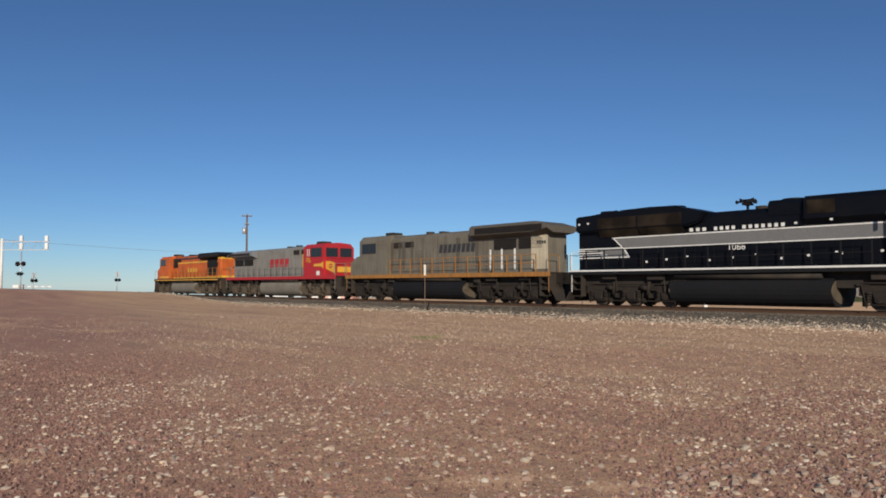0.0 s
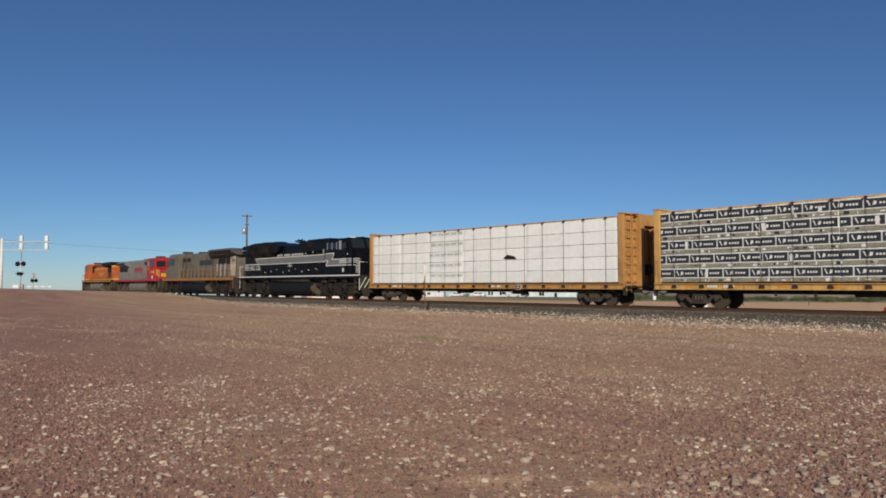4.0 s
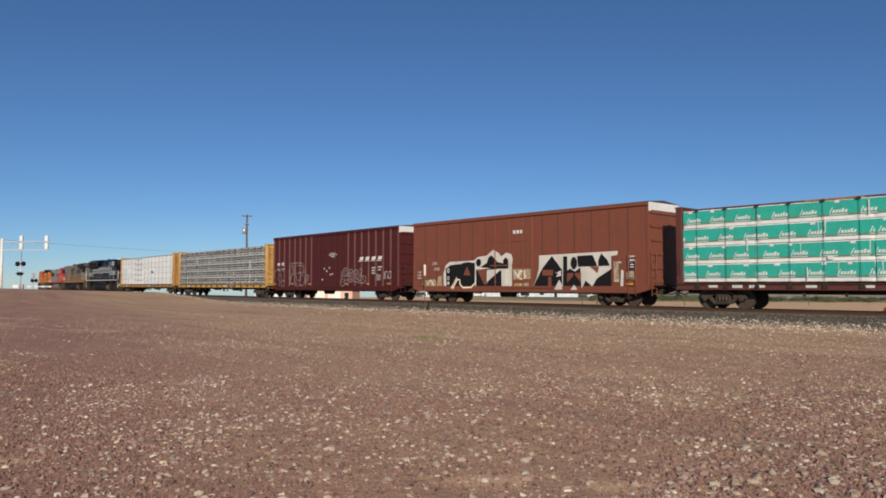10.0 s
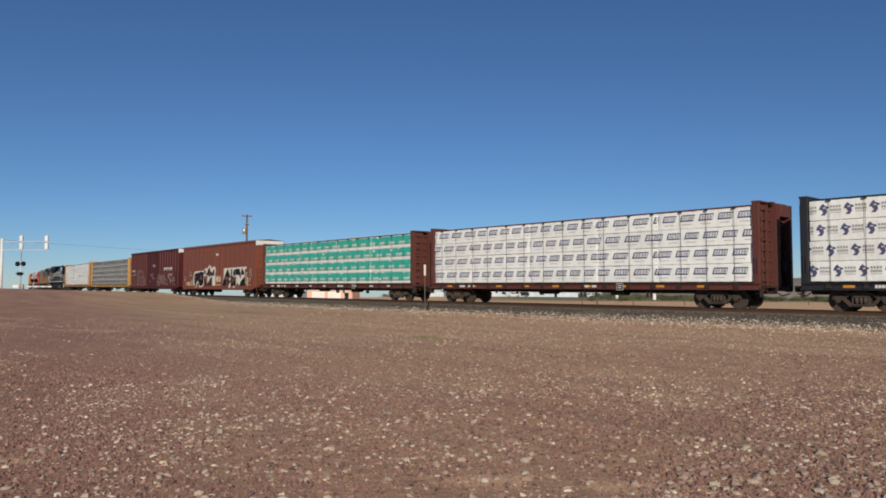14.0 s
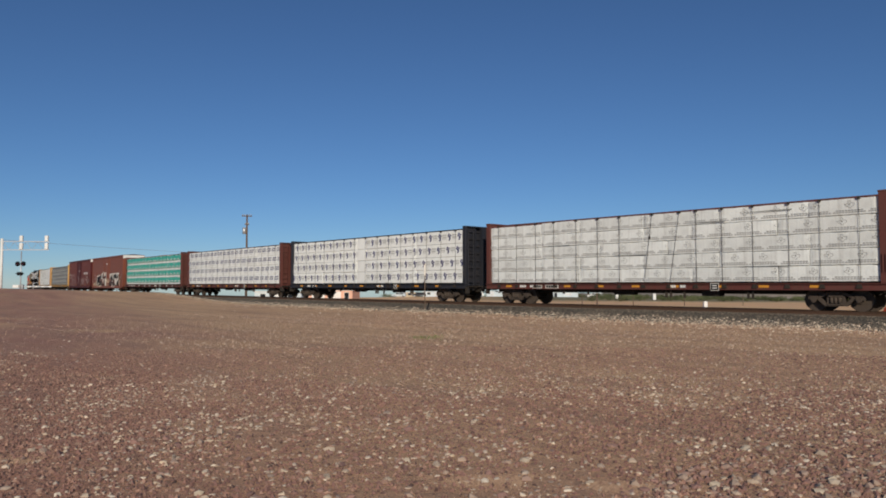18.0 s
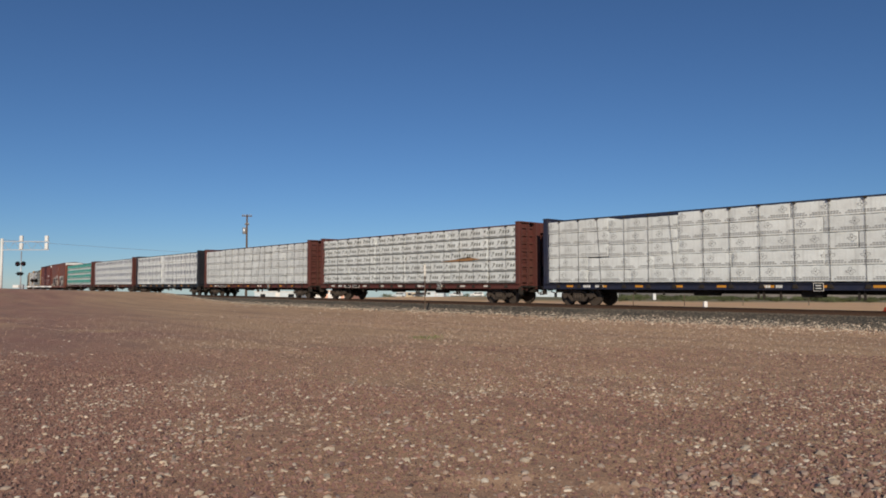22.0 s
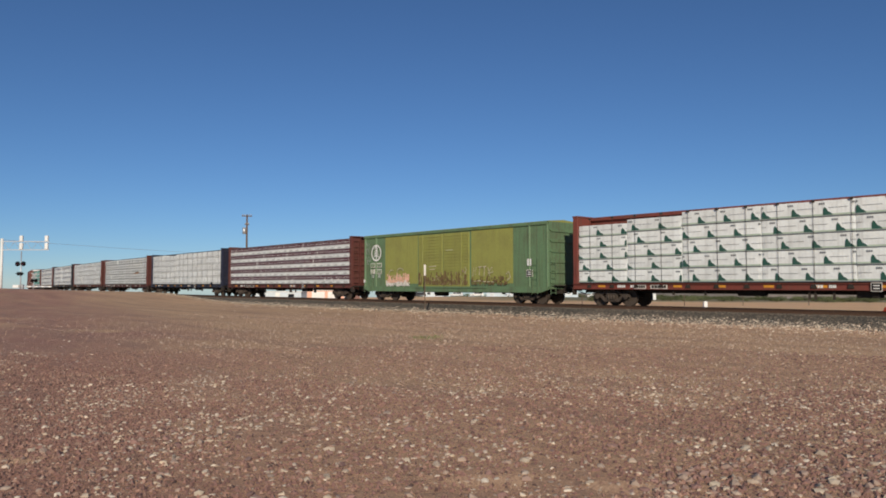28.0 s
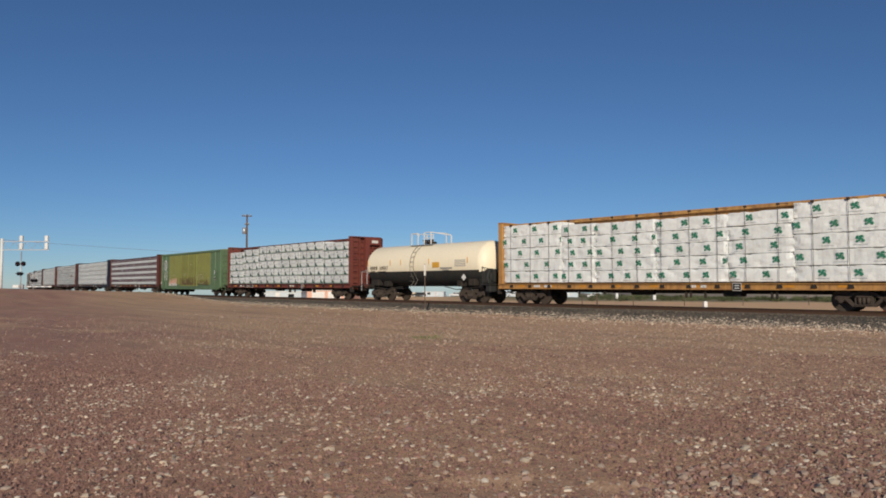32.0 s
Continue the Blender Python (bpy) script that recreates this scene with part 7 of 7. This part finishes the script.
outline_tag([(-9.2, 1.6), (-9.1, 2.32), (-8.4, 2.38), (-7.97, 2.06), (-8.02, 1.37), (-8.5, 0.85), (-9.0, 0.98)], [(-8.43, 2.15), (-8.18, 1.91), (-8.49, 1.6), (-8.22, 1.44)],
            arc(-7.6, 1.2, 0.28, 0.3, 30, 330), [(-7.9, 0.9), (-7.2, 0.92)])
outline_tag([(-6.4, 0.9), (-6.43, 2.34), (-6.29, 2.86), (-5.9, 2.93), (-5.82, 2.18), (-5.97, 1.88)],
            [(-5.81, 2.92), (-5.39, 2.98), (-5.35, 2.17), (-5.17, 1.72), (-5.36, 0.98), (-5.98, 0.8), (-6.36, 1.13), (-5.82, 2.18)],
            [(-5.4, 2.94), (-4.34, 2.95), (-3.77, 2.49), (-3.5, 1.84), (-3.61, 1.2), (-4.09, 0.81), (-4.9, 0.91), (-5.17, 1.2)],
            [(-4.98, 2.08), (-4.52, 2.15), (-4.42, 1.78), (-4.6, 1.42), (-4.99, 1.5)], [(-4.16, 2.36), (-4.02, 2.14), (-4.2, 2.07), (-3.99, 1.78)], [(-3.43, 1.98), (-3.26, 1.69), (-3.48, 1.2)], [(-3.2, 1.95), (-3.08, 1.7), (-3.25, 1.3)],
            [(-6.22, 1.15), (-6.25, 2.3), (-6.12, 2.66), (-5.98, 2.7)], [(-5.66, 2.75), (-5.6, 2.1), (-5.42, 1.7), (-5.55, 1.15)], [(-5.1, 2.7), (-4.4, 2.74), (-3.98, 2.36), (-3.74, 1.8), (-3.85, 1.3), (-4.2, 1.02), (-4.8, 1.1)])
outline_tag([(1.86, 0.92), (1.81, 1.37), (2.06, 2.08), (2.48, 2.39), (2.89, 2.28), (3.06, 1.99), (2.61, 1.94), (2.33, 1.63), (2.42, 1.11), (2.0, 0.96)],
            [(2.47, 1.78), (3.05, 1.81)], [(2.42, 1.43), (3.01, 1.47)], [(3.07, 1.3), (3.16, 2.18), (3.49, 2.24), (3.74, 1.86), (3.54, 1.36), (3.07, 1.3)],
            [(3.74, 1.98), (3.9, 2.22), (4.2, 2.16), (4.12, 1.6), (4.38, 1.54), (4.45, 2.21), (4.79, 2.26), (4.76, 1.72), (5.25, 1.73), (5.26, 1.29), (4.62, 1.21), (4.24, 1.26), (3.76, 1.36)],
            [(2.02, 1.15), (2.02, 1.5), (2.22, 1.98), (2.52, 2.2), (2.8, 2.12)], [(3.28, 1.5), (3.33, 2.0), (3.5, 2.0), (3.58, 1.8), (3.45, 1.52), (3.28, 1.5)], [(3.95, 1.5), (4.02, 2.02)], [(4.28, 1.42), (4.6, 1.4), (4.62, 2.05)], [(4.95, 1.6), (5.1, 1.45)])
outline_tag([(7.73, 2.07), (7.66, 1.5)], [(7.79, 1.5), (7.89, 2.01), (8.13, 1.95), (8.04, 1.5)], [(8.15, 1.5), (8.32, 2.0), (8.51, 1.99), (8.47, 1.55), (8.21, 1.61)], w=0.07)
letters(bx, "white", -8.6, -8.1, 2.8, 3.05, Y, 2)
letters(bx, "white", -7.8, -7.35, 2.8, 3.05, Y, 2)
text(bx, "761", 0.26, "white", pose(-8.35, Y, 2.32))
text(bx, "617", 0.26, "white", pose(-7.55, Y, 2.32))
letters(bx, "white", 0.3, 1.1, 3.6, 3.66, -1.512, 9)
letters(bx, "white", 0.12, 1.3, 3.46, 3.54, -1.512, 12)
letters(bx, "white", 0.4, 1.0, 3.32, 3.39, -1.512, 6)
for k in range(4):
    a = 4.3 + 0.8 * k
    paint_patch(bx, "company_name", "chalk", [(a, 2.86), (a + 0.62, 2.86), (a + 0.66, 2.92), (a + 0.04, 2.92)], Y)
    paint_patch(bx, "company_name", "white", [(a + 0.14, 2.96), (a + 0.62, 2.96), (a + 0.74, 3.2), (a + 0.26, 3.2)], Y)
for x0, x1, z in ((6.1, 6.55, 2.3), (6.1, 6.5, 2.1), (6.1, 6.55, 1.9), (6.9, 7.4, 2.35), (6.9, 7.3, 2.15)):
    letters(bx, "white", x0, x1, z, z + 0.09, Y, 5)
stencil(bx, 6.95, Y, 1.62, 0.5, 0.42)
for x in (-9.0, -5.9, -3.0, 2.7, 5.6, 8.2):
    strip("reflector", 0.4, 0.1, "reflector", bx, x, Y, 1.15)
for x, z in ((-0.6, 2.4), (-0.2, 2.2), (0.3, 1.9), (0.6, 1.95), (-0.9, 1.5), (0.2, 2.45)):
    strip("label_panel", 0.12, 0.12, "white", bx, x, -1.512, z)

bx, L = box_car("rust red box car with large black and white graffiti", "rust_red", -65.9, -84.75, 5.42, (-1.95, 1.65), 16, "dark_roof", seams=True)
def spray(name, mt, y, *shapes):
    """Sprayed areas on the side of the car."""
    for k, p in enumerate(shapes):
        bm = bmesh.new()
        plate(bm, p, 0, y - 0.0002 * k)
        part(name, bm, M[mt], bx)


spray("graffiti_field", "chalk", -1.4930, [(-6.2, 0.75), (-6.23, 1.8), (-6.0, 2.36), (-5.62, 2.58), (-4.26, 2.6), (-3.27, 2.62), (-2.97, 2.83), (-2.16, 2.9), (-1.62, 3.24), (-1.14, 3.05), (-0.92, 2.8), (-0.49, 3.03), (-0.08, 2.94), (0.05, 2.64), (-0.02, 2.02), (-0.02, 0.75)],
      [(1.53, 0.75), (1.9, 1.38), (2.11, 1.99), (2.14, 2.77), (3.73, 2.8), (7.58, 2.85), (7.55, 2.64), (7.16, 2.59), (7.13, 0.75)], [(7.77, 1.85), (7.93, 1.8), (7.89, 0.84), (7.71, 0.84)])
spray("graffiti_faded", "faded_graffiti", -1.4930, [(0.05, 2.02), (1.49, 2.0), (1.45, 1.43), (0.1, 1.37)], [(-8.4, 1.36), (-7.05, 1.44), (-6.96, 0.95), (-8.3, 0.91)], [(-6.9, 0.9), (-6.4, 0.9), (-6.35, 1.7), (-6.8, 1.6)], [(0.1, 0.8), (1.4, 0.8), (1.3, 1.2), (0.15, 1.1)])
spray("graffiti_faded", "faded_graffiti", -1.4940, [(7.3, 1.2), (7.65, 1.2), (7.62, 2.3), (7.3, 2.3)], [(8.1, 1.35), (8.6, 1.35), (8.55, 1.8), (8.1, 1.75)])
spray("graffiti_black", "signal_black", -1.4960, [(-5.9, 0.75), (-6.0, 2.13), (-5.54, 2.37), (-4.42, 2.43), (-4.42, 0.77)], [(-4.42, 2.46), (-3.95, 2.53), (-3.22, 2.46), (-3.22, 0.99), (-3.34, 0.75), (-4.58, 0.75)], [(-3.12, 2.02), (-3.12, 0.75), (-0.89, 0.75), (-0.89, 1.93), (-1.45, 2.1)],
      arc(-2.89, 2.47, 0.24, 0.25, 0, 350), [(-2.75, 2.18), (-2.16, 2.43), (-2.02, 2.75), (-1.76, 2.91), (-1.45, 2.68), (-1.24, 2.47), (-0.83, 2.4), (-0.35, 2.24), (-0.35, 2.05), (-1.45, 2.05)], [(-0.76, 2.56), (-0.54, 2.74), (-0.32, 2.6), (-0.32, 2.08), (-0.69, 2.09)])
spray("graffiti_black", "signal_black", -1.4960, [(1.53, 0.75), (2.39, 2.03), (3.1, 2.72), (3.83, 1.91), (3.83, 0.97), (3.27, 0.75)], [(3.92, 2.67), (4.21, 2.66), (4.21, 0.77), (3.87, 0.77)], arc(4.67, 2.27, 0.23, 0.36, 0, 350),
      [(4.9, 2.67), (5.96, 2.68), (6.27, 2.07), (4.95, 2.06)], [(6.32, 2.4), (6.52, 2.76), (6.92, 2.39), (7.07, 2.08), (6.32, 2.06)], [(4.19, 1.85), (4.41, 1.97), (4.74, 1.8), (5.15, 2.04), (5.28, 1.45), (5.91, 0.96), (6.21, 1.39), (7.16, 1.91), (7.16, 0.75), (4.19, 0.75)])
spray("graffiti_rust", "rust_red", -1.5000, [(-4.29, 1.68), (-3.95, 2.26), (-3.61, 1.67)], [(-3.04, 2.02), (-2.16, 2.01), (-2.16, 1.09), (-2.38, 1.07)], [(2.39, 1.93), (3.18, 1.92), (3.16, 1.59), (2.39, 1.6)], [(4.19, 1.71), (4.61, 1.73), (4.61, 1.55), (4.19, 1.18)],
      [(4.74, 1.73), (5.17, 1.72), (5.15, 1.21), (4.74, 1.6)], [(5.75, 2.06), (6.37, 2.05), (6.27, 1.68)], [(2.81, 1.52), (3.06, 1.52), (3.06, 0.92), (2.81, 0.97)])
spray("graffiti_cream", "chalk", -1.5000, [(-2.13, 2.0), (-0.87, 2.04), (-2.13, 1.25)], [(6.37, 2.05), (7.04, 2.06), (6.3, 1.49)], [(3.25, 1.82), (3.41, 1.72), (3.73, 1.88), (3.78, 1.58), (3.37, 1.51), (3.57, 1.68)], [(5.12, 2.04), (5.51, 1.98), (5.59, 1.74), (5.91, 1.56), (5.51, 1.35), (5.19, 0.85)],
      [(3.27, 0.79), (3.62, 1.35), (3.83, 1.07), (3.83, 0.79)], [(4.41, 0.77), (4.68, 1.06), (4.9, 0.79)])
spray("graffiti_dot", "chalk", -1.5000, arc(-5.74, 2.01, 0.13, 0.16, 0, 340, 9), arc(-5.74, 1.51, 0.1, 0.13, 0, 340, 9), arc(-5.74, 1.17, 0.1, 0.12, 0, 340, 9))
spray("graffiti_dot", "signal_black", -1.5030, arc(-5.74, 2.01, 0.06, 0.08, 0, 340, 9), arc(-5.74, 1.51, 0.05, 0.06, 0, 340, 9))
for pts, w in (([(-5.34, 0.79), (-4.86, 1.42), (-4.61, 1.38), (-4.61, 1.11), (-4.32, 0.88), (-3.57, 0.9), (-3.16, 1.21), (-3.16, 1.64)], 0.1), ([(-5.5, 0.82), (-4.9, 1.55)], 0.06), (arc(-0.4, 1.8, 0.12, 0.16, 0, 340, 8), 0.05), (arc(-0.42, 1.35, 0.12, 0.16, 0, 340, 8), 0.05),
               ([(0.2, 1.9), (0.5, 1.5), (0.8, 1.9), (1.1, 1.5)], 0.08), (arc(0.8, 1.65, 0.3, 0.26, 20, 320, 9), 0.06), ([(-7.9, 1.05), (-7.5, 1.4), (-7.2, 1.0)], 0.07), ([(-2.12, 1.9), (-2.12, 1.2)], 0.04)):
    bm = bmesh.new()
    stroke(bm, pts, w, -1.5045)
    part("graffiti_cream", bm, M["cream"], bx, "cream painted outlines")
letters(bx, "white", 0.1, 0.95, 4.15, 4.35, -1.512, 3)
text(bx, "LW", 0.22, "white", pose(-7.1, Y, 2.4))
text(bx, "4703", 0.2, "white", pose(-6.9, Y, 2.02))
for x0, z in ((-8.9, 1.9), (-8.9, 1.7), (-8.9, 1.5), (8.3, 2.5), (8.3, 2.3), (7.4, 2.2)):
    letters(bx, "white", x0, x0 + 0.4, z, z + 0.08, Y, 5)
stencil(bx, 8.45, Y, 2.05, 0.45, 0.4)
for x in (-8.2, -6.7, 0.4, 8.3):
    strip("reflector", 0.42, 0.1, "reflector", bx, x, -1.505, 1.1)

t_car = lumber_car("brown lumber flatcar with teal-printed lumber packs", "brown", -86.25, -108.85, 4, "teal", (3, 4, 3, 4, 4), marks=True, reflect="chalk")
lumber_car("brown lumber flatcar with white packs printed in blue", "brown", -110.75, -133.4, 4, "blue_slant", (3, 4, 4, 3, 4))
lumber_car("black lumber flatcar with white packs dotted in blue", "black_car", -135.2, -157.85, 4, ("blue_dot", "blue_dot", "plain", "blue_dot", "blue_dot", "blue_dot"), (8, 8, 2, 5, 5, 8), plate_sign=True)
p_car = lumber_car("brown lumber flatcar stacked with grey-white wrapped packs", "brown", -159.7, -182.2, 5, "outline", (3, 2, 3, 2, 3, 3), low={0: 0.06}, roll=2, slants={7: 0.5, 8: 0.55}, plate_sign=True, panels=True)
q_car = lumber_car("brown lumber flatcar with white packs lettered in black", "brown", -184.05, -206.35, 5, "words", (3, 3, 3, 4, 3, 2), reflect="chalk", panels=True)
r_car = lumber_car("dark navy lumber flatcar with white wrapped packs", "navy_car", -208.2, -230.75, 5, "outline", (2, 2, 3, 3, 3, 3), low={1: 0.12}, roll=1, slants={5: -0.3, 2: -0.25})
s_car = lumber_car("brown lumber flatcar with maroon and white packs", "brown", -232.4, -255.05, 5, "maroon", (3, 2, 3, 3, 4), panels=True, roll=2, wire_r=0.004)

bx, L = box_car("faded green box car with patched panels and graffiti", "green_car", -256.8, -275.0, 4.84, (-2.65, 2.55), 13, "olive_car", 0.82, "olive_car", "green_car", fluted=True)
for a, b in ((-6.5, -2.75), (2.65, 6.3)):
    bm = bmesh.new()
    box(bm, a, b, -1.432, -1.415, 1.15, 4.55)
    part("repainted_panel", bm, M["olive_car"], bx, "olive repainted side panel")
EMX, EMZ = -7.55, 3.44
bm = bmesh.new()
for a, b in zip(range(0, 360, 10), range(10, 370, 10)):
    ca, sa, cb, sb = math.cos(radians(a)), math.sin(radians(a)), math.cos(radians(b)), math.sin(radians(b))
    plate(bm, [(EMX + 0.62 * ca, EMZ + 0.62 * sa), (EMX + 0.62 * cb, EMZ + 0.62 * sb), (EMX + 0.5 * cb, EMZ + 0.5 * sb), (EMX + 0.5 * ca, EMZ + 0.5 * sa)], 0, Y)
plate(bm, [(EMX - 0.05, EMZ - 0.52), (EMX + 0.05, EMZ - 0.52), (EMX + 0.05, EMZ + 0.5), (EMX - 0.05, EMZ + 0.5)], 0, Y)
for k in range(4):
    z = EMZ - 0.36 + 0.2 * k
    w = 0.32 - 0.05 * k
    for sd in (-1, 1):
        plate(bm, [(EMX + sd * w, z), (EMX + sd * 0.05, z + 0.14), (EMX + sd * 0.05, z + 0.24), (EMX + sd * w, z + 0.09)], 0, Y - 0.002)
part("round_emblem", bm, M["white"], bx, "white round emblem")
for pts in ([(-9.05, 4.3), (-8.85, 3.9), (-8.7, 4.3), (-8.6, 3.9)], arc(-8.95, 3.6, 0.12, 0.2, 0, 340, 9), arc(-8.65, 3.6, 0.11, 0.2, 0, 340, 9), [(-9.1, 3.2), (-8.9, 2.85), (-8.75, 3.25), (-8.6, 2.8), (-8.5, 3.1)],
            arc(-8.75, 2.75, 0.18, 0.14, 20, 300, 9)):
    bm = bmesh.new()
    stroke(bm, [(x + 0.25, z) for x, z in pts], 0.04, Y)
    part("scrawl", bm, M["faint_print"], bx, "grey scrawled tag")
for x, z, n in ((-7.95, 2.52, 2), (-7.15, 2.52, 2), (-7.15, 2.06, 3)):
    pn = strip("lettering_panel", 0.56, 0.32, "chalk", bx, x, Y, z)
    for k in range(n):
        strip("lettering", 0.4 / n, 0.22, "green_car", pn, (k - (n - 1) / 2) * 0.5 / n, -0.008, 0.0)
pn = strip("lettering_panel", 0.56, 0.32, "chalk", bx, -7.95, Y, 2.06)
text(pn, "171", 0.24, "green_car", pose(0, -0.008, -0.11))
for x in (-7.95, -7.15):
    for z in (1.76, 1.62):
        letters(bx, "white", x - 0.16, x + 0.16, z, z + 0.07, Y, 4)
for pts, w in (([(2.88, 1.6), (2.95, 2.2), (3.12, 1.67), (3.19, 2.19)], 0.06), ([(3.35, 2.19), (3.69, 2.21)], 0.06), ([(3.52, 2.19), (3.46, 1.66)], 0.06), ([(3.77, 2.18), (4.1, 2.24)], 0.06), ([(3.94, 2.2), (3.9, 1.59)], 0.06),
               ([(4.24, 2.17), (4.43, 1.59)], 0.06), ([(4.27, 1.78), (4.6, 2.16), (4.68, 1.84), (4.27, 1.78)], 0.05), ([(2.12, 2.21), (2.3, 2.05), (2.14, 1.81)], 0.05), ([(5.79, 1.7), (6.03, 1.88), (6.15, 1.51), (5.87, 1.32)], 0.07),
               ([(2.91, 1.27), (3.59, 1.33)], 0.07), ([(3.76, 1.27), (4.75, 1.24)], 0.06), ([(-1.47, 2.29), (-0.68, 2.34)], 0.06), ([(-1.37, 2.11), (-0.78, 2.13)], 0.06), (arc(-4.6, 1.95, 0.4, 0.3, 20, 330, 10), 0.06), (arc(-5.6, 1.8, 0.35, 0.35, 60, 360, 10), 0.06)):
    bm = bmesh.new()
    stroke(bm, pts, w, -1.518)
    part("scrawl", bm, M["chalk_olive"], bx, "pale painted scrawl")
rg = random.Random(8)
for name, mt, n, x0, x1, z0, z1, hi in (("faded_graffiti", "brown_wear", 210, -2.6, 2.3, 1.05, 1.75, 0.34), ("pale_graffiti", "bare_wood", 60, -2.6, 2.3, 1.05, 1.9, 0.2), ("pale_graffiti", "chalk", 90, -6.3, -3.6, 0.95, 1.2, 0.24),
                                        ("pink_graffiti", "stucco_pink", 110, -6.2, -3.7, 1.2, 1.75, 0.26), ("brown_graffiti", "brown_wear", 80, 2.7, 5.8, 1.05, 1.5, 0.2)):
    bm = bmesh.new()
    for k in range(n):
        x = rg.uniform(x0, x1)
        z = z0 + (z1 - z0) * rg.random() ** 1.5
        w, hh = rg.uniform(0.03, 0.16), rg.uniform(0.3, 1.0) * hi
        plate(bm, [(x, z), (x + w, z + rg.uniform(-0.03, 0.03)), (x + w * rg.uniform(0.8, 1.1), z + hh), (x + rg.uniform(-0.02, 0.02), z + hh * rg.uniform(0.7, 1.1))], 0, -1.516 - 0.00004 * k)
    tagged(part(name, bm, M[mt], bx, "worn brown and white graffiti along the lower side"), kind="stuff")
stencil(bx, 7.7, Y, 1.75, 0.5, 0.4)
letters(bx, "white", 7.5, 7.9, 2.2, 2.6, Y, 2)
letters(bx, "white", 0.3, 1.0, 3.3, 3.38, -1.512, 8)
strip("label_panel", 0.2, 0.22, "white", bx, -9.0, -1.512, 1.35)

lumber_car("brown lumber flatcar with white packs marked with triangles", "oxide", -276.75, -299.45, 5, "triangle", (2.4, 2.4, 3, 3, 3, 3), low={0: 0.34, 1: 0.17, 5: 0.15}, plate_sign=True, panels=True)
tank_car("cream tank car with a black underside", -300.75, -314.75)
lumber_car("yellow lumber flatcar with white packs printed with green leaves", "amber", -315.5, -338.1, 5, "leaf", (3, 1.5, 2.5, 2.5, 2, 3), low={1: 0.2, 2: 0.24, 3: 0.26, 4: 0.22})

# white straps and paper tags over the packs; on q_car they are painted glints of the wrap
rg = random.Random(19)
for strap_car, n in ((s_car, 16), (q_car, 12), (t_car, 9)):
    for k in range(n):
        x, z = rg.uniform(-10.0, 10.0), rg.choice((1.5, 2.2, 2.9, 3.6, 4.25))
        if k % 2:
            strip("strap", 0.045, 0.62, "white", strap_car, x, -1.407, z)
        else:
            strip("paper_tag", 0.24, 0.15, "white", strap_car, x, -1.407, z)
# torn places in the wrap, and dark patches laid over it
paint_patch(w_car, "torn_wrap", "maroon", [(2.63, 2.72), (2.91, 2.91), (3.55, 2.77), (3.64, 2.64)], -1.405)
paint_patch(w_car, "torn_wrap", "signal_black", [(2.55, 2.66), (3.7, 2.62), (3.6, 2.7), (2.9, 2.76)], -1.407)
paint_patch(q_car, "torn_wrap", "torn_wood", [(3.91, 2.59), (5.94, 2.77), (6.7, 2.83), (7.74, 2.7), (6.7, 2.6)], -1.405)
paint_patch(q_car, "torn_wrap_edge", "signal_black", [(5.4, 2.76), (6.7, 2.86), (7.0, 2.83), (6.7, 2.8), (5.94, 2.76)], -1.408)
# flat black patch in place of a loose bundle of straps
paint_patch(r_car, "torn_wrap", "signal_black", [(8.23, 1.2), (8.29, 1.39), (8.56, 1.39), (8.83, 1.16)], -1.405)
# thin dark strips laid over the packs as slits along their seams
for x0, x1, z in ((4.93, 7.38, 1.88), (-6.6, -4.73, 3.28), (2.6, 4.4, 4.05), (5.2, 7.5, 4.38), (-2.0, 0.3, 2.6)):
    paint_patch(p_car, "loose_wrap_edge", "words_print", [(x0, z), (x1, z - 0.015), (x1, z + 0.03), (x0 + 0.4, z + 0.02)], -1.405)
paint_patch(p_car, "torn_wrap", "signal_black", [(0.32, 3.4), (0.42, 3.4), (0.4, 3.62), (0.33, 3.55)], -1.405)
for x0, x1 in ((-5.2, -2.9), (3.1, 5.5)):
    bm = bmesh.new()
    box(bm, x0, x1, -1.36, -0.6, 4.655, 4.74, bevel=0.01)
    part("bare_board", bm, M["torn_wood"], t_car, "bare brown boards over the wrap")
# weeds on the graded strip
rg = random.Random(31)
bm = bmesh.new()
for k in range(170):
    p = spot(-0.020 + rg.gauss(0, 0.011), 23.3 + rg.gauss(0, 0.45))
    hgt = rg.uniform(0.03, 0.1)
    a = rg.uniform(0, 6.28)
    dx, dy = math.cos(a) * 0.012, math.sin(a) * 0.012
    bm.faces.new([bm.verts.new((p.x - dx, p.y - dy, p.z)), bm.verts.new((p.x + dx, p.y + dy, p.z)), bm.verts.new((p.x + dy * 3, p.y - dx * 3, p.z + hgt))])
tagged(part("weeds", bm, M["weed"], None), "thin patch of low green weeds on gravel", "weeds", kind="stuff")

# ---- what moves ----
def car_pose(mid, half, t):
    a, _ = track(mid + half + run(t))
    b, _ = track(mid - half + run(t))
    m = (a + b) / 2
    return pose(m.x, m.y, BODY_Z + m.z, 0, math.degrees(math.asin((a.z - b.z) / (b - a).length)), math.degrees(math.atan2(b.y - a.y, b.x - a.x)))


def motions():
    for car, mid, half in CARS:
        walk(car, [(float(t), car_pose(mid, half, t)) for t in range(33)])
    for w, at, r in WHEELSETS:
        walk(w, [(k / 15, Matrix.Translation(at) @ Matrix.Rotation(-run(k / 15) / r, 4, "Y")) for k in range(481)])


motions()
